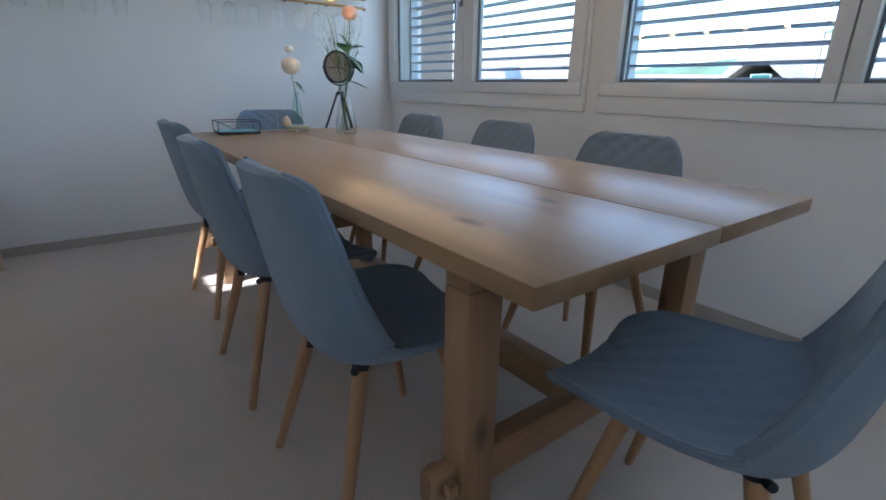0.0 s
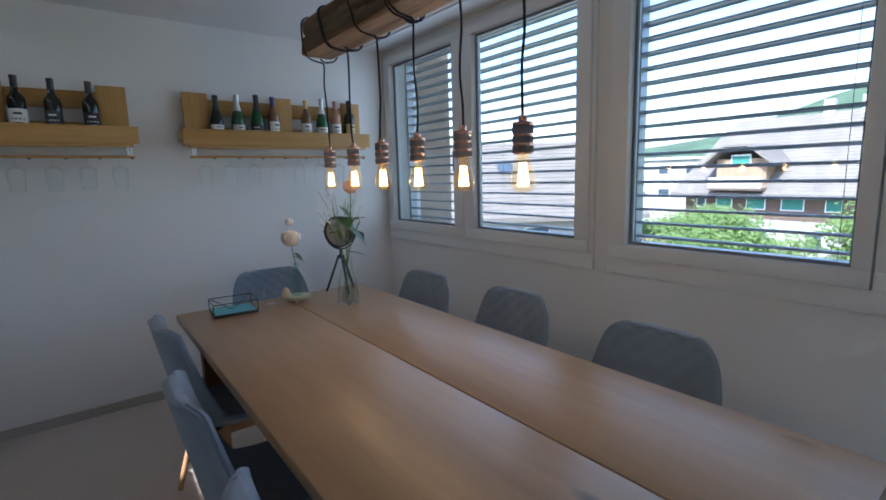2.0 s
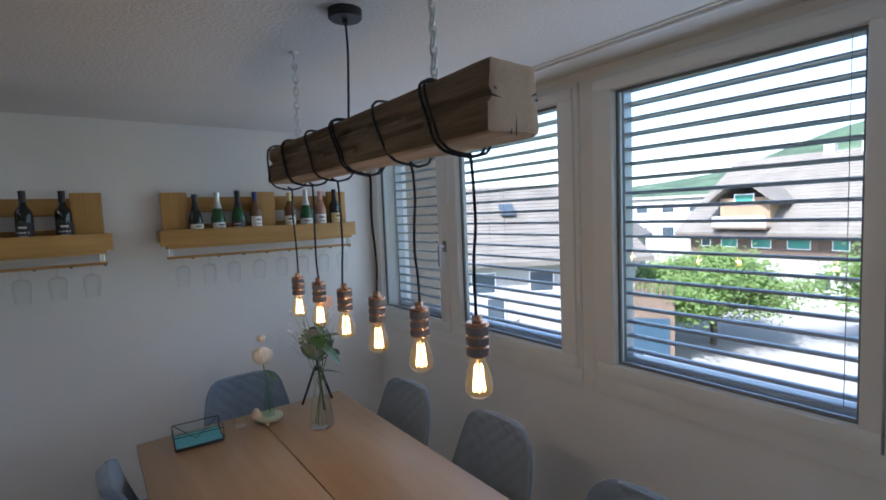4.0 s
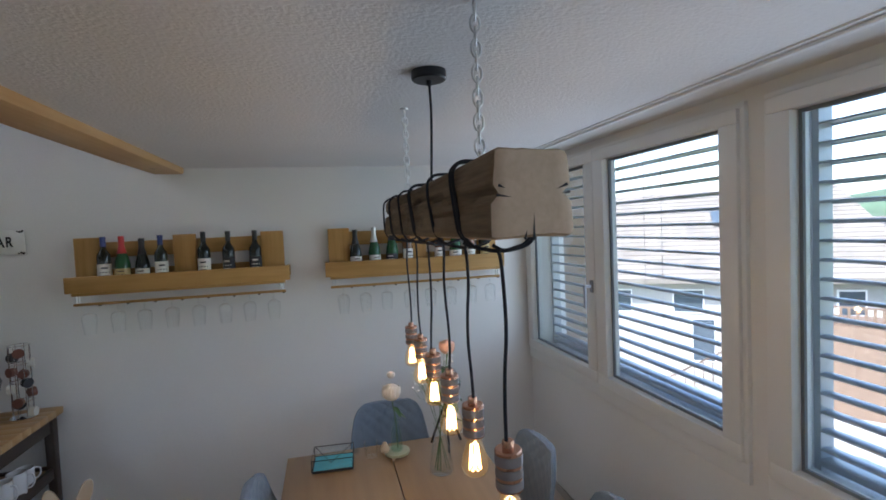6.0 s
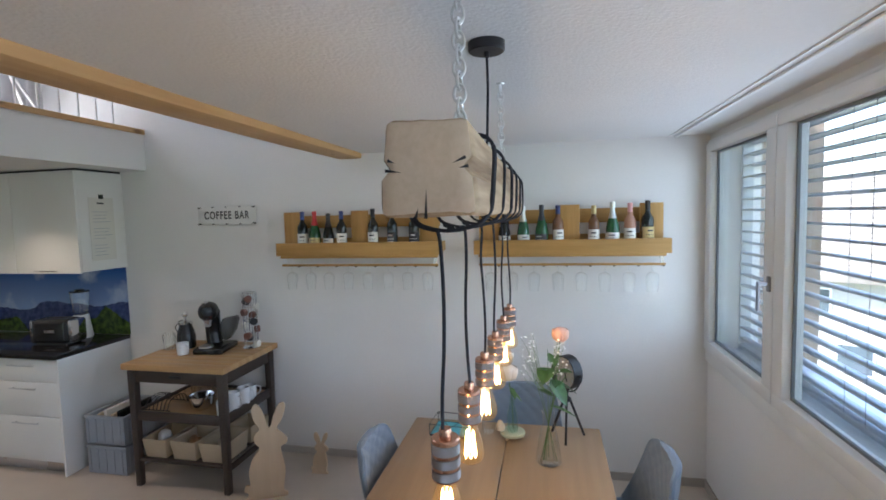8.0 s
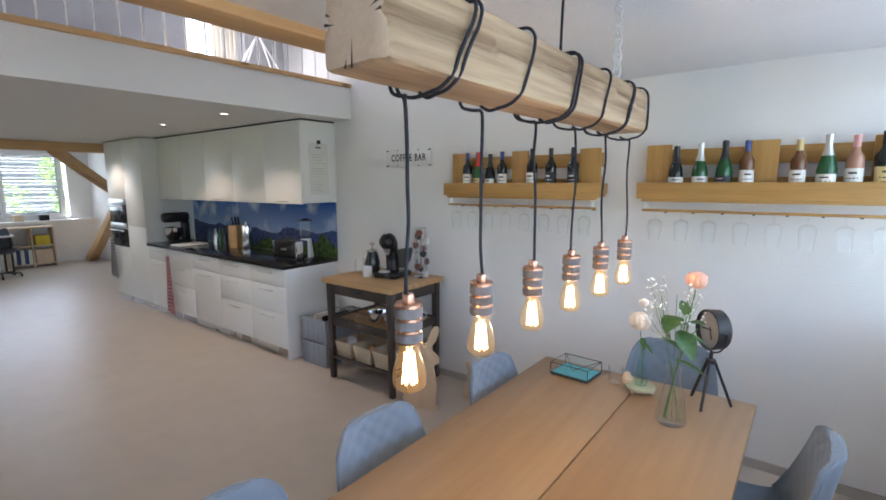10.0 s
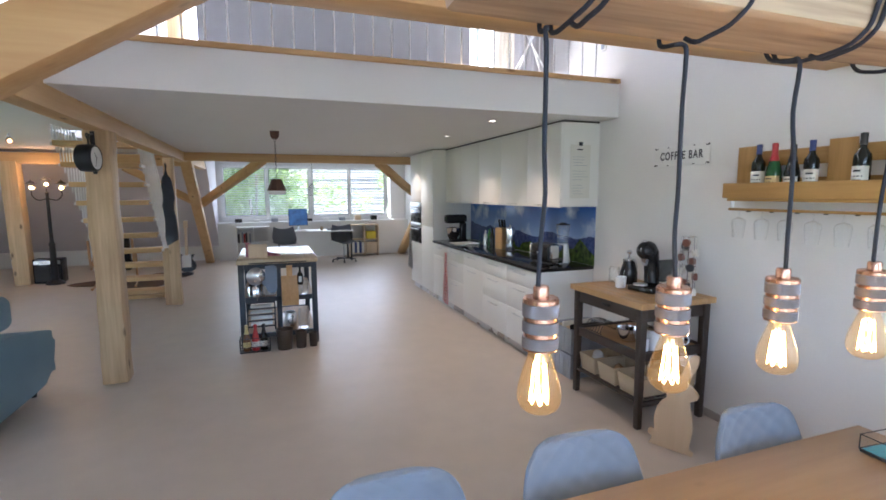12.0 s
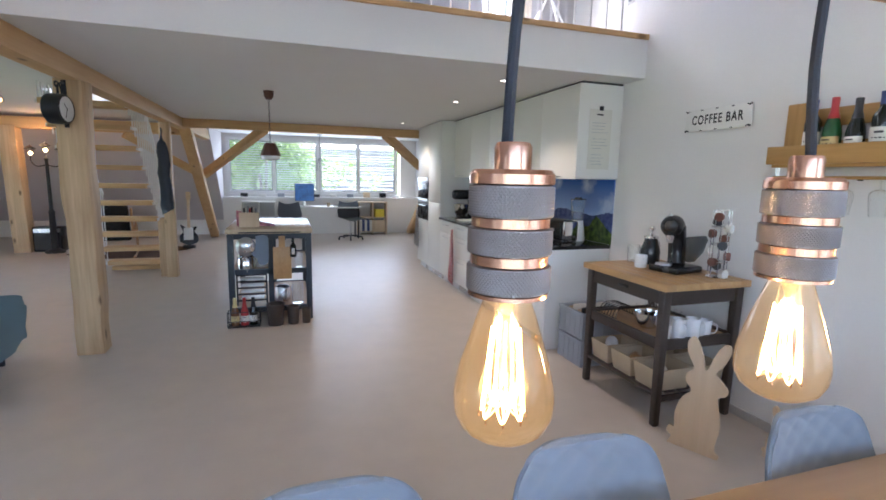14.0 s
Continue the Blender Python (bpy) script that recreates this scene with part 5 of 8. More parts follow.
def flower_vase():
    v = thing("flower_vase", pose(1.40, 2.58, TZ), "clear glass bottle vase with peach rose and white sprays", "vase")
    bm = bmesh.new()
    prof = [(0, 0.001), (0.050, 0.001), (0.055, 0.008), (0.052, 0.05), (0.043, 0.11), (0.030, 0.16), (0.024, 0.19), (0.0255, 0.215), (0.031, 0.235)]
    lathe(bm, prof, seg=32)
    part("glass", bm, M_VASE, v, smooth=60)
    bm = bmesh.new()
    lathe(bm, [(0, 0.010), (0.0505, 0.012), (0.0485, 0.055), (0.044, 0.088), (0, 0.088)], seg=28)
    part("water", bm, M_WATER, v)
    tops = [((0.055, 0.02, 0.56), 0.0028), ((-0.06, 0.0, 0.50), 0.0012), ((-0.09, 0.03, 0.46), 0.0012), ((0.0, -0.03, 0.52), 0.0012), ((0.03, 0.05, 0.50), 0.0012), ((0.075, -0.02, 0.40), 0.002)]
    for (tx, ty, tz), r in tops:
        bm = bmesh.new()
        tube(bm, smooth_path([(-tx * 0.4, -ty * 0.4, 0.014), (tx * 0.08, ty * 0.08, 0.20), (tx * 0.5, ty * 0.5, 0.33), (tx, ty, tz)], 5), r, 6)
        part("stem", bm, M_STEM, v)
    bloom(v, (0.055, 0.02, 0.575), 0.036, M_PEACH, 5)
    for k in range(80):
        a, rr = random.choice((0.4, 2.6, 2.9, 3.6, 5.4)) + random.uniform(-0.25, 0.25), random.uniform(0.04, 0.115)
        c = Vector((rr * math.cos(a) - 0.01, rr * math.sin(a), 0.45 + random.uniform(-0.05, 0.12)))
        bm = bmesh.new()
        bmesh.ops.create_icosphere(bm, subdivisions=1, radius=random.uniform(0.003, 0.0062), matrix=Matrix.Translation(c))
        part("spray_floret", bm, M_CERAMIC, v)
        if k % 2 == 0:
            bm = bmesh.new()
            tube(bm, [(c.x * 0.3, c.y * 0.3, 0.33), (c.x * 0.75, c.y * 0.75, c.z - 0.05), c], 0.0007, 4)
            part("spray_twig", bm, M_STEM, v)
    for b, t, w in (((0.02, 0, 0.40), (0.105, -0.03, 0.44), 0.036), ((0.02, 0.0, 0.40), (-0.05, -0.03, 0.45), 0.026), ((0.03, 0.01, 0.36), (0.125, 0.05, 0.32), 0.040), ((0.01, -0.01, 0.38), (0.075, -0.07, 0.31), 0.042), ((0.03, 0.01, 0.43), (0.0, 0.05, 0.50), 0.022), ((0.0, 0, 0.26), (0.12, -0.02, 0.245), 0.016), ((0.0, 0, 0.43), (-0.02, -0.085, 0.40), 0.040), ((0.02, 0.0, 0.30), (-0.05, 0.02, 0.34), 0.022)):
        leaf(v, b, t, w)
    return v


flower_vase()


def bud_vase():
    v = thing("bud_vase", pose(1.225, 2.80, TZ + 0.032), "pale green glass bud vase with a cream rose", "vase")
    bm = bmesh.new()
    lathe(bm, [(0, 0), (0.026, 0), (0.028, 0.01), (0.026, 0.09), (0.020, 0.115), (0.014, 0.13), (0.014, 0.16), (0.018, 0.168)], seg=24)
    part("glass", bm, M_TINT, v, smooth=60)
    bm = bmesh.new()
    tube(bm, smooth_path([(0.004, 0, 0.01), (0, 0, 0.15), (-0.01, 0.0, 0.22), (-0.015, 0, 0.29)], 4), 0.0022, 6)
    part("stem", bm, M_STEM, v)
    bloom(v, (-0.015, 0, 0.295), 0.045, M_PETAL, 6)
    bloom(v, (-0.01, 0.02, 0.375), 0.02, M_PETAL, 3)
    leaf(v, (-0.005, 0, 0.2), (0.05, -0.02, 0.17), 0.014)
    leaf(v, (-0.005, 0, 0.22), (0.02, -0.05, 0.19), 0.014)


M_DISH = mat("pale_green_dish", (0.45, 0.46, 0.30), 0.4, var=0.15)
st = thing("vase_stand", pose(1.225, 2.80, TZ), "small pale green footed plate under the vase", "stand")
bm = bmesh.new()
lathe(bm, [(0, 0.016), (0.060, 0.016), (0.062, 0.020), (0.062, 0.030), (0.058, 0.0315), (0, 0.0315)], seg=32)
part("plate", bm, M_DISH, st)
for k in range(3):
    a = 2 * math.pi * k / 3
    bm = bmesh.new()
    rod(bm, (0.05 * math.cos(a), 0.05 * math.sin(a), 0), (0.045 * math.cos(a), 0.045 * math.sin(a), 0.0165), 0.008, 0.01)
    part("foot", bm, M_PLY, st)
bud_vase()
bm = bmesh.new()
lathe(bm, [(0, 0.0), (0.02, 0), (0.024, 0.015), (0.018, 0.03), (0.01, 0.045), (0, 0.05)], seg=20)
one("candle_holder", bm, M_PLY, "small turned wooden candle holder", "candle holder", at=pose(1.165, 2.80, TZ + 0.032))


def table_clock():
    c = thing("tripod_clock", pose(1.49, 2.83, TZ) @ Matrix.Diagonal((0.9, 0.9, 0.96, 1)), "black tripod table clock with a pale dial", "clock")
    d = Vector((-0.74, -0.67, 0)).normalized()
    hub = Vector((0, 0, 0.345))
    m = d.to_track_quat('Z', 'Y').to_matrix().to_4x4()
    bm = bmesh.new()
    lathe(bm, [(0, -0.040), (0.076, -0.040), (0.085, -0.032), (0.088, 0.03), (0.085, 0.032), (0.08, 0.028), (0.08, 0.010), (0, 0.010)], seg=36, axis=Matrix.Translation(hub) @ m)
    case = part("case", bm, M_BLACK, c)
    bm = bmesh.new()
    lathe(bm, [(0, 0.0125), (0.079, 0.0125)], seg=36, axis=Matrix.Translation(hub) @ m)
    part("dial", bm, mat("aged_dial", (0.38, 0.35, 0.31), 0.6, var=0.08), case, smooth=None)
    bm = bmesh.new()
    for k in range(12):
        a = 2 * math.pi * k / 12
        box(bm, -0.003, 0.003, 0.056, 0.072, 0.0135, 0.0145)
        bmesh.ops.rotate(bm, cent=(0, 0, 0), matrix=Matrix.Rotation(a, 3, 'Z'), verts=bm.verts[-8:])
    bmesh.ops.transform(bm, matrix=Matrix.Translation(hub) @ m, verts=bm.verts)
    tagged(part("hour_marks", bm, M_CRATE, case, smooth=None), kind="stuff")
    for w, l_, a in ((0.0035, 0.045, 200), (0.0025, 0.062, 95)):
        bm = bmesh.new()
        box(bm, -w, w, -0.012, l_, 0.0150, 0.0160)
        bmesh.ops.transform(bm, matrix=Matrix.Translation(hub) @ m @ Matrix.Rotation(radians(a), 4, 'Z'), verts=bm.verts)
        part("clock_hand", bm, M_INK, case, smooth=None)
    side = d.cross(Vector((0, 0, 1)))
    bm = bmesh.new()
    tube(bm, [hub + side * 0.098 * math.cos(t) + Vector((0, 0, 0.098 * math.sin(t))) for t in np.linspace(math.pi, 2 * math.pi, 17)], 0.004, 8)
    rod(bm, hub + Vector((0, 0, -0.10)), hub + Vector((0, 0, -0.135)), 0.008)
    for s in (-1, 1):
        rod(bm, hub + side * 0.08 * s, hub + side * 0.105 * s, 0.005)
    part("yoke", bm, M_BLACK, c)
    bm = bmesh.new()
    lathe(bm, [(0, 0.195), (0.02, 0.195), (0.022, 0.212), (0, 0.215)], seg=16)
    part("tripod_head", bm, M_BLACK, c)
    for k in range(3):
        a = 2 * math.pi * k / 3 + 0.4
        bm = bmesh.new()
        obox(bm, (0.016 * math.cos(a), 0.016 * math.sin(a), 0.205), (0.10 * math.cos(a), 0.10 * math.sin(a), 0.003), 0.012, 0.012, bevel=0.002)
        part("tripod_leg", bm, M_BLACK, c)


table_clock()

# ---- kitchen ----
M_GRANITE = mat("black_granite", (0.012, 0.012, 0.013), 0.12, var=0.4, scale=80, fine=400)
M_GAP = mat("dark_gap", (0.03, 0.03, 0.032), 0.8)
KX0, KX1, KY = -5.08, -2.08, 3.205


def splash_material():
    m = bpy.data.materials.new("printed_mountain_panel")
    m.use_nodes = True
    n, l = m.node_tree.nodes, m.node_tree.links
    b = n["Principled BSDF"]
    tc, sep = n.new("ShaderNodeTexCoord"), n.new("ShaderNodeSeparateXYZ")
    l.new(tc.outputs["Object"], sep.inputs[0])

    def ridge(scale, base, amp, seedv):
        no = n.new("ShaderNodeTexNoise")
        no.noise_dimensions = '1D'
        no.inputs["W"].default_value = seedv
        no.inputs["Scale"].default_value, no.inputs["Detail"].default_value = scale, 6
        ad = n.new("ShaderNodeMath")
        ad.operation = 'ADD'
        ad.inputs[1].default_value = seedv
        l.new(sep.outputs["X"], ad.inputs[0])
        l.new(ad.outputs[0], no.inputs["W"])
        ma = n.new("ShaderNodeMath")
        ma.operation = 'MULTIPLY_ADD'
        ma.inputs[1].default_value, ma.inputs[2].default_value = amp, base
        l.new(no.outputs[0], ma.inputs[0])
        lt = n.new("ShaderNodeMath")
        lt.operation = 'LESS_THAN'
        l.new(sep.outputs["Z"], lt.inputs[0])
        l.new(ma.outputs[0], lt.inputs[1])
        return lt.outputs[0]
    sk = n.new("ShaderNodeValToRGB")
    mr = n.new("ShaderNodeMapRange")
    mr.inputs["From Min"].default_value, mr.inputs["From Max"].default_value = 0.15, 0.57
    l.new(sep.outputs["Z"], mr.inputs["Value"])
    l.new(mr.outputs[0], sk.inputs[0])
    sk.color_ramp.elements[0].color, sk.color_ramp.elements[1].color = (0.36, 0.48, 0.74, 1), (0.02, 0.11, 0.42, 1)
    cl = n.new("ShaderNodeTexNoise")
    cl.inputs["Scale"].default_value, cl.inputs["Detail"].default_value = 3.5, 6
    l.new(tc.outputs["Object"], cl.inputs["Vector"])
    cr_ = n.new("ShaderNodeValToRGB")
    cr_.color_ramp.elements[0].position, cr_.color_ramp.elements[1].position = 0.52, 0.75
    l.new(cl.outputs[0], cr_.inputs[0])
    out = None

    def mixin(prev, fac, colour):
        x = n.new("ShaderNodeMix")
        x.data_type = 'RGBA'
        l.new(fac, x.inputs[0])
        l.new(prev, x.inputs[6])
        if isinstance(colour, tuple):
            x.inputs[7].default_value = (*colour, 1)
        else:
            l.new(colour, x.inputs[7])
        return x.outputs[2]
    gr = n.new("ShaderNodeTexNoise")
    gr.inputs["Scale"].default_value, gr.inputs["Detail"].default_value = 22, 6
    l.new(tc.outputs["Object"], gr.inputs["Vector"])
    g1, g2 = n.new("ShaderNodeValToRGB"), n.new("ShaderNodeValToRGB")
    for g, a, c in ((g1, (0.04, 0.06, 0.18), (0.11, 0.14, 0.30)), (g2, (0.02, 0.04, 0.015), (0.13, 0.20, 0.04))):
        g.color_ramp.elements[0].position, g.color_ramp.elements[1].position = 0.35, 0.68
        g.color_ramp.elements[0].color, g.color_ramp.elements[1].color = (*a, 1), (*c, 1)
        l.new(gr.outputs[0], g.inputs[0])
    out = mixin(sk.outputs[0], cr_.outputs[0], (0.62, 0.70, 0.80))
    out = mixin(out, ridge(1.7, 0.10, 0.28, 3.0), g1.outputs[0])
    out = mixin(out, ridge(0.85, -0.52, 1.05, 11.3), g2.outputs[0])
    l.new(out, b.inputs["Base Color"])
    b.inputs["Roughness"].default_value = 0.15
    return m


def bar_handle(parent, xa, xb, y, z):
    bm = bmesh.new()
    rod(bm, (xa, y - 0.022, z), (xb, y - 0.022, z), 0.0045, seg=10)
    for x in (xa + 0.02, xb - 0.02):
        rod(bm, (x, y, z), (x, y - 0.022, z), 0.004, seg=8)
    part("handle", bm, M_STEEL, parent, "slim steel bar handle")


for k in range(5):
    xa, xb = KX1 - 0.6 * (k + 1), KX1 - 0.6 * k
    u = thing("base_cabinet", (0, 0, 0), "white lacquered kitchen base cabinet", "cabinet", "kitchen base cabinets")
    part("body", B(xa + 0.001, xb - 0.001, KY + 0.021, N - 0.002, 0.10, 0.878), M_WHITE, u)
    rows_ = [(0.105, 0.44), (0.443, 0.70), (0.703, 0.872)] if k in (0, 1, 3) else [(0.105, 0.70), (0.703, 0.872)]
    for za, zb in rows_:
        d = part("drawer_front", B(xa + 0.002, xb - 0.002, KY, KY + 0.020, za, zb, bevel=0.0015), M_WHITE, u)
        bar_handle(d, xa + 0.18, xb - 0.18, KY, zb - 0.045)
    part("plinth", B(xa + 0.001, xb - 0.001, KY + 0.06, KY + 0.075, 0.0, 0.099), M_STEEL, u)
part("end_panel", B(KX1, KX1 + 0.018, KY, N - 0.002, 0.0, 0.878, bevel=0.001), M_WHITE, u)
one("worktop", B(KX0, KX1 + 0.025, KY - 0.015, N - 0.002, 0.879, 0.909, bevel=0.002), M_GRANITE, "polished black granite worktop on the base cabinets", "worktop")
sp = one("splashback", B(KX0 + 0.0, -2.05, 0, 0.008, 0, 0.57), splash_material(), "glass splashback printed with a mountain landscape", "splashback")
sp.location = (0, N - 0.0105, 0.911)
for k in range(5):
    xa, xb = -2.03 - 0.61 * (k + 1), -2.03 - 0.61 * k
    u = thing("wall_cabinet", (0, 0, 0), "white lacquered wall cabinet under the ceiling", "cabinet", "kitchen wall cabinets")
    part("body", B(xa + 0.001, xb - 0.001, 3.430, N - 0.002, 1.487, 2.255), M_WHITE, u)
    d = part("door", B(xa + 0.002, xb - 0.002, 3.410, 3.429, 1.480, 2.255, bevel=0.0015), M_WHITE, u)
    bar_handle(d, xa + 0.2, xb - 0.2, 3.41, 1.50)
structure("trim_cabinet_gap", B(-6.3, -2.04, 3.44, N - 0.002, 2.256, GAL0 - 0.0005), M_GAP, "dark shadow gap over the cabinets")
for k in range(2):
    xa, xb = KX0 - 0.61 * (k + 1) - 0.002, KX0 - 0.61 * k - 0.002
    u = thing("tall_cabinet", (0, 0, 0), "white lacquered tall kitchen cabinet" + (" with a built-in oven" if k else ""), "cabinet", "tall kitchen cabinets")
    part("body", B(xa + 0.001, xb - 0.001, KY + 0.021, N - 0.002, 0.10, 2.255), M_WHITE, u)
    part("plinth", B(xa + 0.001, xb - 0.001, KY + 0.06, KY + 0.075, 0.0, 0.099), M_STEEL, u)
    for za, zb in (((0.105, 0.80), (1.47, 2.255)) if k else ((0.105, 1.10), (1.103, 2.255))):
        part("door", B(xa + 0.002, xb - 0.002, KY, KY + 0.020, za, zb, bevel=0.0015), M_WHITE, u)
    if k:
        for za, zb in ((0.80, 1.13), (1.135, 1.465)):
            o = part("oven", B(xa + 0.004, xb - 0.004, KY - 0.004, KY + 0.020, za + 0.003, zb, bevel=0.002), M_GRANITE, u, "black glass oven front")
            part("oven_panel", B(xa + 0.004, xb - 0.004, KY - 0.009, KY - 0.0045, zb - 0.075, zb, bevel=0.001), M_STEEL, o)
            bm = bmesh.new()
            rod(bm, (xa + 0.06, KY - 0.035, zb - 0.10), (xb - 0.06, KY - 0.035, zb - 0.10), 0.008)
            part("oven_handle", bm, M_STEEL, o)

# papers clipped to the cabinet side
pp = thing("paper_list", pose(-2.026, 3.51, 1.565), "printed paper lists clipped on the cabinet side", "paper")
part("sheet", B(0, 0.002, 0.0, 0.215, 0.0, 0.49), M_LABEL, pp, smooth=None)
for k in range(14):
    if k in (4, 9):
        continue
    part("print_line", B(0.0022, 0.0028, 0.03, 0.03 + random.uniform(0.09, 0.16), 0.04 + 0.026 * k, 0.043 + 0.026 * k), M_CRATE, pp, smooth=None)
part("print_mark", B(0.0022, 0.0028, 0.07, 0.13, 0.44, 0.452), M_INK, pp, smooth=None)
part("clip", B(-0.001, 0.010, 0.09, 0.125, 0.48, 0.515, bevel=0.002), M_BLACK, pp)


def towel(x, y, z0, z1, w, c1, c2, lb):
    m = bpy.data.materials.new("checked_towel")
    m.use_nodes = True
    n, l = m.node_tree.nodes, m.node_tree.links
    tc, ck = n.new("ShaderNodeTexCoord"), n.new("ShaderNodeTexChecker")
    ck.inputs["Scale"].default_value = 45
    ck.inputs["Color1"].default_value, ck.inputs["Color2"].default_value = (*c1, 1), (*c2, 1)
    l.new(tc.outputs["Object"], ck.inputs["Vector"])
    l.new(ck.outputs[0], n["Principled BSDF"].inputs["Base Color"])
    n["Principled BSDF"].inputs["Roughness"].default_value = 0.9
    bm = bmesh.new()
    g = []
    for i in range(25):
        v = i / 24
        ww = w * (0.45 + 0.55 * v)
        g.append([bm.verts.new((ww * (u / 16 - 0.5), -0.012 - 0.014 * math.sin(u * 1.25 + v * 2) * (0.4 + v), (z1 - z0) * (1 - v) + 0.02 * math.sin(u * 0.7) * v)) for u in range(17)])
    for r0, r1 in zip(g, g[1:]):
        for k in range(16):
            bm.faces.new((r0[k], r0[k + 1], r1[k + 1], r1[k]))
    bmesh.ops.solidify(bm, geom=list(bm.faces), thickness=0.004)
    one("dish_towel", bm, m, lb, "towel", at=pose(x, y, z0), smooth=70)


towel(-4.42, KY - 0.03, 0.10, 0.80, 0.16, (0.55, 0.05, 0.08), (0.75, 0.70, 0.68), "red and white checked towel hanging on a handle")
towel(-6.12, KY - 0.05, 0.36, 0.99, 0.22, (0.10, 0.09, 0.10), (0.72, 0.70, 0.68), "dark and white checked towel hanging on the oven")

# on the worktop
WT = 0.910
mx = thing("stand_mixer", pose(-4.86, 3.50, WT, 0, 0, 90), "black stand mixer with a steel bowl", "mixer")
part("base", B(-0.10, 0.14, -0.10, 0.10, 0, 0.035, bevel=0.015), M_BPLASTIC, mx)
part("column", B(0.05, 0.14, -0.05, 0.05, 0.03, 0.27, bevel=0.02), M_BPLASTIC, mx)
bm = bmesh.new()
box(bm, -0.19, 0.15, -0.06, 0.06, 0.265, 0.395, bevel=0.045, seg=4)
part("motor_head", bm, M_BPLASTIC, mx)
bm = bmesh.new()
lathe(bm, [(0, 0.04), (0.06, 0.04), (0.09, 0.08), (0.105, 0.19), (0.108, 0.20), (0.10, 0.19), (0.085, 0.085), (0, 0.05)], (-0.06, 0, 0), 32)
part("bowl", bm, M_CHROME, mx)
one("cutting_board", B(-0.13, 0.13, -0.18, 0.18, 0, 0.014, bevel=0.004), M_WHITE, "white cutting board on the worktop", "board", at=pose(-4.45, 3.45, WT))
to = thing("toaster", pose(-2.42, 3.52, WT, 0, 0, 8), "black and steel two-slot toaster", "toaster")
part("body", B(-0.15, 0.15, -0.085, 0.085, 0.015, 0.20, bevel=0.035, seg=4), M_BPLASTIC, to)
part("side_cap", B(-0.175, -0.145, -0.08, 0.08, 0.012, 0.195, bevel=0.02), M_CHROME, to)
part("side_cap", B(0.145, 0.175, -0.08, 0.08, 0.012, 0.195, bevel=0.02), M_CHROME, to)
part("slot", B(-0.11, 0.11, -0.05, -0.02, 0.19, 0.2015), M_GAP, to)
part("slot", B(-0.11, 0.11, 0.02, 0.05, 0.19, 0.2015), M_GAP, to)
part("base", B(-0.13, 0.13, -0.07, 0.07, 0.0, 0.016), M_BLACK, to)
part("name_plate", B(-0.04, 0.04, -0.0875, -0.0855, 0.10, 0.12), M_STEEL, to)
bl = thing("blender_jug", pose(-2.40, 3.70, WT), "blender with a clear jug and white base", "blender")
bm = bmesh.new()
lathe(bm, [(0, 0), (0.075, 0), (0.078, 0.02), (0.06, 0.15), (0.055, 0.19), (0, 0.19)], seg=24)
part("motor_base", bm, M_WHITE, bl)
bm = bmesh.new()
lathe(bm, [(0, 0.195), (0.05, 0.195), (0.07, 0.38), (0.067, 0.38), (0.048, 0.20), (0, 0.20)], seg=28)
part("jug", bm, M_CLEAR, bl)
bm = bmesh.new()
lathe(bm, [(0, 0.405), (0.03, 0.405), (0.035, 0.392), (0.07, 0.39), (0.07, 0.381), (0, 0.381)], seg=28)
part("lid", bm, M_BPLASTIC, bl)
bm = bmesh.new()
lathe(bm, [(0, 0), (0.055, 0), (0.058, 0.01), (0.055, 0.26), (0.05, 0.285), (0.02, 0.295), (0.015, 0.32), (0, 0.325)], seg=28)
one("steel_canister", bm, M_CHROME, "tall polished steel canister on the worktop", "canister", at=pose(-3.46, 3.66, WT))
kb = thing("knife_block", pose(-3.72, 3.68, WT, 0, 0, 20), "wooden block with utensils", "knife block")
part("block", B(-0.06, 0.06, -0.07, 0.07, 0, 0.27, bevel=0.006), M_BUTCHER, kb)
for k in range(5):
    bm = bmesh.new()
    obox(bm, (-0.04 + 0.02 * k, 0.03 * (k % 2), 0.265), (-0.045 + 0.022 * k, -0.02 + 0.03 * (k % 2), 0.37), 0.015, 0.02, bevel=0.004)
    part("knife_handle", bm, M_BPLASTIC, kb)
for k in range(7):
    x = -4.25 + 0.085 * k
    s = random.uniform(0.75, 1.05)
    bm = bmesh.new()
    r, h = 0.026 * s + 0.006, 0.26 * s
    lathe(bm, [(0, 0), (r, 0), (r, h * 0.62), (r * 0.5, h * 0.76), (r * 0.4, h * 0.95), (r * 0.5, h), (0, h)], seg=20)
    one("condiment_bottle", bm, (M_TINT, M_STEEL, M_GGLASS, M_CLEAR, M_DGLASS, M_CHROME, M_AGLASS)[k], ("pale green glass bottle", "steel shaker bottle", "green glass oil bottle", "clear glass bottle", "dark glass bottle", "steel flask", "amber glass bottle")[k] + " on the worktop", "bottle", at=pose(x, 3.66 + random.uniform(-0.06, 0.06), WT))

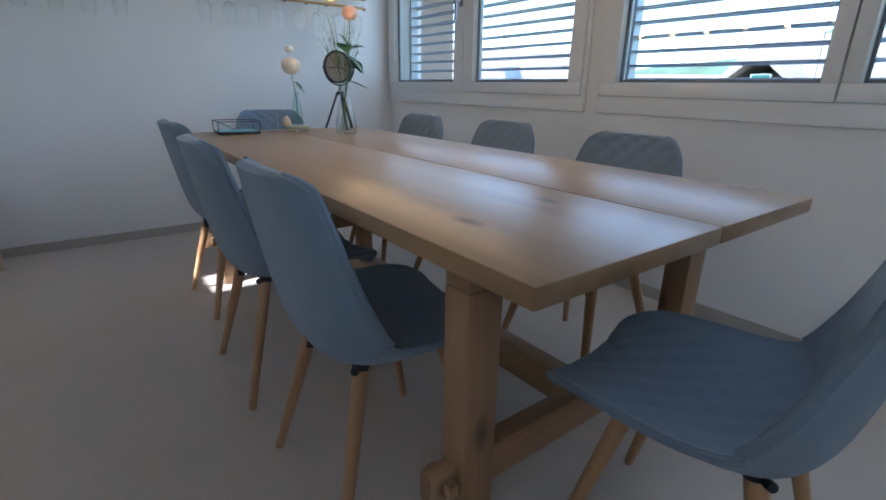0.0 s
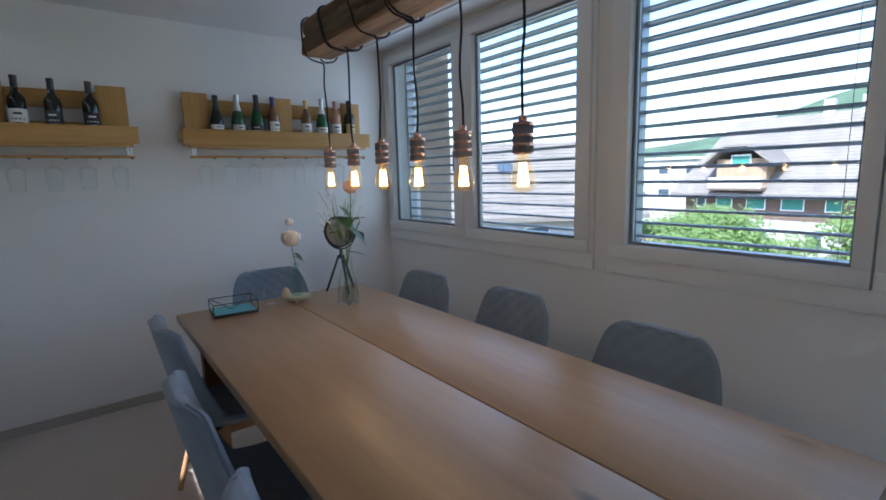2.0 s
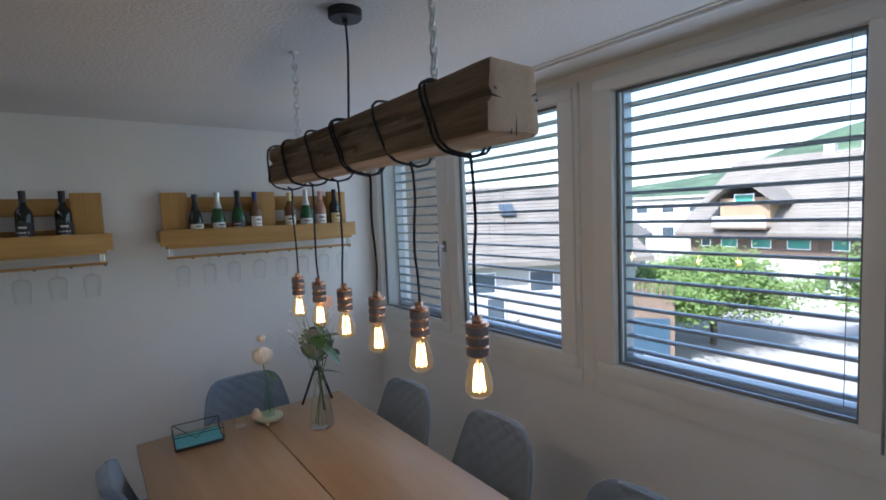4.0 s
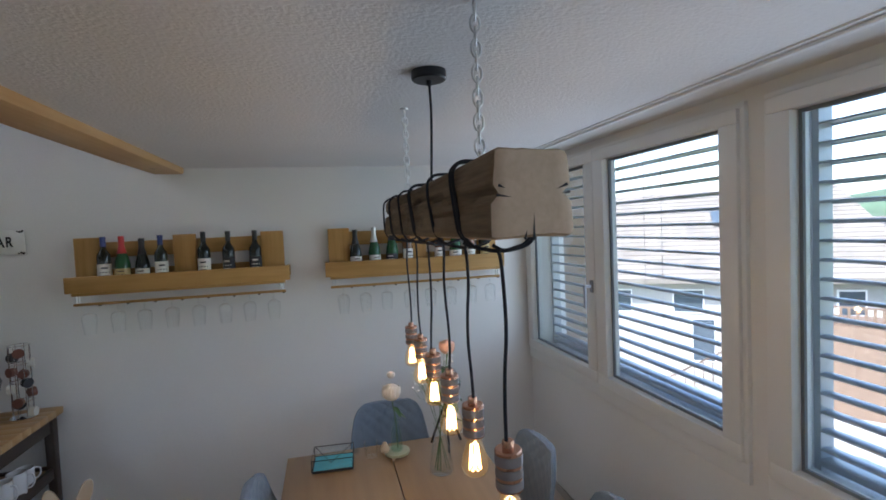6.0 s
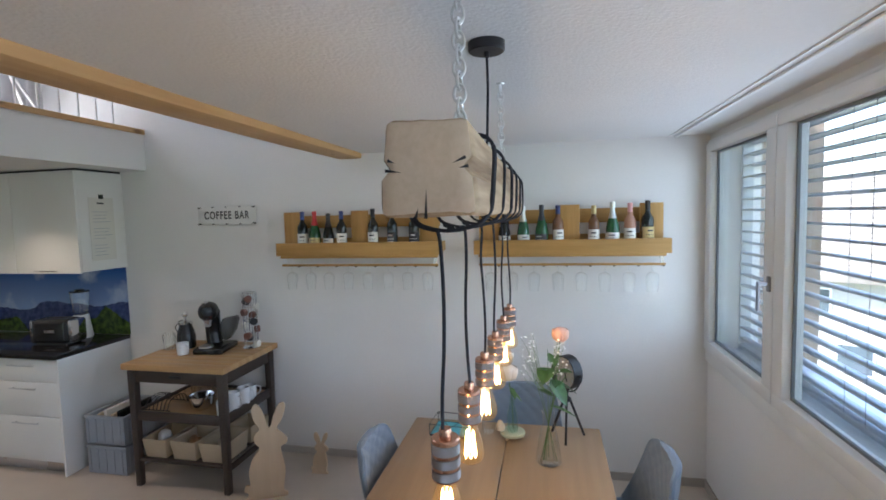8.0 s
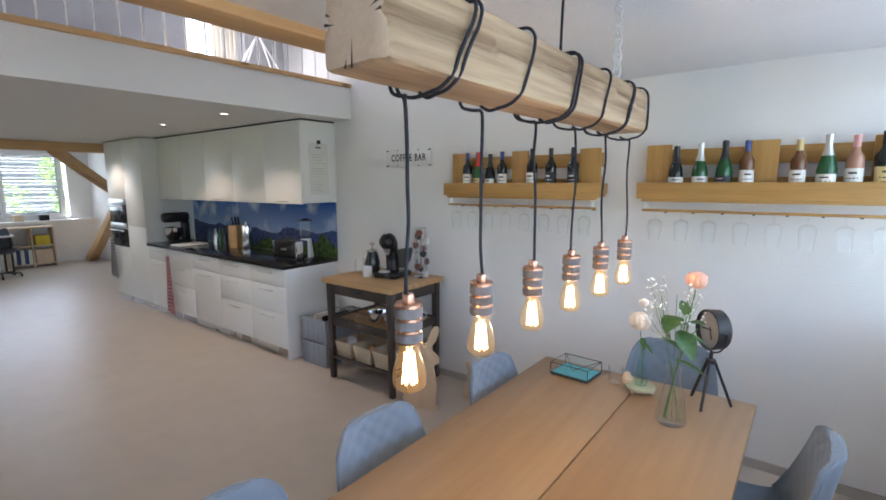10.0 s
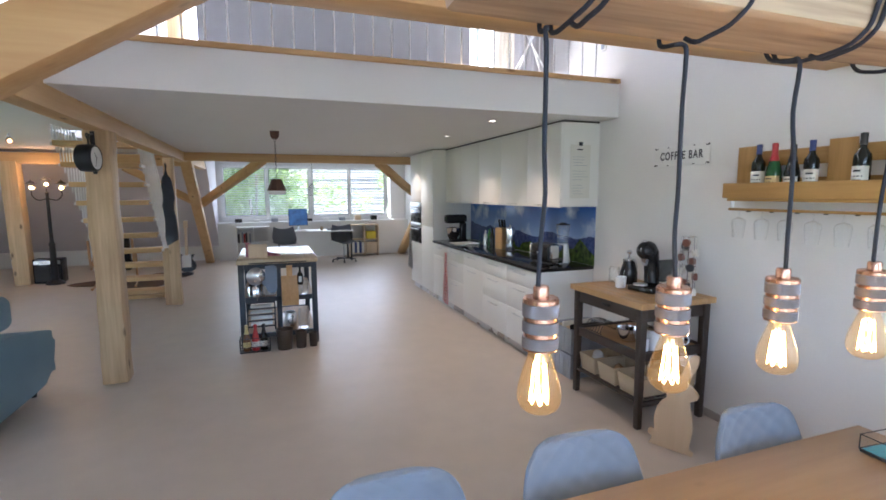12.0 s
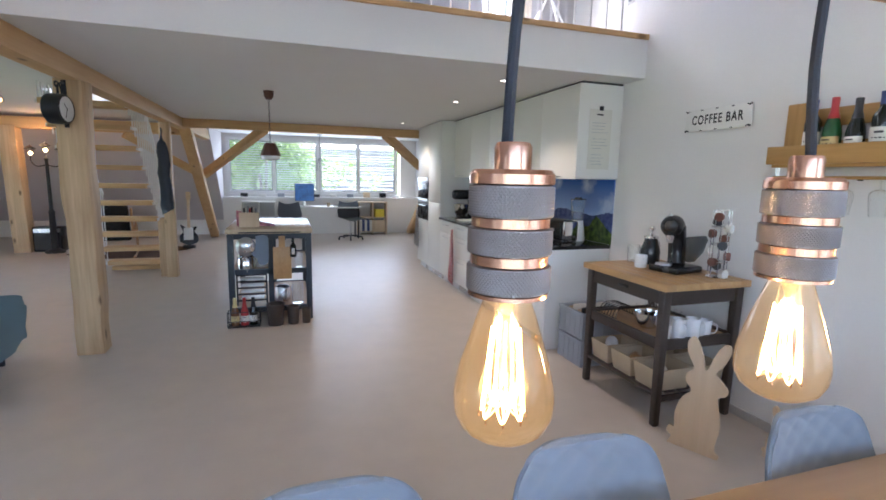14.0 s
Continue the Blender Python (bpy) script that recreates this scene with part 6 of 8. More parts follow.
# ---- gallery rail and what stands behind it ----
M_RAILWHITE = mat("white_metal", (0.72, 0.72, 0.71), 0.35, var=0.02)
rail = thing("gallery_railing", (0, 0, 0), "white metal railing along the gallery edge", "railing")
bm = bmesh.new()
rod(bm, (GX - 0.085, -0.1, 0), (GX - 0.085, -0.1, 0.93), 0.007, seg=10)
bar_mesh = mesh_of("baluster", bm, M_RAILWHITE, 40)
for k in range(29):
    ob = new("baluster", bar_mesh)
    ob.parent = rail
    ob.location = (0, -0.2 + 0.1405 * k, GAL1 + 0.03)
part("handrail", B(GX - 0.11, GX - 0.06, -0.32, N - 0.01, GAL1 + 0.955, GAL1 + 0.995, bevel=0.01), M_SPRUCE_Y, rail)
M_GREYCLOTH = mat("grey_wall_paint", (0.30, 0.30, 0.32), 0.9, var=0.05, fine=120)
structure("wall_gallery", B(-3.3, -3.2, 0.35, 3.0, GAL1, 4.0), M_GREYCLOTH, "grey painted gallery partition")
rk2 = thing("drying_rack", pose(-2.55, 3.35, GAL1), "folded white drying rack on the gallery", "drying rack")
for k, (a, b) in enumerate((((-0.1, -0.25, 0), (0.1, 0.25, 0.95)), ((0.1, -0.25, 0), (-0.1, 0.25, 0.95)), ((-0.1, 0.3, 0), (0.1, -0.2, 0.95)), ((0.1, 0.3, 0.0), (-0.1, -0.2, 0.95)))):
    bm = bmesh.new()
    rod(bm, a, b, 0.008, seg=8)
    part("tube", bm, M_RAILWHITE, rk2)
for k in range(6):
    bm = bmesh.new()
    rod(bm, (-0.1, -0.2 + 0.09 * k, 0.94), (0.1, -0.2 + 0.09 * k, 0.94), 0.003, seg=6)
    part("line_bar", bm, M_RAILWHITE, rk2)
gw = thing("window_6", (0, 0, 0), "white framed gable window", "window", kind="structure")
for a, b, c, d in ((-5.35, -4.15, 2.85, 2.92), (-5.35, -4.15, 4.33, 4.4), (-5.35, -5.28, 2.92, 4.33), (-4.22, -4.15, 2.92, 4.33), (-4.78, -4.71, 2.92, 4.33)):
    part("window_frame", B(a, b, N + 0.05, N + 0.12, c, d, bevel=0.004), M_FRAME, gw)
for a, b in ((-5.28, -4.78), (-4.71, -4.22)):
    part("pane", B(a, b, N + 0.08, N + 0.09, 2.92, 4.33), M_PANE, gw, smooth=None).visible_shadow = False


def hung_cloth(name, x0, x1, y, z0, z1, deep, waves, material, label, category):
    """Cloth hanging in folds along x."""
    bm = bmesh.new()
    nx, nz = 60, 10
    g = [[bm.verts.new((x0 + (x1 - x0) * i / nx, y + deep * (0.5 + 0.5 * j / nz) * math.sin(waves * 2 * math.pi * i / nx + 0.6 * noise.noise(Vector((i * 0.2, j * 0.3, 1)))), z1 + (z0 - z1) * j / nz)) for i in range(nx + 1)] for j in range(nz + 1)]
    for r0, r1 in zip(g, g[1:]):
        for i in range(nx):
            bm.faces.new((r0[i], r0[i + 1], r1[i + 1], r1[i]))
    bmesh.ops.solidify(bm, geom=list(bm.faces), thickness=0.003)
    return one(name, bm, material, label, category, smooth=70)


M_CURTAIN = mat("cream_curtain", (0.58, 0.53, 0.44), 0.9, var=0.05, fine=200)
M_LAUNDRY = mat("grey_laundry", (0.34, 0.33, 0.33), 0.95, var=0.12, scale=4, fine=200)
hung_cloth("curtain", -4.12, -3.55, N - 0.09, GAL1 + 0.02, 4.3, 0.035, 6, M_CURTAIN, "cream curtain beside the gable window", "curtain")
hung_cloth("laundry_sheet", -3.35, -2.52, 3.62, GAL1 + 0.12, GAL1 + 1.02, 0.05, 3, M_LAUNDRY, "grey bed sheet hung up to dry", "sheet")
timber("timber_post", (-4.35, 0.02, GAL1), (-4.35, 0.02, 4.88), 0.16, 0.16, M_SPRUCE_Z, "spruce roof post on the gallery", up=(0, 1, 0))
so2 = thing("wall_switch", pose(-2.02, N - 0.001, 2.98), "white light switch and socket on the gallery wall", "switch")
part("plate", B(-0.04, 0.04, -0.010, 0.0, -0.08, 0.08, bevel=0.004), M_WHITE, so2)
part("rocker", B(-0.024, 0.024, -0.015, -0.0102, 0.016, 0.064, bevel=0.002), M_FRAME, so2)
part("socket_well", B(-0.024, 0.024, -0.013, -0.0102, -0.064, -0.016, bevel=0.002), M_CRATE, so2)

# ---- kitchen island trolley ----
M_ISLE = mat("dark_blue_frame", (0.030, 0.040, 0.055), 0.45, var=0.15)
IX0, IX1, IY0, IY1, IT = -4.78, -3.49, 0.555, 1.345, 0.935


def island():
    c = thing("kitchen_island", (0, 0, 0), "dark framed kitchen island with an oak top", "kitchen island")
    part("top", B(IX0, IX1, IY0 - 0.01, IY1 + 0.01, IT - 0.045, IT, bevel=0.004), M_BEECHTOP, c)
    for x in (IX0 + 0.04, IX1 - 0.04):
        for y in (IY0 + 0.03, IY1 - 0.03):
            part("post", B(x - 0.028, x + 0.028, y - 0.028, y + 0.028, 0, IT - 0.046, bevel=0.003), M_ISLE, c)
    for x in (IX0 + 0.04, IX1 - 0.04):
        part("end_rail", B(x - 0.015, x + 0.015, IY0 + 0.06, IY1 - 0.06, IT - 0.10, IT - 0.047), M_ISLE, c)
        part("end_rail", B(x - 0.015, x + 0.015, IY0 + 0.06, IY1 - 0.06, 0.485, 0.535), M_ISLE, c)
        part("end_rail", B(x - 0.015, x + 0.015, IY0 + 0.06, IY1 - 0.06, 0.10, 0.15), M_ISLE, c)
        part("mullion", B(x - 0.015, x + 0.015, 0.925, 0.975, 0.151, IT - 0.101), M_ISLE, c)
    for z in (0.12, 0.50):
        part("shelf", B(IX0 + 0.057, IX1 - 0.057, IY0 + 0.03, IY1 - 0.03, z, z + 0.022), M_OAKX, c)
    for y in (IY0 + 0.03, IY1 - 0.03):
        part("side_rail", B(IX0 + 0.07, IX1 - 0.07, y - 0.012, y + 0.012, IT - 0.10, IT - 0.047), M_ISLE, c)
    bm = bmesh.new()
    xr = IX1 + 0.022
    tube(bm, [(IX1 - 0.01, IY0 + 0.11, IT - 0.03), (xr, IY0 + 0.11, IT - 0.03), (xr, IY1 - 0.11, IT - 0.03), (IX1 - 0.01, IY1 - 0.11, IT - 0.03)], 0.006, 8)
    part("hanging_rail", bm, M_BLACK, c)


island()
xr = IX1 + 0.024


def hook(parent, y, z):
    bm = bmesh.new()
    tube(bm, smooth_path([(0, y, z), (0.004, y, z + 0.02), (0, y, z + 0.035)], 3), 0.0022, 6)
    part("hook", bm, M_BLACK, parent)


si = thing("hanging_sieve", pose(xr, 0.73, 0.0), "steel sieve hanging on the island rail", "sieve")
bm = bmesh.new()
lathe(bm, [(0.09, 0.0), (0.093, 0.004), (0.085, 0.01), (0.07, 0.03), (0.04, 0.045), (0, 0.05)], seg=28, axis=pose(0, 0, 0.77, 0, 90, 0))
part("bowl", bm, M_STEEL, si)
hook(si, 0, 0.87)
bm = bmesh.new()
obox(bm, (0.01, 0, 0.685), (0.01, 0.005, 0.52), 0.014, 0.006, bevel=0.002)
part("handle", bm, M_STEEL, si)
mi = thing("oven_mitt", pose(xr + 0.004, 0.875, 0.0), "grey oven mitt hanging on the island rail", "oven mitt")
bm = bmesh.new()
prism(bm, [p.to_tuple()[:2] for p in smooth_path([Vector(q) for q in ((-0.055, 0.87, 0), (0.05, 0.87, 0), (0.06, 0.74, 0), (0.055, 0.62, 0), (0.02, 0.59, 0), (-0.03, 0.60, 0), (-0.055, 0.66, 0), (-0.085, 0.68, 0), (-0.09, 0.72, 0), (-0.06, 0.74, 0), (-0.055, 0.87, 0))], 3)[:-1]], -0.014, 0.014)
bmesh.ops.rotate(bm, cent=(0, 0, 0), matrix=Matrix.Rotation(radians(90), 3, 'Z'), verts=bm.verts)
part("glove", bm, M_FABRIC, mi)
hook(mi, 0, 0.868)
cb = thing("hanging_boards", pose(xr + 0.002, 1.06, 0.0), "wooden cutting boards hanging on the island rail", "cutting board")
part("board", B(-0.009, 0.009, -0.085, 0.085, 0.44, 0.76, bevel=0.004), M_BUTCHER, cb)
part("grip", B(-0.009, 0.009, -0.03, 0.03, 0.755, 0.87, bevel=0.004), M_BUTCHER, cb)
hook(cb, 0, 0.868)
gb = thing("hanging_bottle", pose(xr + 0.01, 1.165, 0.0), "small dark bottle hanging on the island rail", "bottle")
bm = bmesh.new()
lathe(bm, [(0, 0.66), (0.028, 0.66), (0.03, 0.67), (0.03, 0.77), (0.012, 0.80), (0.011, 0.85), (0, 0.85)], seg=20)
part("glass", bm, M_DGLASS, gb)
hook(gb, 0, 0.868)
part("label", B(0.0295, 0.031, -0.015, 0.015, 0.69, 0.75), M_LABEL, gb)
# on its shelves
for k, (x, y, z, r, h, mm, lb, ct) in enumerate((
        (-3.62, 1.22, 0.523, 0.04, 0.16, M_CLEAR, "clear storage jar on the island shelf", "jar"), (-3.64, 1.05, 0.523, 0.045, 0.19, M_PACK, "pale packet on the island shelf", "packet"),
        (-3.62, 0.72, 0.523, 0.09, 0.13, M_CHROME, "steel pot on the island shelf", "pot"), (-3.75, 0.85, 0.523, 0.07, 0.2, M_WHITE, "white tub on the island shelf", "tub"),
        (-3.62, 1.2, 0.143, 0.06, 0.22, M_CLEAR, "clear glass jug in the island", "jug"), (-3.8, 1.05, 0.143, 0.08, 0.15, M_STEEL, "steel saucepan in the island", "saucepan"))):
    bm = bmesh.new()
    lathe(bm, [(0, 0), (r * 0.9, 0), (r, 0.01), (r, h * 0.86), (r * 0.86, h), (r * 0.8, h), (r * 0.93, h * 0.85), (r * 0.93, 0.012), (0, 0.008)], seg=24)
    one(ct.replace(" ", "_"), bm, mm, lb, ct, at=pose(x, y, z))
pr = thing("plate_rack", pose(-3.64, 0.76, 0.143), "dark plate rack holding white plates", "plate rack")
for k in range(5):
    bm = bmesh.new()
    rod(bm, (0, -0.14, 0.05 + 0.065 * k), (0, 0.14, 0.05 + 0.065 * k), 0.008, seg=8)
    part("bar", bm, M_BLACK, pr)
    part("plate", B(-0.16, -0.02, -0.11, 0.11, 0.06 + 0.065 * k, 0.066 + 0.065 * k, bevel=0.002), M_CERAMIC, pr)
for y in (-0.14, 0.14):
    bm = bmesh.new()
    rod(bm, (0, y, 0), (0, y, 0.345), 0.008, seg=8)
    part("bar", bm, M_BLACK, pr)
# bottles and bins before it
ba = thing("bottle_tray", pose(-3.40, 0.695, 0.0), "dark low bottle rack on the floor", "rack")
part("rack", B(-0.055, 0.055, -0.145, 0.145, 0.0, 0.012), M_BLACK, ba)
for z in (0.06, 0.15):
    bm = bmesh.new()
    tube(bm, [(-0.055, -0.145, z), (0.055, -0.145, z), (0.055, 0.145, z), (-0.055, 0.145, z)], 0.004, 6, closed=True)
    part("rail", bm, M_BLACK, ba)
for x, y in ((-0.055, -0.145), (0.055, -0.145), (0.055, 0.145), (-0.055, 0.145)):
    bm = bmesh.new()
    rod(bm, (x, y, 0.01), (x, y, 0.15), 0.004, seg=6)
    part("upright", bm, M_BLACK, ba)
for k, (y, g, f, lm, lb) in enumerate(((0.615, M_AGLASS, M_GOLD, M_GOLD, "amber spirit bottle with a yellow label"), (0.70, M_RED, M_RED, M_LABEL, "red liqueur bottle on the floor rack"), (0.78, M_DGLASS, M_FOILK, M_LABEL, "dark spirit bottle with a white label"))):
    bottle(-3.40, y, 0.013, g, f, lm, lb, True, 0.9, 90)
for y, r, h in ((0.985, 0.085, 0.215), (1.15, 0.06, 0.18), (1.275, 0.045, 0.15)):
    bn = thing("round_bin", pose(-3.38, y, 0), "dark grey round bin on the floor", "bin", "round bins")
    bm = bmesh.new()
    lathe(bm, [(0, 0), (r * 0.82, 0), (r * 0.86, 0.01), (r, h), (r * 0.96, h), (r * 0.82, 0.015), (0, 0.012)], seg=28)
    part("body", bm, M_CARTDARK, bn)
    bm = bmesh.new()
    tube(bm, [(r * 1.01 * math.cos(t), r * 1.01 * math.sin(t), h - 0.004) for t in np.linspace(0, 2 * math.pi, 25)[:-1]], 0.005, 6, closed=True)
    part("rim", bm, M_CARTDARK, bn)
bk = thing("cookbook_stand", pose(-3.66, 0.80, IT, 0, 0, 0), "wooden cookbook stand with a red patterned cloth", "book stand")
part("back_board", B(-0.02, 0.0, -0.14, 0.05, 0.001, 0.15, bevel=0.004), M_PLY, bk)
bm = bmesh.new()
g = []
for i in range(9):
    g.append([bm.verts.new((-0.10 + 0.012 * math.sin(i * 1.3 + j), -0.17 + 0.045 * i, 0.165 - 0.02 * i + 0.012 * math.sin(j * 1.7 + i) if j == 0 else max(0.004, (0.165 - 0.02 * i) * (1 - j / 4)))) for j in range(5)])
for r0, r1 in zip(g, g[1:]):
    for k in range(4):
        bm.faces.new((r0[k], r0[k + 1], r1[k + 1], r1[k]))
bmesh.ops.solidify(bm, geom=list(bm.faces), thickness=0.006)
part("cloth", bm, mat("red_patterned_cloth", (0.50, 0.20, 0.24), 0.9, var=0.8, scale=12, fine=40), bk, "red and white patterned cloth")

# pendant over the island
M_RUST = mat("rust_brown_shade", (0.10, 0.045, 0.03), 0.5, var=0.2)
pl = thing("pendant_lamp", pose(-3.70, 0.975, GAL0), "brown metal pendant lamp over the island", "pendant lamp")
bm = bmesh.new()
lathe(bm, [(0, 0), (0.055, 0), (0.05, -0.05), (0.03, -0.08), (0, -0.08)], seg=6)
part("ceiling_cup", bm, M_RUST, pl)
bm = bmesh.new()
for k in range(12):
    zc = -0.09 - 0.0345 * k
    tube(bm, [((0.007 if k % 2 else 0.002) * math.cos(t), (0.002 if k % 2 else 0.007) * math.cos(t), zc + 0.022 * math.sin(t)) for t in np.linspace(0, 2 * math.pi, 11)[:-1]], 0.002, 5, closed=True)
part("chain", bm, M_BLACK, pl)
bm = bmesh.new()
lathe(bm, [(0.0, -0.50), (0.045, -0.50), (0.055, -0.51), (0.10, -0.625), (0.097, -0.625), (0.05, -0.515), (0, -0.508)], seg=8)
part("shade", bm, M_RUST, pl, smooth=20)
bm = bmesh.new()
lathe(bm, [(0.092, -0.625), (0.085, -0.655), (0.05, -0.668), (0, -0.67)], seg=24)
part("diffuser", bm, M_CERAMIC, pl)
for x, y in ((-2.30, 2.85), (-3.52, 2.86), (-5.85, 2.82)):
    sl = thing("ceiling_spot", pose(x, y, GAL0), "small round recessed ceiling spot, lit", "ceiling spot", "recessed spots")
    bm = bmesh.new()
    lathe(bm, [(0.028, -0.001), (0.042, -0.001), (0.042, -0.004), (0.03, -0.005), (0.028, -0.001)], seg=24)
    part("ring", bm, M_STEEL, sl)
    bm = bmesh.new()
    lathe(bm, [(0, -0.002), (0.027, -0.002)], seg=20)
    part("lens", bm, mat("spot_glow", (0.9, 0.85, 0.75), 0.5, emit=(1.0, 0.86, 0.68), power=1.2), sl, smooth=None)
    lamp_at("spot_light", (x, y, GAL0 - 0.02), 3.6, (1.0, 0.80, 0.58), 0.03, 110)

# ---- stairs ----
M_TREAD = wood("spruce_tread", (0.50, 0.30, 0.13), (0.64, 0.43, 0.21), "y", 9, 0.5)
stair = thing("open_stairs", (0, 0, 0), "open spruce stairs up to the gallery", "stairs")
for k in range(10):
    z, xc = 0.165 + 0.229 * k, -6.66 + 0.185 * k
    part("tread", B(xc - 0.13, xc + 0.13, -1.38, -0.60, z - 0.06, z, bevel=0.006), M_TREAD, stair)
part("foot_sill", B(-6.86, -6.70, -1.38, -0.60, 0.0, 0.06, bevel=0.004), M_TREAD, stair)
for side, y in ((0, -1.40), (1, -0.58)):
    for k in range(19):
        x = -6.62 + 0.0925 * k
        zb = 0.105 + (x + 6.66) * 1.238
        bm = bmesh.new()
        rod(bm, (x, y, zb), (x, y, min(zb + 0.98, 2.41)), 0.008, seg=8)
        part("baluster", bm, M_RAILWHITE, stair)
    for k in range(10):
        x, z = -6.66 + 0.185 * k, 0.135 + 0.229 * k
        part("tread_bracket", B(x - 0.09, x + 0.09, y - 0.012, y + 0.012, z - 0.02, z + 0.012), M_RAILWHITE, stair)
for y in (-1.40, -0.58):
    bm = bmesh.new()
    obox(bm, (-6.62, y, 1.13), (-5.60, y, 2.39), 0.03, 0.03)
    part("hand_rail", bm, M_RAILWHITE, stair)
nw = thing("stair_newel", (0, 0, 0), "stout spruce newel beside the stairs", "newel post")
part("newel", B(-6.22, -6.06, -0.60, -0.50, 0, 0.83, bevel=0.01), M_SPRUCE_Z, nw)
M_JACKET = mat("dark_blue_leather", (0.016, 0.022, 0.035), 0.4, var=0.3, scale=8, bump=0.4, bscale=20)
bm = bmesh.new()
lathe(bm, [(0.006, 1.12), (0.010, 1.02), (0.025, 0.96), (0.05, 0.92), (0.065, 0.80), (0.07, 0.62), (0.068, 0.45), (0.078, 0.22), (0.085, 0.03), (0.08, 0.0), (0, 0.02)], seg=28)
bmesh.ops.subdivide_edges(bm, edges=bm.edges[:], cuts=1, use_grid_fill=True)
for v in bm.verts:
    low = max(0.0, 1 - v.co.z)
    v.co.x *= 0.5
    v.co += Vector((0.03 * noise.noise(v.co * 11), 0.022 * noise.noise(v.co * 7 + Vector((3, 0, 0))) + 0.03 * low, 0.05 * low * v.co.y / 0.1))
one("hanging_jacket", bm, M_JACKET, "dark leather jacket hanging on the post", "jacket", at=pose(-5.93, -0.46, 0.93), smooth=60)

# ---- slanted frame by the dormer ----
timber("slanted_post", (-10.85, -0.50, 0.0), (-7.0, -0.36, 2.24), 0.17, 0.17, M_SPRUCE_X, "slanted spruce roof strut standing on the floor")
timber("slanted_post", (-10.9, 4.22, 0.0), (-7.0, 4.05, 2.24), 0.17, 0.17, M_SPRUCE_X, "slanted spruce roof strut by the window")
timber("knee_brace", (-8.75, -0.38, 1.42), (-6.86, 0.82, 2.18), 0.12, 0.13, M_SPRUCE_Y, "sloping spruce knee brace under the beam")
timber("knee_brace", (-8.2, 4.05, 1.42), (-6.86, 2.75, 2.18), 0.12, 0.13, M_SPRUCE_Y, "sloping spruce knee brace under the beam")
timber("knee_brace", (-8.9, -0.40, 1.40), (-8.2, -1.5, 2.1), 0.12, 0.13, M_SPRUCE_Y, "sloping spruce knee brace by the stairs")
timber("timber_post", (-8.85, -3.33, 0), (-8.85, -3.38, 2.2), 0.25, 0.25, M_SPRUCE_Z, "stout spruce post in the living room", up=(0, 1, 0))
timber("wall_beam", (-8.85, -5.1, 2.26), (-8.85, -0.5, 2.26), 0.2, 0.2, M_SPRUCE_Y, "spruce beam over the living room")
M_LILAC = mat("pale_lilac_plaster", (0.60, 0.57, 0.60), 0.9, var=0.03)
bm = bmesh.new()
v = [bm.verts.new(p) for p in ((-11.24, FLOOR_S, 0.35), (-11.24, -0.32, 0.35), (-9.15, -0.32, 2.419), (-9.15, FLOOR_S, 2.419), (-11.24, FLOOR_S, 2.419), (-11.24, -0.32, 2.419))]
for f in ((0, 1, 2, 3), (1, 5, 2), (0, 3, 4), (3, 2, 5, 4), (0, 4, 5, 1)):
    bm.faces.new([v[k] for k in f])
structure("wall_slope", bm, M_LILAC, "sloping pale lilac attic wall")
structure("trim_sill", B(FAR, FAR + 0.32, -0.32, 4.44, 0.88, 0.92, bevel=0.004), M_FRAME, "white window board")
structure("wall_parapet", B(FAR, FAR + 0.28, -0.32, 4.44, 0.0, 0.879), M_WALL, "white parapet under the window")

# ---- office corner ----
dk = thing("desk", (0, 0, 0), "pale desk with thin black legs", "desk")
part("desktop", B(-10.55, -9.85, 1.0, 2.78, 0.715, 0.74, bevel=0.003), M_WHITE, dk)
for x in (-10.5, -9.9):
    for y in (1.06, 2.72):
        part("leg", B(x - 0.015, x + 0.015, y - 0.015, y + 0.015, 0, 0.714), M_BLACK, dk)
mo = thing("monitor", pose(-10.25, 1.52, 0.74, 0, 0, 90), "flat monitor with a blue screen picture", "monitor")
part("screen_case", B(-0.22, 0.22, -0.02, 0.02, 0.12, 0.52, bevel=0.006), M_BPLASTIC, mo)
part("screen", B(-0.21, 0.21, -0.0245, -0.0208, 0.13, 0.51), mat("screen_picture", (0.05, 0.15, 0.36), 0.3, var=0.8, scale=6, emit=(0.05, 0.14, 0.36), power=0.03), mo, smooth=None)
part("stand", B(-0.03, 0.03, 0.02, 0.04, 0.0, 0.30), M_STEEL, mo)
part("foot", B(-0.12, 0.12, -0.08, 0.10, 0.0, 0.012, bevel=0.003), M_STEEL, mo)
one("keyboard", B(-0.07, 0.07, -0.22, 0.22, 0, 0.018, bevel=0.004), M_WHITE, "pale keyboard on the desk", "keyboard", at=pose(-10.02, 1.5, 0.741))
one("laptop", B(-0.12, 0.12, -0.17, 0.17, 0, 0.02, bevel=0.004), M_BPLASTIC, "closed dark laptop on the desk", "laptop", at=pose(-10.2, 2.35, 0.741))
mug(-10.1, 2.05, 0.741, 0.04, 0.09, 30, M_BASKET, "brown mug on the desk")
M_GREYSHELL = mat("grey_shell", (0.16, 0.17, 0.19), 0.6, var=0.06)


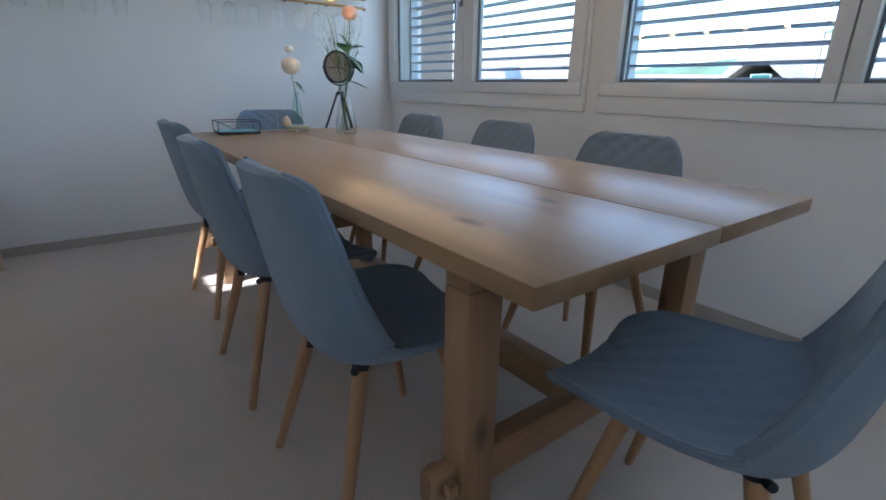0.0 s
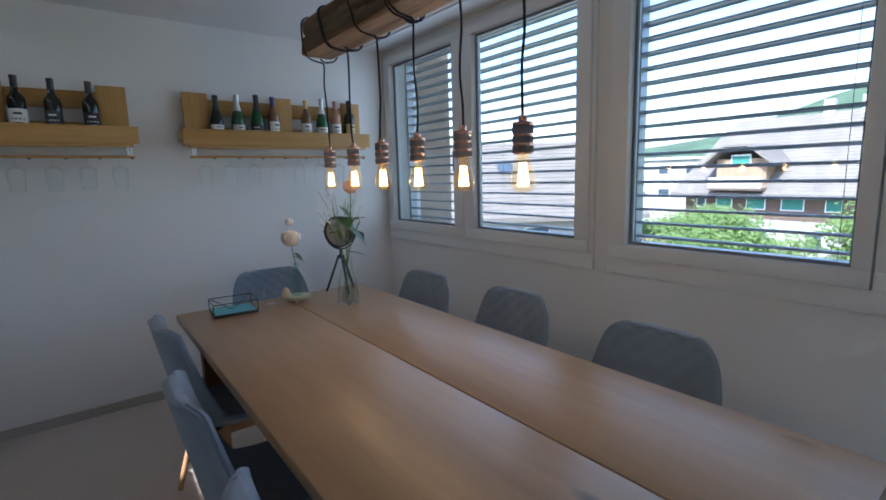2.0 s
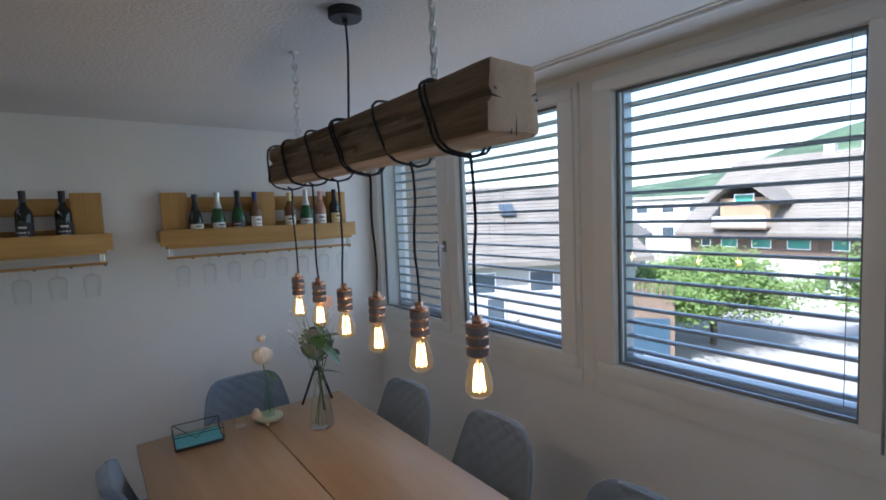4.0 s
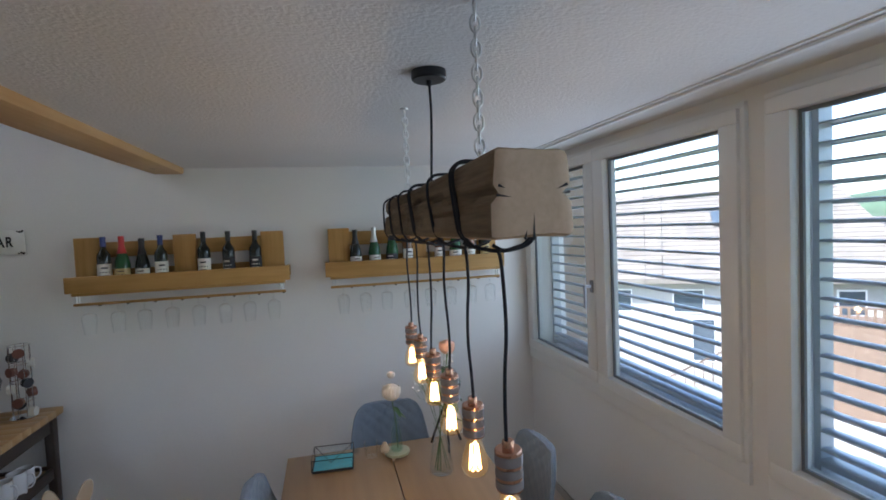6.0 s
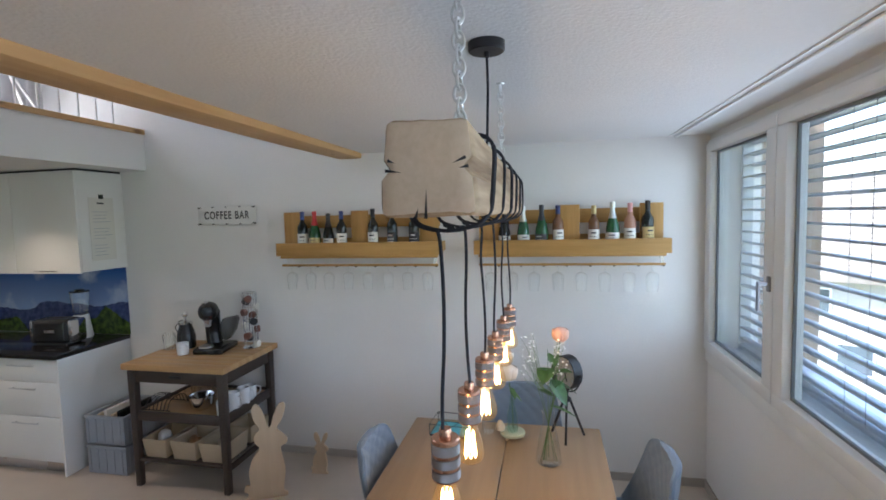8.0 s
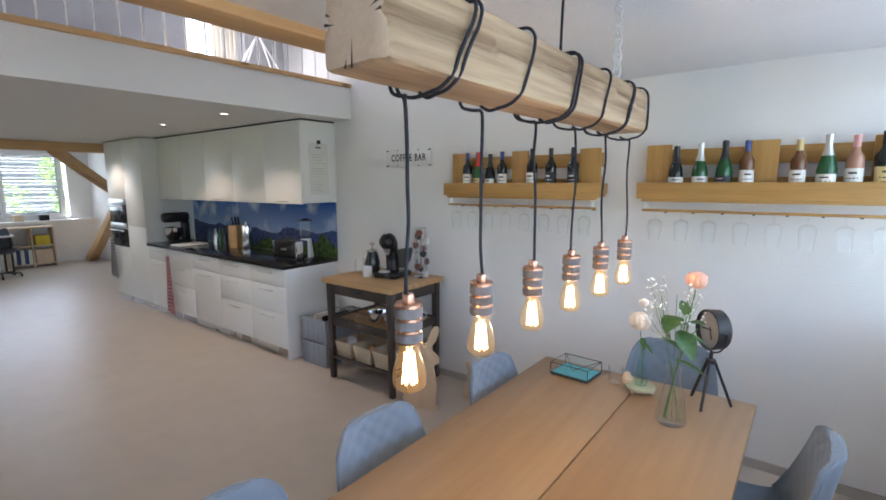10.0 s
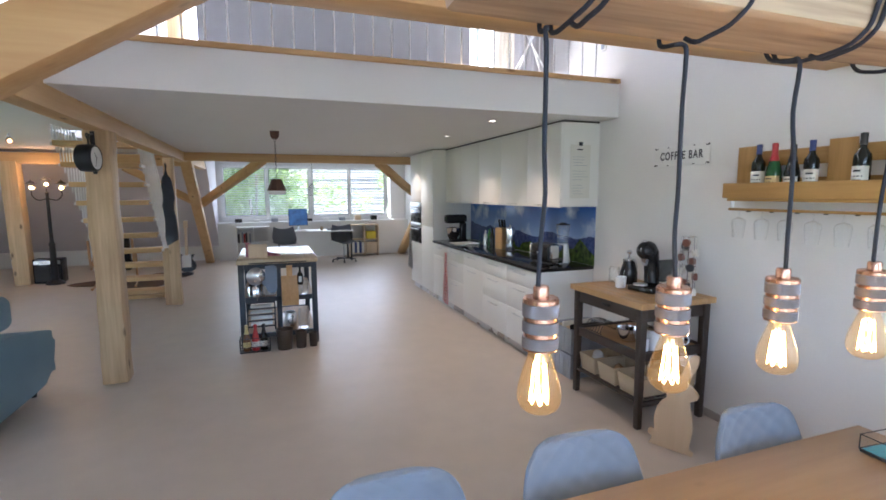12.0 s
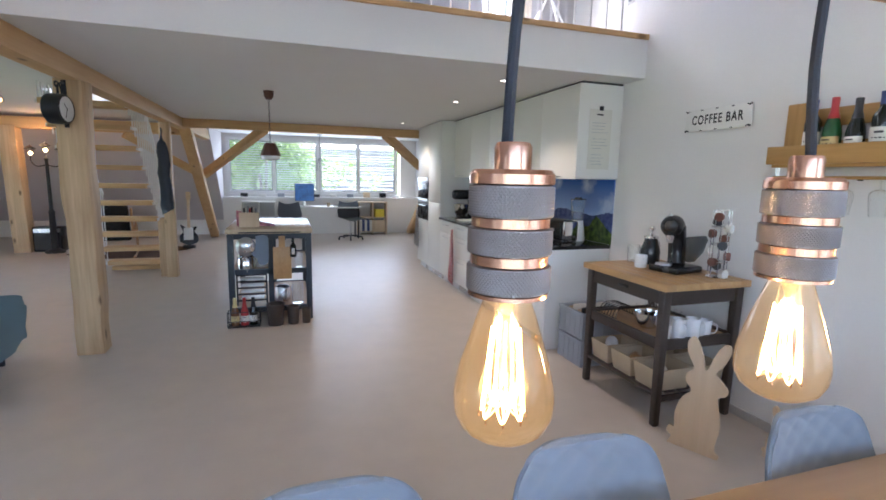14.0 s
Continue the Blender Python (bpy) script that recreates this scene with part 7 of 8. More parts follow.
def desk_chair(x, y, a):
    c = thing("desk_chair", pose(x, y, 0, 0, 0, a), "grey shell desk chair on castors", "chair", "desk chairs")
    bm = bmesh.new()
    g = []
    for i, (yy, zz, hw) in enumerate(smooth_path([Vector(q) for q in ((0.22, 0.44, 0.20), (0.0, 0.46, 0.25), (-0.18, 0.48, 0.26), (-0.25, 0.60, 0.27), (-0.28, 0.84, 0.22))], 4)):
        g.append([bm.verts.new((hw * (k / 4 - 1), yy + 0.10 * (k / 4 - 1) ** 2 * (zz > 0.5), zz + 0.05 * (k / 4 - 1) ** 2)) for k in range(9)])
    for r0, r1 in zip(g, g[1:]):
        for k in range(8):
            bm.faces.new((r0[k], r0[k + 1], r1[k + 1], r1[k]))
    bmesh.ops.solidify(bm, geom=list(bm.faces), thickness=0.03)
    part("shell", bm, M_GREYSHELL, c, smooth=60)
    bm = bmesh.new()
    rod(bm, (0, 0, 0.08), (0, 0, 0.45), 0.025)
    part("column", bm, M_STEEL, c)
    for k in range(5):
        t = 2 * math.pi * k / 5
        bm = bmesh.new()
        obox(bm, (0, 0, 0.09), (0.28 * math.cos(t), 0.28 * math.sin(t), 0.07), 0.03, 0.025)
        leg_ = part("base_arm", bm, M_BLACK, c)
        bm = bmesh.new()
        rod(bm, (0.28 * math.cos(t) - 0.012, 0.28 * math.sin(t), 0.028), (0.28 * math.cos(t) + 0.012, 0.28 * math.sin(t), 0.028), 0.028)
        part("castor", bm, M_BLACK, leg_)


desk_chair(-9.72, 1.22, 70)
desk_chair(-9.75, 2.52, -80)
M_BINDER = mat("blue_binder", (0.05, 0.08, 0.22), 0.6)
M_YELLOW = mat("yellow_box", (0.75, 0.58, 0.04), 0.5)
for y0, y1, nm in ((2.82, 3.55, 0), (0.10, 0.86, 1)):
    bs = thing("low_bookcase", (0, 0, 0), "low white bookcase below the window" + (" with binders" if not nm else ""), "bookcase", "office bookcases")
    for z in (0.06, 0.42, 0.80):
        part("shelf_board", B(-10.93, -10.62, y0, y1, z, z + 0.025), M_WHITE if nm else M_PLY, bs)
    for y in (y0, (y0 + y1) / 2 - 0.012, y1 - 0.025):
        part("side_board", B(-10.93, -10.62, y, y + 0.025, 0.0, 0.80), M_WHITE if nm else M_PLY, bs)
    if not nm:
        for k in range(5):
            one("binder", B(-10.88, -10.63, y0 + 0.04 + 0.062 * k, y0 + 0.095 + 0.062 * k, 0.086, 0.37, bevel=0.004), M_BINDER if k % 2 else M_LABEL, "blue and white office binder on the shelf", "binder", "binders")
        one("yellow_box", B(-10.86, -10.64, y0 + 0.42, y0 + 0.66, 0.446, 0.64, bevel=0.006), M_YELLOW, "yellow storage box on the shelf", "box")
        one("wooden_box", B(-10.86, -10.62, y0 + 0.40, y0 + 0.68, 0.086, 0.36, bevel=0.006), M_PLY, "wooden drawer box in the shelf", "box")
    else:
        for k in range(7):
            one("book", B(-10.86, -10.65, y0 + 0.04 + 0.042 * k, y0 + 0.075 + 0.042 * k, 0.446, 0.66 + 0.02 * (k % 3), bevel=0.003), (M_INK, M_LABEL, M_CRATE, M_RED)[k % 4], "upright book on the low shelf", "book", "shelf books")
for k in range(9):
    y = 0.1 + 0.42 * k
    one("sill_box", B(-0.06, 0.06, -0.08, 0.08, 0, random.uniform(0.05, 0.13), bevel=0.004), (M_BPLASTIC, M_WHITE, M_CRATE, M_PLY)[k % 4], "small office box on the window board", "box", "things on the window board", at=pose(FAR + 0.2, y + 0.05, 0.921))
wl = thing("wire_pendant", pose(-10.6, 1.9, 2.42), "wire cage pendant lamp by the window", "pendant lamp")
bm = bmesh.new()
rod(bm, (0, 0, 0), (0, 0, -0.55), 0.003, seg=6)
lathe(bm, [(0, 0), (0.05, 0), (0.05, -0.015), (0, -0.015)], seg=16)
part("cord", bm, M_BLACK, wl)
for k in range(6):
    a = math.pi * k / 6
    bm = bmesh.new()
    tube(bm, [(r * math.cos(a), r * math.sin(a), z) for r, z in ((0.02, -0.55), (0.12, -0.72), (0.09, -0.85), (-0.09, -0.85), (-0.12, -0.72), (-0.02, -0.55))], 0.003, 5)
    part("cage_wire", bm, M_BLACK, wl)

# ---- living room ----
M_SOFA = mat("petrol_fabric", (0.11, 0.20, 0.26), 0.9, var=0.12, scale=5, fine=400, bump=0.3, bscale=700, sheen=0.2)
sf = thing("sofa", (0, 0, 0), "petrol blue fabric sofa with rounded arms", "sofa")
bm = bmesh.new()
prism(bm, [p.to_tuple()[:2] for p in smooth_path([Vector(q) for q in ((-1.80, 0.12, 0), (-1.72, 0.40, 0), (-1.80, 0.62, 0), (-2.2, 0.63, 0), (-2.7, 0.56, 0), (-2.98, 0.49, 0), (-3.03, 0.40, 0), (-2.95, 0.20, 0), (-2.80, 0.10, 0), (-1.80, 0.10, 0))], 4)], -1.10, -0.86)
bmesh.ops.bevel(bm, geom=[e for e in bm.edges if abs(e.verts[0].co.y - e.verts[1].co.y) < 0.01 and not all(len(f.verts) > 4 for f in e.link_faces)], offset=0.045, segments=3, affect='EDGES', profile=0.5)
part("arm", bm, M_SOFA, sf, smooth=50)
part("seat_base", B(-2.90, -1.82, -3.0, -1.101, 0.12, 0.30, bevel=0.03), M_SOFA, sf)
for k in range(2):
    part("seat_cushion", B(-2.92, -2.1, -2.05 - 0.94 * k, -1.115 - 0.94 * k, 0.301, 0.46, bevel=0.05, seg=3), M_SOFA, sf)
    bm = bmesh.new()
    box(bm, -2.30, -1.78, -2.05 - 0.94 * k, -1.12 - 0.94 * k, 0.40, 0.88, bevel=0.09, seg=4)
    part("back_cushion", bm, M_SOFA, sf)
bm = bmesh.new()
box(bm, -2.62, -1.95, -1.60, -0.94, 0.62, 0.88, bevel=0.07, seg=4)
part("loose_pillow", bm, M_SOFA, sf)
for x in (-2.8, -1.9):
    for y in (-0.95, -2.9):
        bm = bmesh.new()
        rod(bm, (x, y, 0), (x, y, 0.125), 0.018, 0.024)
        part("foot", bm, M_BLACK, sf)
ck = thing("station_clock", pose(-2.76, -0.42, 1.90, 0, 0, 82), "black double-sided station clock on a bracket", "clock")
m_ = Matrix.Rotation(radians(90), 4, 'Y') @ Matrix.Rotation(radians(0), 4, 'Z')
bm = bmesh.new()
lathe(bm, [(0, -0.07), (0.095, -0.07), (0.104, -0.062), (0.108, 0.0), (0.104, 0.042), (0.095, 0.05), (0.090, 0.046), (0, 0.046)], seg=36, axis=m_)
cs = part("case", bm, M_BLACK, ck)
bm = bmesh.new()
lathe(bm, [(0, 0.048), (0.088, 0.048)], seg=32, axis=m_)
part("dial", bm, M_CERAMIC, cs, smooth=None)
for l_, a in ((0.05, 40), (0.07, 160)):
    bm = bmesh.new()
    box(bm, 0.049, 0.050, -0.003, 0.003, -0.01, l_)
    bmesh.ops.rotate(bm, cent=(0, 0, 0), matrix=Matrix.Rotation(radians(a), 3, 'X'), verts=bm.verts)
    part("clock_hand", bm, M_INK, cs, smooth=None)
bm = bmesh.new()
tube(bm, smooth_path([(0, 0, 0.10), (0, 0, 0.16), (-0.01, 0.06, 0.19), (-0.02, 0.115, 0.20)], 4), 0.008, 6)
tube(bm, smooth_path([(-0.02, 0.115, 0.08), (-0.015, 0.07, 0.13), (0, 0.03, 0.17), (0, -0.02, 0.19), (0, -0.03, 0.165), (0, -0.01, 0.15)], 4), 0.006, 6)
box(bm, -0.035, -0.005, 0.110, 0.118, -0.12, 0.22)
part("bracket", bm, M_BLACK, ck)
lp = thing("lantern_lamp", pose(-8.72, -2.84, 0), "black street-lantern floor lamp with lit bulbs", "floor lamp")
bm = bmesh.new()
lathe(bm, [(0, 0), (0.15, 0), (0.15, 0.03), (0.06, 0.08), (0.045, 0.7), (0.055, 0.72), (0.03, 0.78), (0.024, 1.62), (0.035, 1.65), (0, 1.68)], seg=18)
part("column", bm, M_BLACK, lp)
for s in (-1, 0, 1):
    bm = bmesh.new()
    tube(bm, smooth_path([(0, 0, 1.55), (0.0, s * 0.14, 1.52), (0, s * 0.22, 1.60), (0, s * 0.22, 1.68)], 4) if s else [(0, 0, 1.6), (0.0, 0.0, 1.72)], 0.010, 8)
    arm_ = part("arm", bm, M_BLACK, lp)
    zb = 1.68 if s else 1.74
    bm = bmesh.new()
    lathe(bm, [(0.04, zb), (0.06, zb + 0.13)], (0, s * 0.22, 0), 6)
    part("lantern_glass", bm, M_CLEAR, arm_, smooth=None)
    bm = bmesh.new()
    lathe(bm, [(0, zb + 0.21), (0.012, zb + 0.19), (0.09, zb + 0.135), (0.085, zb + 0.13), (0, zb + 0.14)], (0, s * 0.22, 0), 6)
    part("lantern_roof", bm, M_BLACK, arm_, smooth=None)
    bm = bmesh.new()
    bmesh.ops.create_uvsphere(bm, u_segments=12, v_segments=8, radius=0.03, matrix=Matrix.Translation((0, s * 0.22, zb + 0.06)))
    part("bulb", bm, mat("lantern_glow", (0.9, 0.6, 0.3), 0.5, emit=(1.0, 0.55, 0.2), power=4), arm_)
lamp_at("lantern_light", (-8.60, -2.84, 1.90), 1.0, (1.0, 0.58, 0.28), 0.06)
am = thing("guitar_amplifier", pose(-8.95, -2.98, 0, 0, 0, 90), "black guitar amplifier on the floor", "amplifier")
part("cabinet", B(-0.22, 0.22, -0.13, 0.13, 0.0, 0.45, bevel=0.015), M_BPLASTIC, am)
part("grille", B(-0.20, 0.20, -0.138, -0.1305, 0.04, 0.32), mat("grille_cloth", (0.05, 0.05, 0.05), 0.9, var=0.3, fine=600), am)
part("control_panel", B(-0.20, 0.20, -0.138, -0.1305, 0.35, 0.42), M_STEEL, am)
bm = bmesh.new()
out_ = []
for k in range(40):
    a = 2 * math.pi * k / 40
    r = 0.75 + 0.22 * math.sin(3 * a + 0.5) + 0.12 * math.sin(7 * a)
    out_.append(bm.verts.new((r * 1.1 * math.cos(a), r * math.sin(a), 0.012)))
bm.faces.new(out_)
ret = bmesh.ops.extrude_face_region(bm, geom=list(bm.faces))
for vv in [e for e in ret["geom"] if isinstance(e, bmesh.types.BMVert)]:
    vv.co.z = 0.001
one("cowhide_rug", bm, mat("brown_cowhide", (0.10, 0.05, 0.03), 0.9, var=0.7, scale=2.0), "brown and white cowhide rug on the floor", "rug", at=pose(-8.4, -1.5, 0), smooth=None)
gt = thing("electric_guitar", pose(-8.9, -0.72, 0, 0, -8, 0), "white and dark electric guitar on a stand", "guitar")
bm = bmesh.new()
prism(bm, [p.to_tuple()[:2] for p in smooth_path([Vector(q) for q in ((-0.15, 0.12, 0), (0.0, 0.06, 0), (0.15, 0.12, 0), (0.16, 0.24, 0), (0.10, 0.32, 0), (0.14, 0.42, 0), (0.05, 0.40, 0), (-0.05, 0.40, 0), (-0.15, 0.46, 0), (-0.10, 0.32, 0), (-0.16, 0.24, 0), (-0.15, 0.12, 0))], 3)[:-1]], -0.02, 0.02)
bmesh.ops.rotate(bm, cent=(0, 0, 0), matrix=Matrix.Rotation(radians(90), 3, 'Z'), verts=bm.verts)
part("body", bm, M_BPLASTIC, gt)
part("pickguard", B(0.0205, 0.024, -0.09, 0.08, 0.16, 0.40, bevel=0.001), M_CERAMIC, gt)
part("neck", B(-0.012, 0.018, -0.025, 0.025, 0.40, 0.95, bevel=0.004), M_PLY, gt)
part("headstock", B(-0.008, 0.012, -0.04, 0.045, 0.95, 1.10, bevel=0.006), M_PLY, gt)
part("stand", B(-0.10, 0.10, -0.10, 0.10, 0.0, 0.06, bevel=0.01), M_BLACK, gt)
ec = thing("lounge_chair", pose(-8.15, -1.75, 0, 0, 0, 100), "black lounge chair with bent wooden frame", "armchair")
bm = bmesh.new()
obox(bm, (0, 0.28, 0.38), (0, -0.22, 0.33), 0.55, 0.10, bevel=0.04)
part("seat", bm, M_BPLASTIC, ec)
bm = bmesh.new()
obox(bm, (0, -0.22, 0.36), (0, -0.45, 0.92), 0.55, 0.10, bevel=0.04)
part("backrest", bm, M_BPLASTIC, ec)
for s in (-1, 1):
    bm = bmesh.new()
    tube(bm, smooth_path([(s * 0.31, -0.42, 0.85), (s * 0.31, -0.25, 0.35), (s * 0.31, 0.25, 0.55), (s * 0.31, 0.35, 0.30), (s * 0.31, 0.25, 0.02), (s * 0.31, -0.40, 0.02)], 5), 0.02, 8)
    part("bent_frame", bm, M_BEECH, ec)
sb = thing("shelf_ladder", pose(-6.9, -3.45, 0), "thin black metal ladder shelf", "shelf")
for y in (-0.25, 0.25):
    part("upright", B(-0.012, 0.012, y - 0.012, y + 0.012, 0, 1.2), M_BLACK, sb)
for z in (0.25, 0.6, 0.95):
    part("rung", B(-0.10, 0.10, -0.238, 0.238, z, z + 0.02), M_BLACK, sb)
ws = thing("wall_spot", pose(-6.2, -2.3, 2.42), "small ceiling spotlight, lit", "spotlight")
bm = bmesh.new()
rod(bm, (0, 0, 0), (0, 0, -0.06), 0.012)
rod(bm, (-0.03, 0, -0.06), (0.05, 0.03, -0.10), 0.03, 0.045, 18)
part("housing", bm, M_STEEL, ws)
bm = bmesh.new()
bmesh.ops.create_uvsphere(bm, u_segments=14, v_segments=8, radius=0.022, matrix=Matrix.Translation((0.055, 0.033, -0.105)))
part("bulb", bm, mat("spot_bulb_glow", (0.9, 0.6, 0.4), 0.5, emit=(1.0, 0.45, 0.15), power=1.5), ws)

# ---- outdoors ----
GZ = -5.6
M_GRASS = mat("grass", (0.12, 0.18, 0.05), 0.95, var=0.4, scale=0.3, fine=6)
M_ASPH = mat("pale_concrete", (0.30, 0.29, 0.275), 0.9, var=0.15, scale=0.5, fine=20)
M_RENDER = mat("white_render", (0.40, 0.39, 0.37), 0.85, var=0.05, scale=1.0)
M_TILE = mat("grey_brown_roof_tile", (0.17, 0.153, 0.132), 0.8, var=0.25, scale=0.8, fine=9)
M_CHALET = wood("dark_chalet_wood", (0.08, 0.058, 0.045), (0.15, 0.105, 0.075), "x", 3, 0.8, knots=False)
M_GREEN = mat("green_shutter", (0.05, 0.22, 0.17), 0.6)
M_DPANE = mat("dark_pane", (0.06, 0.08, 0.10), 0.1)
M_FOREST = mat("far_forest", (0.06, 0.10, 0.055), 0.95, var=0.7, scale=0.06, fine=0.5, bump=1.0, bscale=0.3)
M_FOLIAGE = mat("tree_leaf", (0.16, 0.24, 0.075), 0.6, var=0.4, scale=3, fine=20)
_n, _l = M_FOLIAGE.node_tree.nodes, M_FOLIAGE.node_tree.links
_t, _m = _n.new("ShaderNodeBsdfTranslucent"), _n.new("ShaderNodeMixShader")
_t.inputs[0].default_value = (0.28, 0.40, 0.10, 1)
_m.inputs[0].default_value = 0.45
_l.new(_n["Principled BSDF"].outputs[0], _m.inputs[1])
_l.new(_t.outputs[0], _m.inputs[2])
_l.new(_m.outputs[0], _n["Material Output"].inputs[0])
M_BARK = mat("bark", (0.11, 0.08, 0.06), 0.9, var=0.3, scale=8, bump=0.6, bscale=30)
M_TAN = mat("tan_cladding", (0.36, 0.27, 0.21), 0.8, var=0.12, scale=4, fine=50)
bm = bmesh.new()
n = 24
gv = [[bm.verts.new((-900 + 1800 * i / n, -900 + 1800 * j / n, GZ)) for j in range(n + 1)] for i in range(n + 1)]
for i in range(n):
    for j in range(n):
        bm.faces.new((gv[i][j], gv[i + 1][j], gv[i + 1][j + 1], gv[i][j + 1]))
structure("ground", bm, M_GRASS, "green valley ground")
bm = bmesh.new()
obox(bm, (23, -30, GZ + 0.0), (29, 45, GZ + 0.0), 34.0, 0.06)
obox(bm, (14, 5, GZ + 0.0), (40, 3, GZ + 0.0), 8.0, 0.07)
structure("road", bm, M_ASPH, "pale sunlit street")
structure("wall_outer_return", B(E + 0.285, E + 0.62, N - 0.02, N + 0.25, -1.0, 2.9), M_TAN, "tan outer wall beside the window")
structure("roof_eave", B(E + 0.285, E + 1.0, FLOOR_S - 0.5, N + 0.5, 2.75, 2.85), M_TAN, "roof overhang above the windows")


def house(at, length, depth, base_h, wall_h, ridge_h, low_m, up_m, label, cols, shutters=True, over=0.9, chimneys=(), hip=0.0):
    """A gabled house; its long front faces -y."""
    h = thing("house", at, label, "house")
    part("ground_storey", B(-length / 2, length / 2, 0, depth, 0, base_h), low_m, h)
    part("upper_storey", B(-length / 2, length / 2, 0, depth, base_h + 0.002, wall_h), up_m, h)
    bm = bmesh.new()
    L, t = length / 2 + over, 0.18
    e = wall_h - over * (ridge_h - wall_h) / (depth / 2)
    prof = [(-over, e), (depth / 2, ridge_h), (depth + over, e), (depth + over, e + t), (depth / 2, ridge_h + t * 1.3), (-over, e + t)]
    a = [bm.verts.new((-L + hip * (k in (1, 4)), y, z)) for k, (y, z) in enumerate(prof)]
    b = [bm.verts.new((L - hip * (k in (1, 4)), y, z)) for k, (y, z) in enumerate(prof)]
    for i in range(6):
        bm.faces.new((a[i], a[(i + 1) % 6], b[(i + 1) % 6], b[i]))
    bm.faces.new((a[0], a[1], a[4], a[5]))
    bm.faces.new((a[1], a[2], a[3], a[4]))
    bm.faces.new((b[0], b[1], b[4], b[5]))
    bm.faces.new((b[1], b[2], b[3], b[4]))
    roof = part("roof", bm, M_TILE, h, smooth=None)
    bm = bmesh.new()
    rows_ = int(math.hypot(depth / 2 + over, ridge_h - e) / 0.34)
    for r in range(rows_):
        f0, f1 = r / rows_, (r + 1) / rows_
        y0, y1 = -over + f0 * (depth / 2 + over), -over + f1 * (depth / 2 + over)
        z0, z1 = e + t + f0 * (ridge_h + t * 0.3 - e) + 0.05, e + t + f1 * (ridge_h + t * 0.3 - e) + 0.012
        La, Lb = L - hip * f0, L - hip * f1
        q = [bm.verts.new(p) for p in ((-La, y0, z0 - 0.045), (La, y0, z0 - 0.045), (La, y0, z0), (-La, y0, z0), (Lb, y1, z1), (-Lb, y1, z1))]
        bm.faces.new((q[0], q[1], q[2], q[3]))
        bm.faces.new((q[3], q[2], q[4], q[5]))
    tagged(part("tile_courses", bm, M_TILE, roof, smooth=None), kind="stuff")
    for s in (-1, 1):
        bm = bmesh.new()
        v = [bm.verts.new((s * (length / 2 - 0.01 - hip * (y == depth / 2)), y, z)) for y, z in ((0, wall_h), (depth, wall_h), (depth / 2, ridge_h - 0.02))]
        bm.faces.new(v)
        ex = bmesh.ops.extrude_face_region(bm, geom=list(bm.faces))
        for vv in [g for g in ex["geom"] if isinstance(g, bmesh.types.BMVert)]:
            vv.co.x -= s * 0.2
        part("gable", bm, up_m, h, smooth=None)
    for (x, z, w, hh, kind) in cols:
        wd = part("window", B(x - w / 2, x + w / 2, -0.05, 0.02, z, z + hh), M_FRAME, h)
        part("pane", B(x - w / 2 + 0.07, x + w / 2 - 0.07, -0.062, -0.052, z + 0.07, z + hh - 0.07), M_DPANE if kind else M_GREEN, wd)
        if shutters and kind:
            for s in (-1, 1):
                part("shutter", B(x + s * (w / 2 + 0.28) - 0.24, x + s * (w / 2 + 0.28) + 0.24, -0.07, -0.02, z, z + hh), M_GREEN, wd)
    for x, y in chimneys:
        part("chimney", B(x - 0.35, x + 0.35, y - 0.3, y + 0.3, wall_h, ridge_h + 1.2), M_RENDER, h)
    return h


def across(az, d):
    """A place on the ground, seen from the table's end: turn from +x, distance."""
    return 0.5 + d * math.cos(radians(az)), 0.45 + d * math.sin(radians(az)), GZ


# chalet across the street
M_PINE = wood("honey_pine_cladding", (0.25, 0.17, 0.11), (0.36, 0.25, 0.16), "z", 3, 0.8, knots=False)
ch = house(pose(*across(19.7, 44), 0, 0, 19.7 - 90 - 26), 11.4, 11.0, 2.95, 5.55, 10.7, M_RENDER, M_CHALET, "wooden chalet with a grey roof and green shutters",
           [(-4.3, 3.7, 0.8, 1.15, 1), (-2.4, 3.7, 1.3, 1.15, 0), (0.0, 3.7, 1.4, 1.15, 0), (2.5, 3.7, 1.5, 1.15, 0), (5.0, 3.7, 1.0, 1.15, 0), (-4, 0.9, 1.1, 1.3, 1), (0.5, 0.9, 1.1, 1.3, 1), (4.0, 0.9, 1.1, 1.3, 1)], False, 0.9, ((2.2, 5.5), (4.6, 5.4)), 1.8)
part("dormer_wall", B(-3.0, 0.7, -0.25, 4.5, 5.0, 7.6), M_PINE, ch)
bm = bmesh.new()
prism(bm, [(-3.9, 7.0), (-2.0, 8.5), (-0.3, 8.5), (1.6, 7.0), (1.6, 7.2), (-0.2, 8.7), (-2.1, 8.7), (-3.9, 7.2)], -1.2, 5.0)
part("dormer_roof", bm, M_TILE, ch, smooth=None)
wd = part("dormer_window", B(-1.9, -0.4, -0.31, -0.24, 7.0, 7.9), M_FRAME, ch)
part("pane", B(-1.8, -0.5, -0.325, -0.312, 7.08, 7.82), M_GREEN, wd)
bc = part("balcony", B(-3.1, 0.9, -1.3, -0.26, 5.2, 5.35), M_CHALET, ch)
part("parapet", B(-3.1, 0.9, -1.3, -1.22, 5.36, 6.2), M_RENDER, bc)
part("gutter", B(-6.5, 6.5, -1.02, -0.90, 4.62, 4.74), M_CHALET, ch)
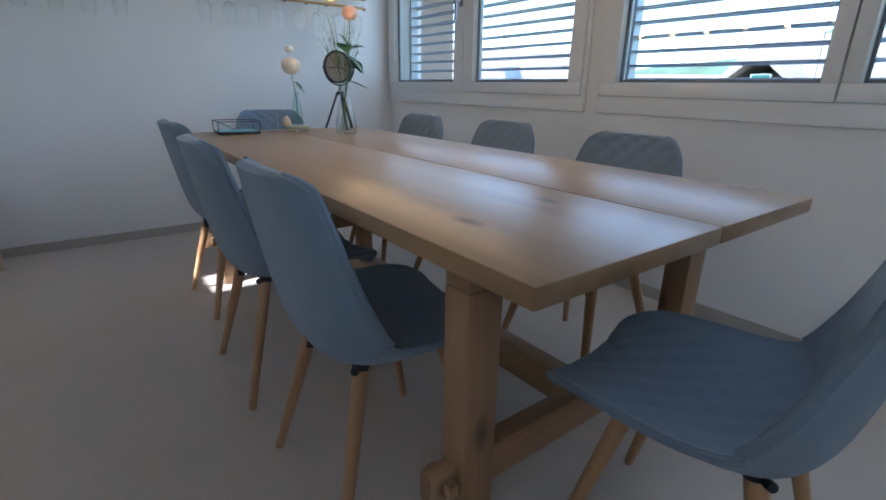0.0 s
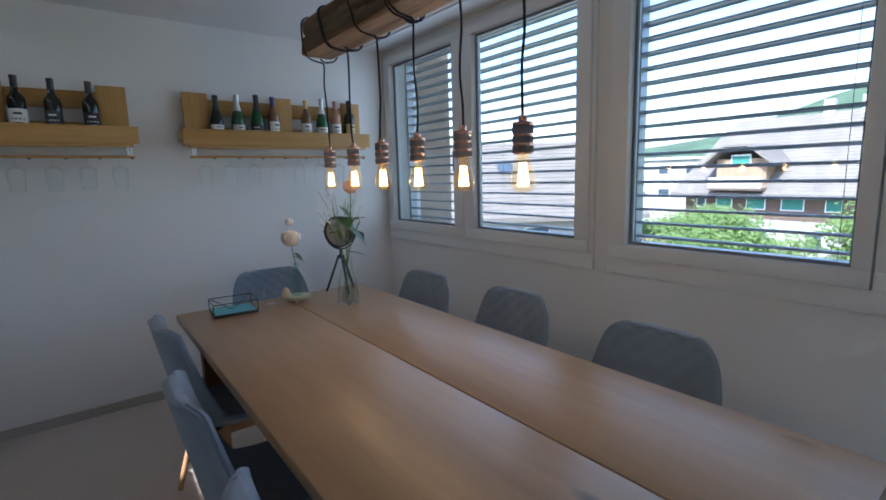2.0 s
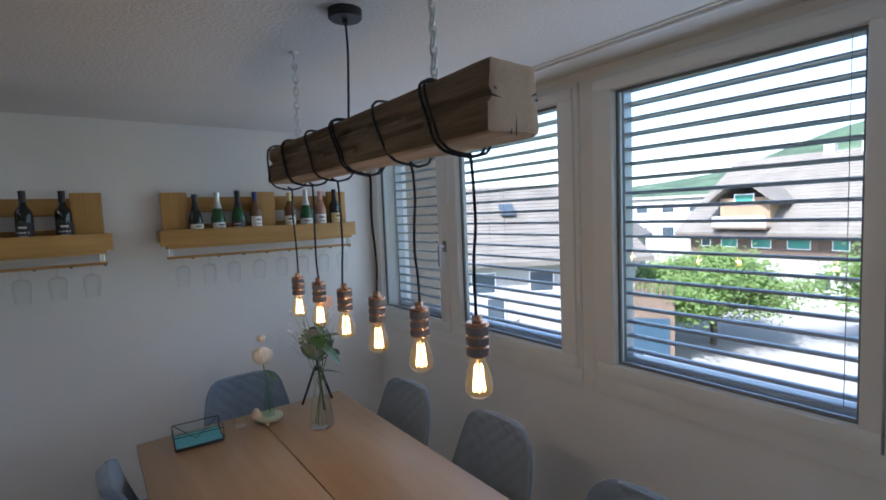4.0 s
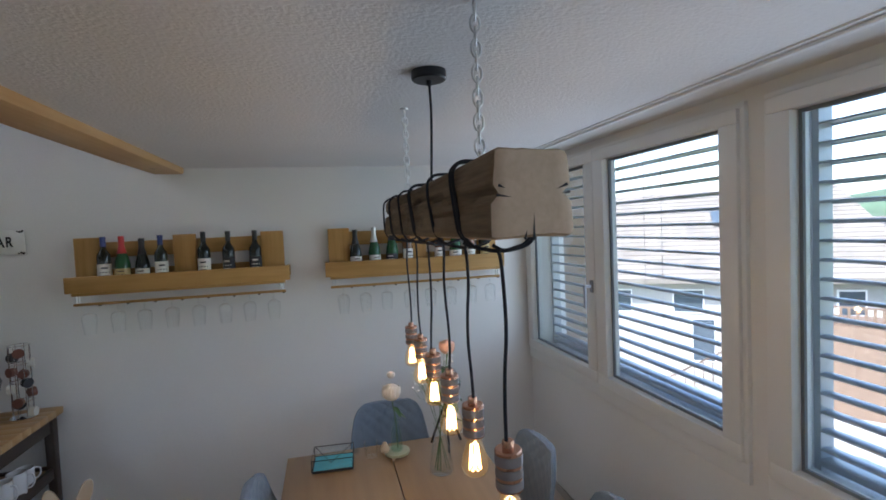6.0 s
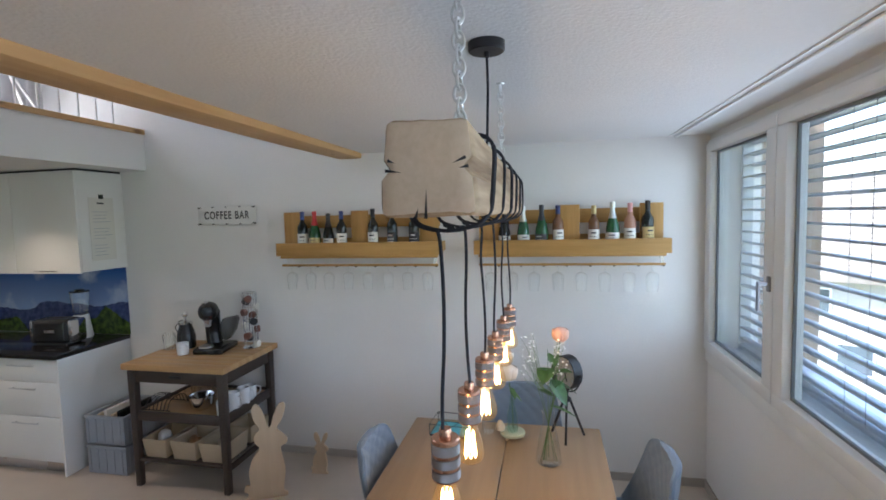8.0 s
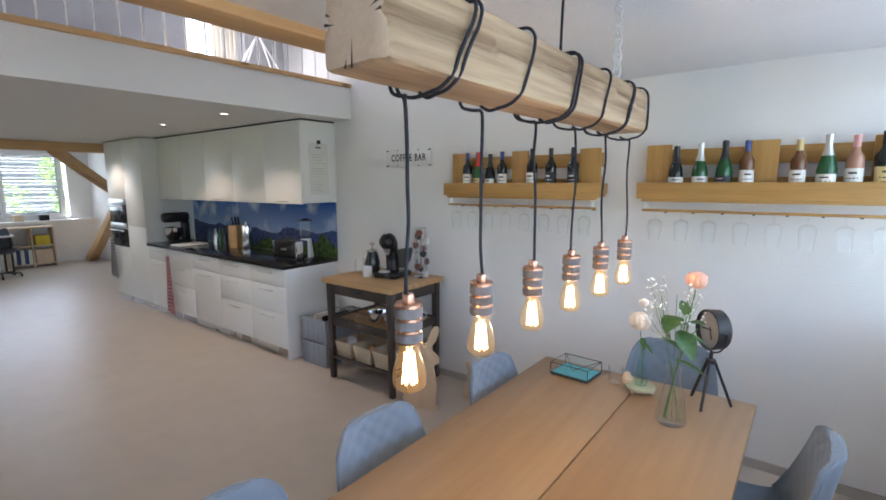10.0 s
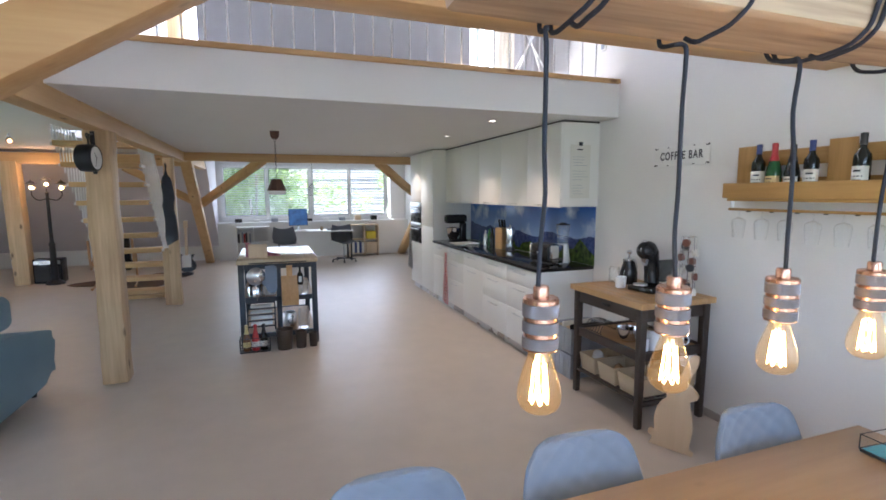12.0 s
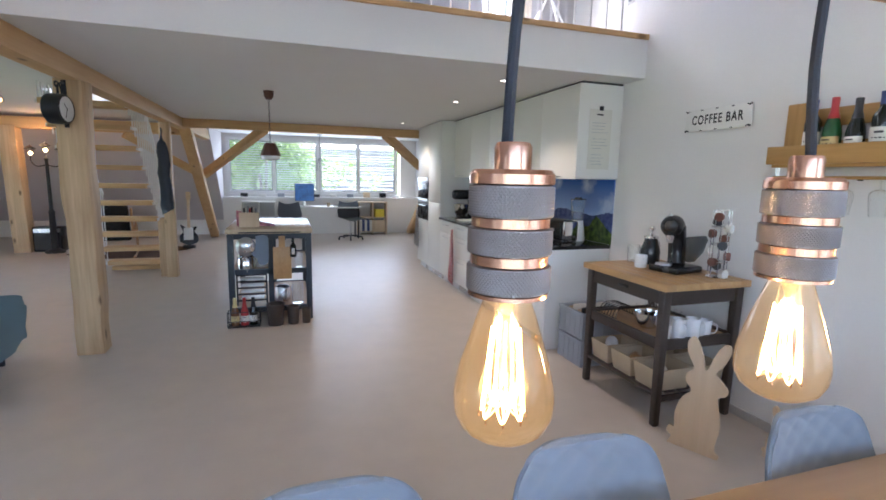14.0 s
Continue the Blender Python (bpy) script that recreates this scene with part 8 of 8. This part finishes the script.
# wing further along the same roof
house(pose(*across(10.2, 47), 0, 0, 10.2 - 90 - 26), 7.0, 9.0, 2.9, 6.6, 10.2, M_RENDER, M_CHALET, "dark wooden wing of the chalet", [(-2, 3.9, 1.1, 1.2, 0), (1, 3.9, 1.1, 1.2, 0)], False, 0.7)
# white flat-roofed building
w2 = thing("house", pose(*across(27.6, 62), 0, 0, 27.6 - 90), "white flat-roofed house with dark windows", "house")
part("storey", B(-5, 5, 0, 9, 0, 8.0), M_RENDER, w2)
part("roof_slab", B(-5.3, 5.3, -0.3, 9.3, 8.0, 8.3), M_RENDER, w2)
for x in (-3.4, -0.6, 2.2):
    for z in (3.6, 6.3):
        wd = part("window", B(x - 0.7, x + 0.7, -0.05, 0.02, z, z + 1.2), M_FRAME, w2)
        part("pane", B(x - 0.6, x + 0.6, -0.062, -0.052, z + 0.1, z + 1.1), M_DPANE, wd)
house(pose(*across(31.5, 50), 0, 0, 31.5 - 20), 6.0, 6.0, 2.8, 4.6, 6.6, M_RENDER, M_RENDER, "small white gabled house", [(-1, 3.0, 0.9, 1.0, 1), (1.2, 3.0, 0.9, 1.0, 1)], False, 0.5)
# big roofed neighbour
nb = house(pose(*across(49.5, 24.5), 0, 0, 49.5 - 90 + 6), 16.6, 10.5, 2.9, 5.0, 8.55, M_RENDER, M_RENDER, "white neighbouring house with a large grey roof",
           [(-5.6, 3.1, 1.3, 1.1, 1), (-2.6, 3.1, 1.3, 1.1, 1), (0.4, 3.1, 1.3, 1.1, 1), (3.4, 3.1, 1.3, 1.1, 1), (6.4, 3.1, 1.0, 1.1, 1), (-4.2, 0.9, 1.2, 1.2, 1), (1.0, 0.9, 1.0, 2.0, 1)], False, 0.7, hip=1.4)
bm = bmesh.new()
obox(bm, (2.2, 2.35, 7.05), (2.2, 3.25, 7.66), 0.8, 0.10)
part("roof_window", bm, M_DPANE, nb)
part("chimney", B(-3.3, -2.7, 5.6, 6.2, 7.5, 9.3), M_RENDER, nb)
# terrace with a fence beside it
tw = thing("terrace", pose(*across(33.6, 22.5), 0, 0, 33.6 - 90), "brown terrace wall with a wooden fence and a blue door", "terrace")
part("wall", B(-2.2, 2.4, 0, 2.5, 0, 3.3), mat("brown_boards", (0.15, 0.105, 0.075), 0.8, var=0.2, scale=3, fine=30), tw)
part("door", B(0.6, 2.2, -0.05, -0.002, 0.0, 2.4), mat("blue_door", (0.025, 0.06, 0.095), 0.5), tw)
for k in range(20):
    part("fence_slat", B(-2.15 + 0.232 * k, -2.06 + 0.232 * k, 0.02, 0.06, 3.36, 4.0), M_CHALET, tw)
for z in (3.3, 3.95):
    part("fence_rail", B(-2.2, 2.4, 0.061, 0.10, z, z + 0.07), M_CHALET, tw)
# outside steps with a railing
os_ = thing("outdoor_steps", pose(*across(46, 19.5), 0, 0, 46 - 90 + 14), "pale outdoor steps with a thin railing", "steps")
for k in range(11):
    part("step", B(-2.6 + 0.3 * k, -2.3 + 0.3 * k, 0, 1.3, 0, 0.17 * (k + 1)), M_ASPH, os_)
    bm = bmesh.new()
    rod(bm, (-2.45 + 0.3 * k, 0.08, 0.17 * (k + 1)), (-2.45 + 0.3 * k, 0.08, 0.17 * (k + 1) + 0.95), 0.02, seg=6)
    part("rail_post", bm, M_CHALET, os_)
bm = bmesh.new()
obox(bm, (-2.5, 0.08, 1.1), (0.6, 0.08, 2.86), 0.05, 0.05)
part("rail", bm, M_CHALET, os_)
# houses behind the far window
house(pose(-27, 4.5, GZ, 0, 0, 90), 12.0, 9.0, 2.8, 5.8, 8.6, M_RENDER, M_RENDER, "white house beyond the far window",
      [(-4, 3.5, 1.2, 1.3, 1), (-1.5, 3.5, 1.2, 1.3, 1), (1.5, 3.5, 1.2, 1.3, 1), (4, 3.5, 1.2, 1.3, 1)], False)


def tree(x, y, h, trunk_h, rx, rz, leaves, seed):
    rnd = random.Random(seed)
    t = thing("tree", (x, y, GZ), "broad leafy green tree beside the street", "tree")
    bm = bmesh.new()
    tube(bm, [(0, 0, 0), (0.05, 0.02, trunk_h * 0.5), (0.0, 0.05, trunk_h)], 0.16, 10)
    for k in range(9):
        a = rnd.uniform(0, 6.28)
        tube(bm, smooth_path([(0, 0.03, trunk_h * 0.9), (rx * 0.35 * math.cos(a), rx * 0.35 * math.sin(a), trunk_h + rz * 0.5), (rx * 0.75 * math.cos(a), rx * 0.75 * math.sin(a), trunk_h + rz * rnd.uniform(0.5, 1.3))], 4), 0.05, 6)
    part("trunk", bm, M_BARK, t)
    verts, faces = [], []
    clumps = [(rnd.gauss(0, 0.42) * rx, rnd.gauss(0, 0.42) * rx, trunk_h + rz * (0.9 + rnd.gauss(0, 0.38))) for _ in range(60)]
    for k in range(leaves):
        c = Vector(clumps[k % 60]) + Vector((rnd.gauss(0, 0.16) * rx, rnd.gauss(0, 0.16) * rx, rnd.gauss(0, 0.16) * rz))
        s = rnd.uniform(0.07, 0.14)
        u = Vector((rnd.gauss(0, 1), rnd.gauss(0, 1), rnd.gauss(0, 0.5))).normalized()
        w = u.orthogonal().normalized()
        i0 = len(verts)
        verts += [c - u * s, c + w * s * 0.5, c + u * s, c - w * s * 0.5]
        faces.append((i0, i0 + 1, i0 + 2, i0 + 3))
    me = bpy.data.meshes.new("crown")
    me.from_pydata(verts, [], faces)
    me.materials.append(M_FOLIAGE)
    ob = new("crown", me)
    ob.parent = t
    return t


tree(*across(23.8, 28)[:2], 6, 1.5, 3.7, 1.8, 34000, 1)
tree(*across(9.5, 30)[:2], 6, 1.8, 2.2, 1.8, 9000, 2)
tree(-19, 0.3, 9, 4.4, 3.0, 3.0, 14000, 3)
tree(-21, -4.0, 9, 4.6, 3.2, 3.0, 9000, 4)
tree(-22, 7.6, 8, 4.2, 1.6, 2.4, 5000, 5)
# wooded hills
bm = bmesh.new()
rows_ = []
for j in range(5):
    row = []
    for i in range(120):
        az = radians(-80 + 340 * i / 119)
        el = 1.2 + 6.9 * math.exp(-((math.degrees(az) - 5) / 19) ** 2) + 1.2 * noise.noise(Vector((az * 4, 3, 0))) + 0.5 * noise.noise(Vector((az * 23, 1, 0)))
        d = 260 + 60 * j
        z = GZ + (max(0.6, el) / 57.3 * 420 + 6) * math.sin(math.pi / 2 * min(1, j / 3)) + 5 * noise.noise(Vector((az * 40, j, 0)))
        row.append(bm.verts.new((d * math.cos(az), d * math.sin(az), z if j else GZ - 1)))
    rows_.append(row)
for r0, r1 in zip(rows_, rows_[1:]):
    for i in range(119):
        bm.faces.new((r0[i], r0[i + 1], r1[i + 1], r1[i]))
structure("backdrop", bm, M_FOREST, "wooded green hills", smooth=60)
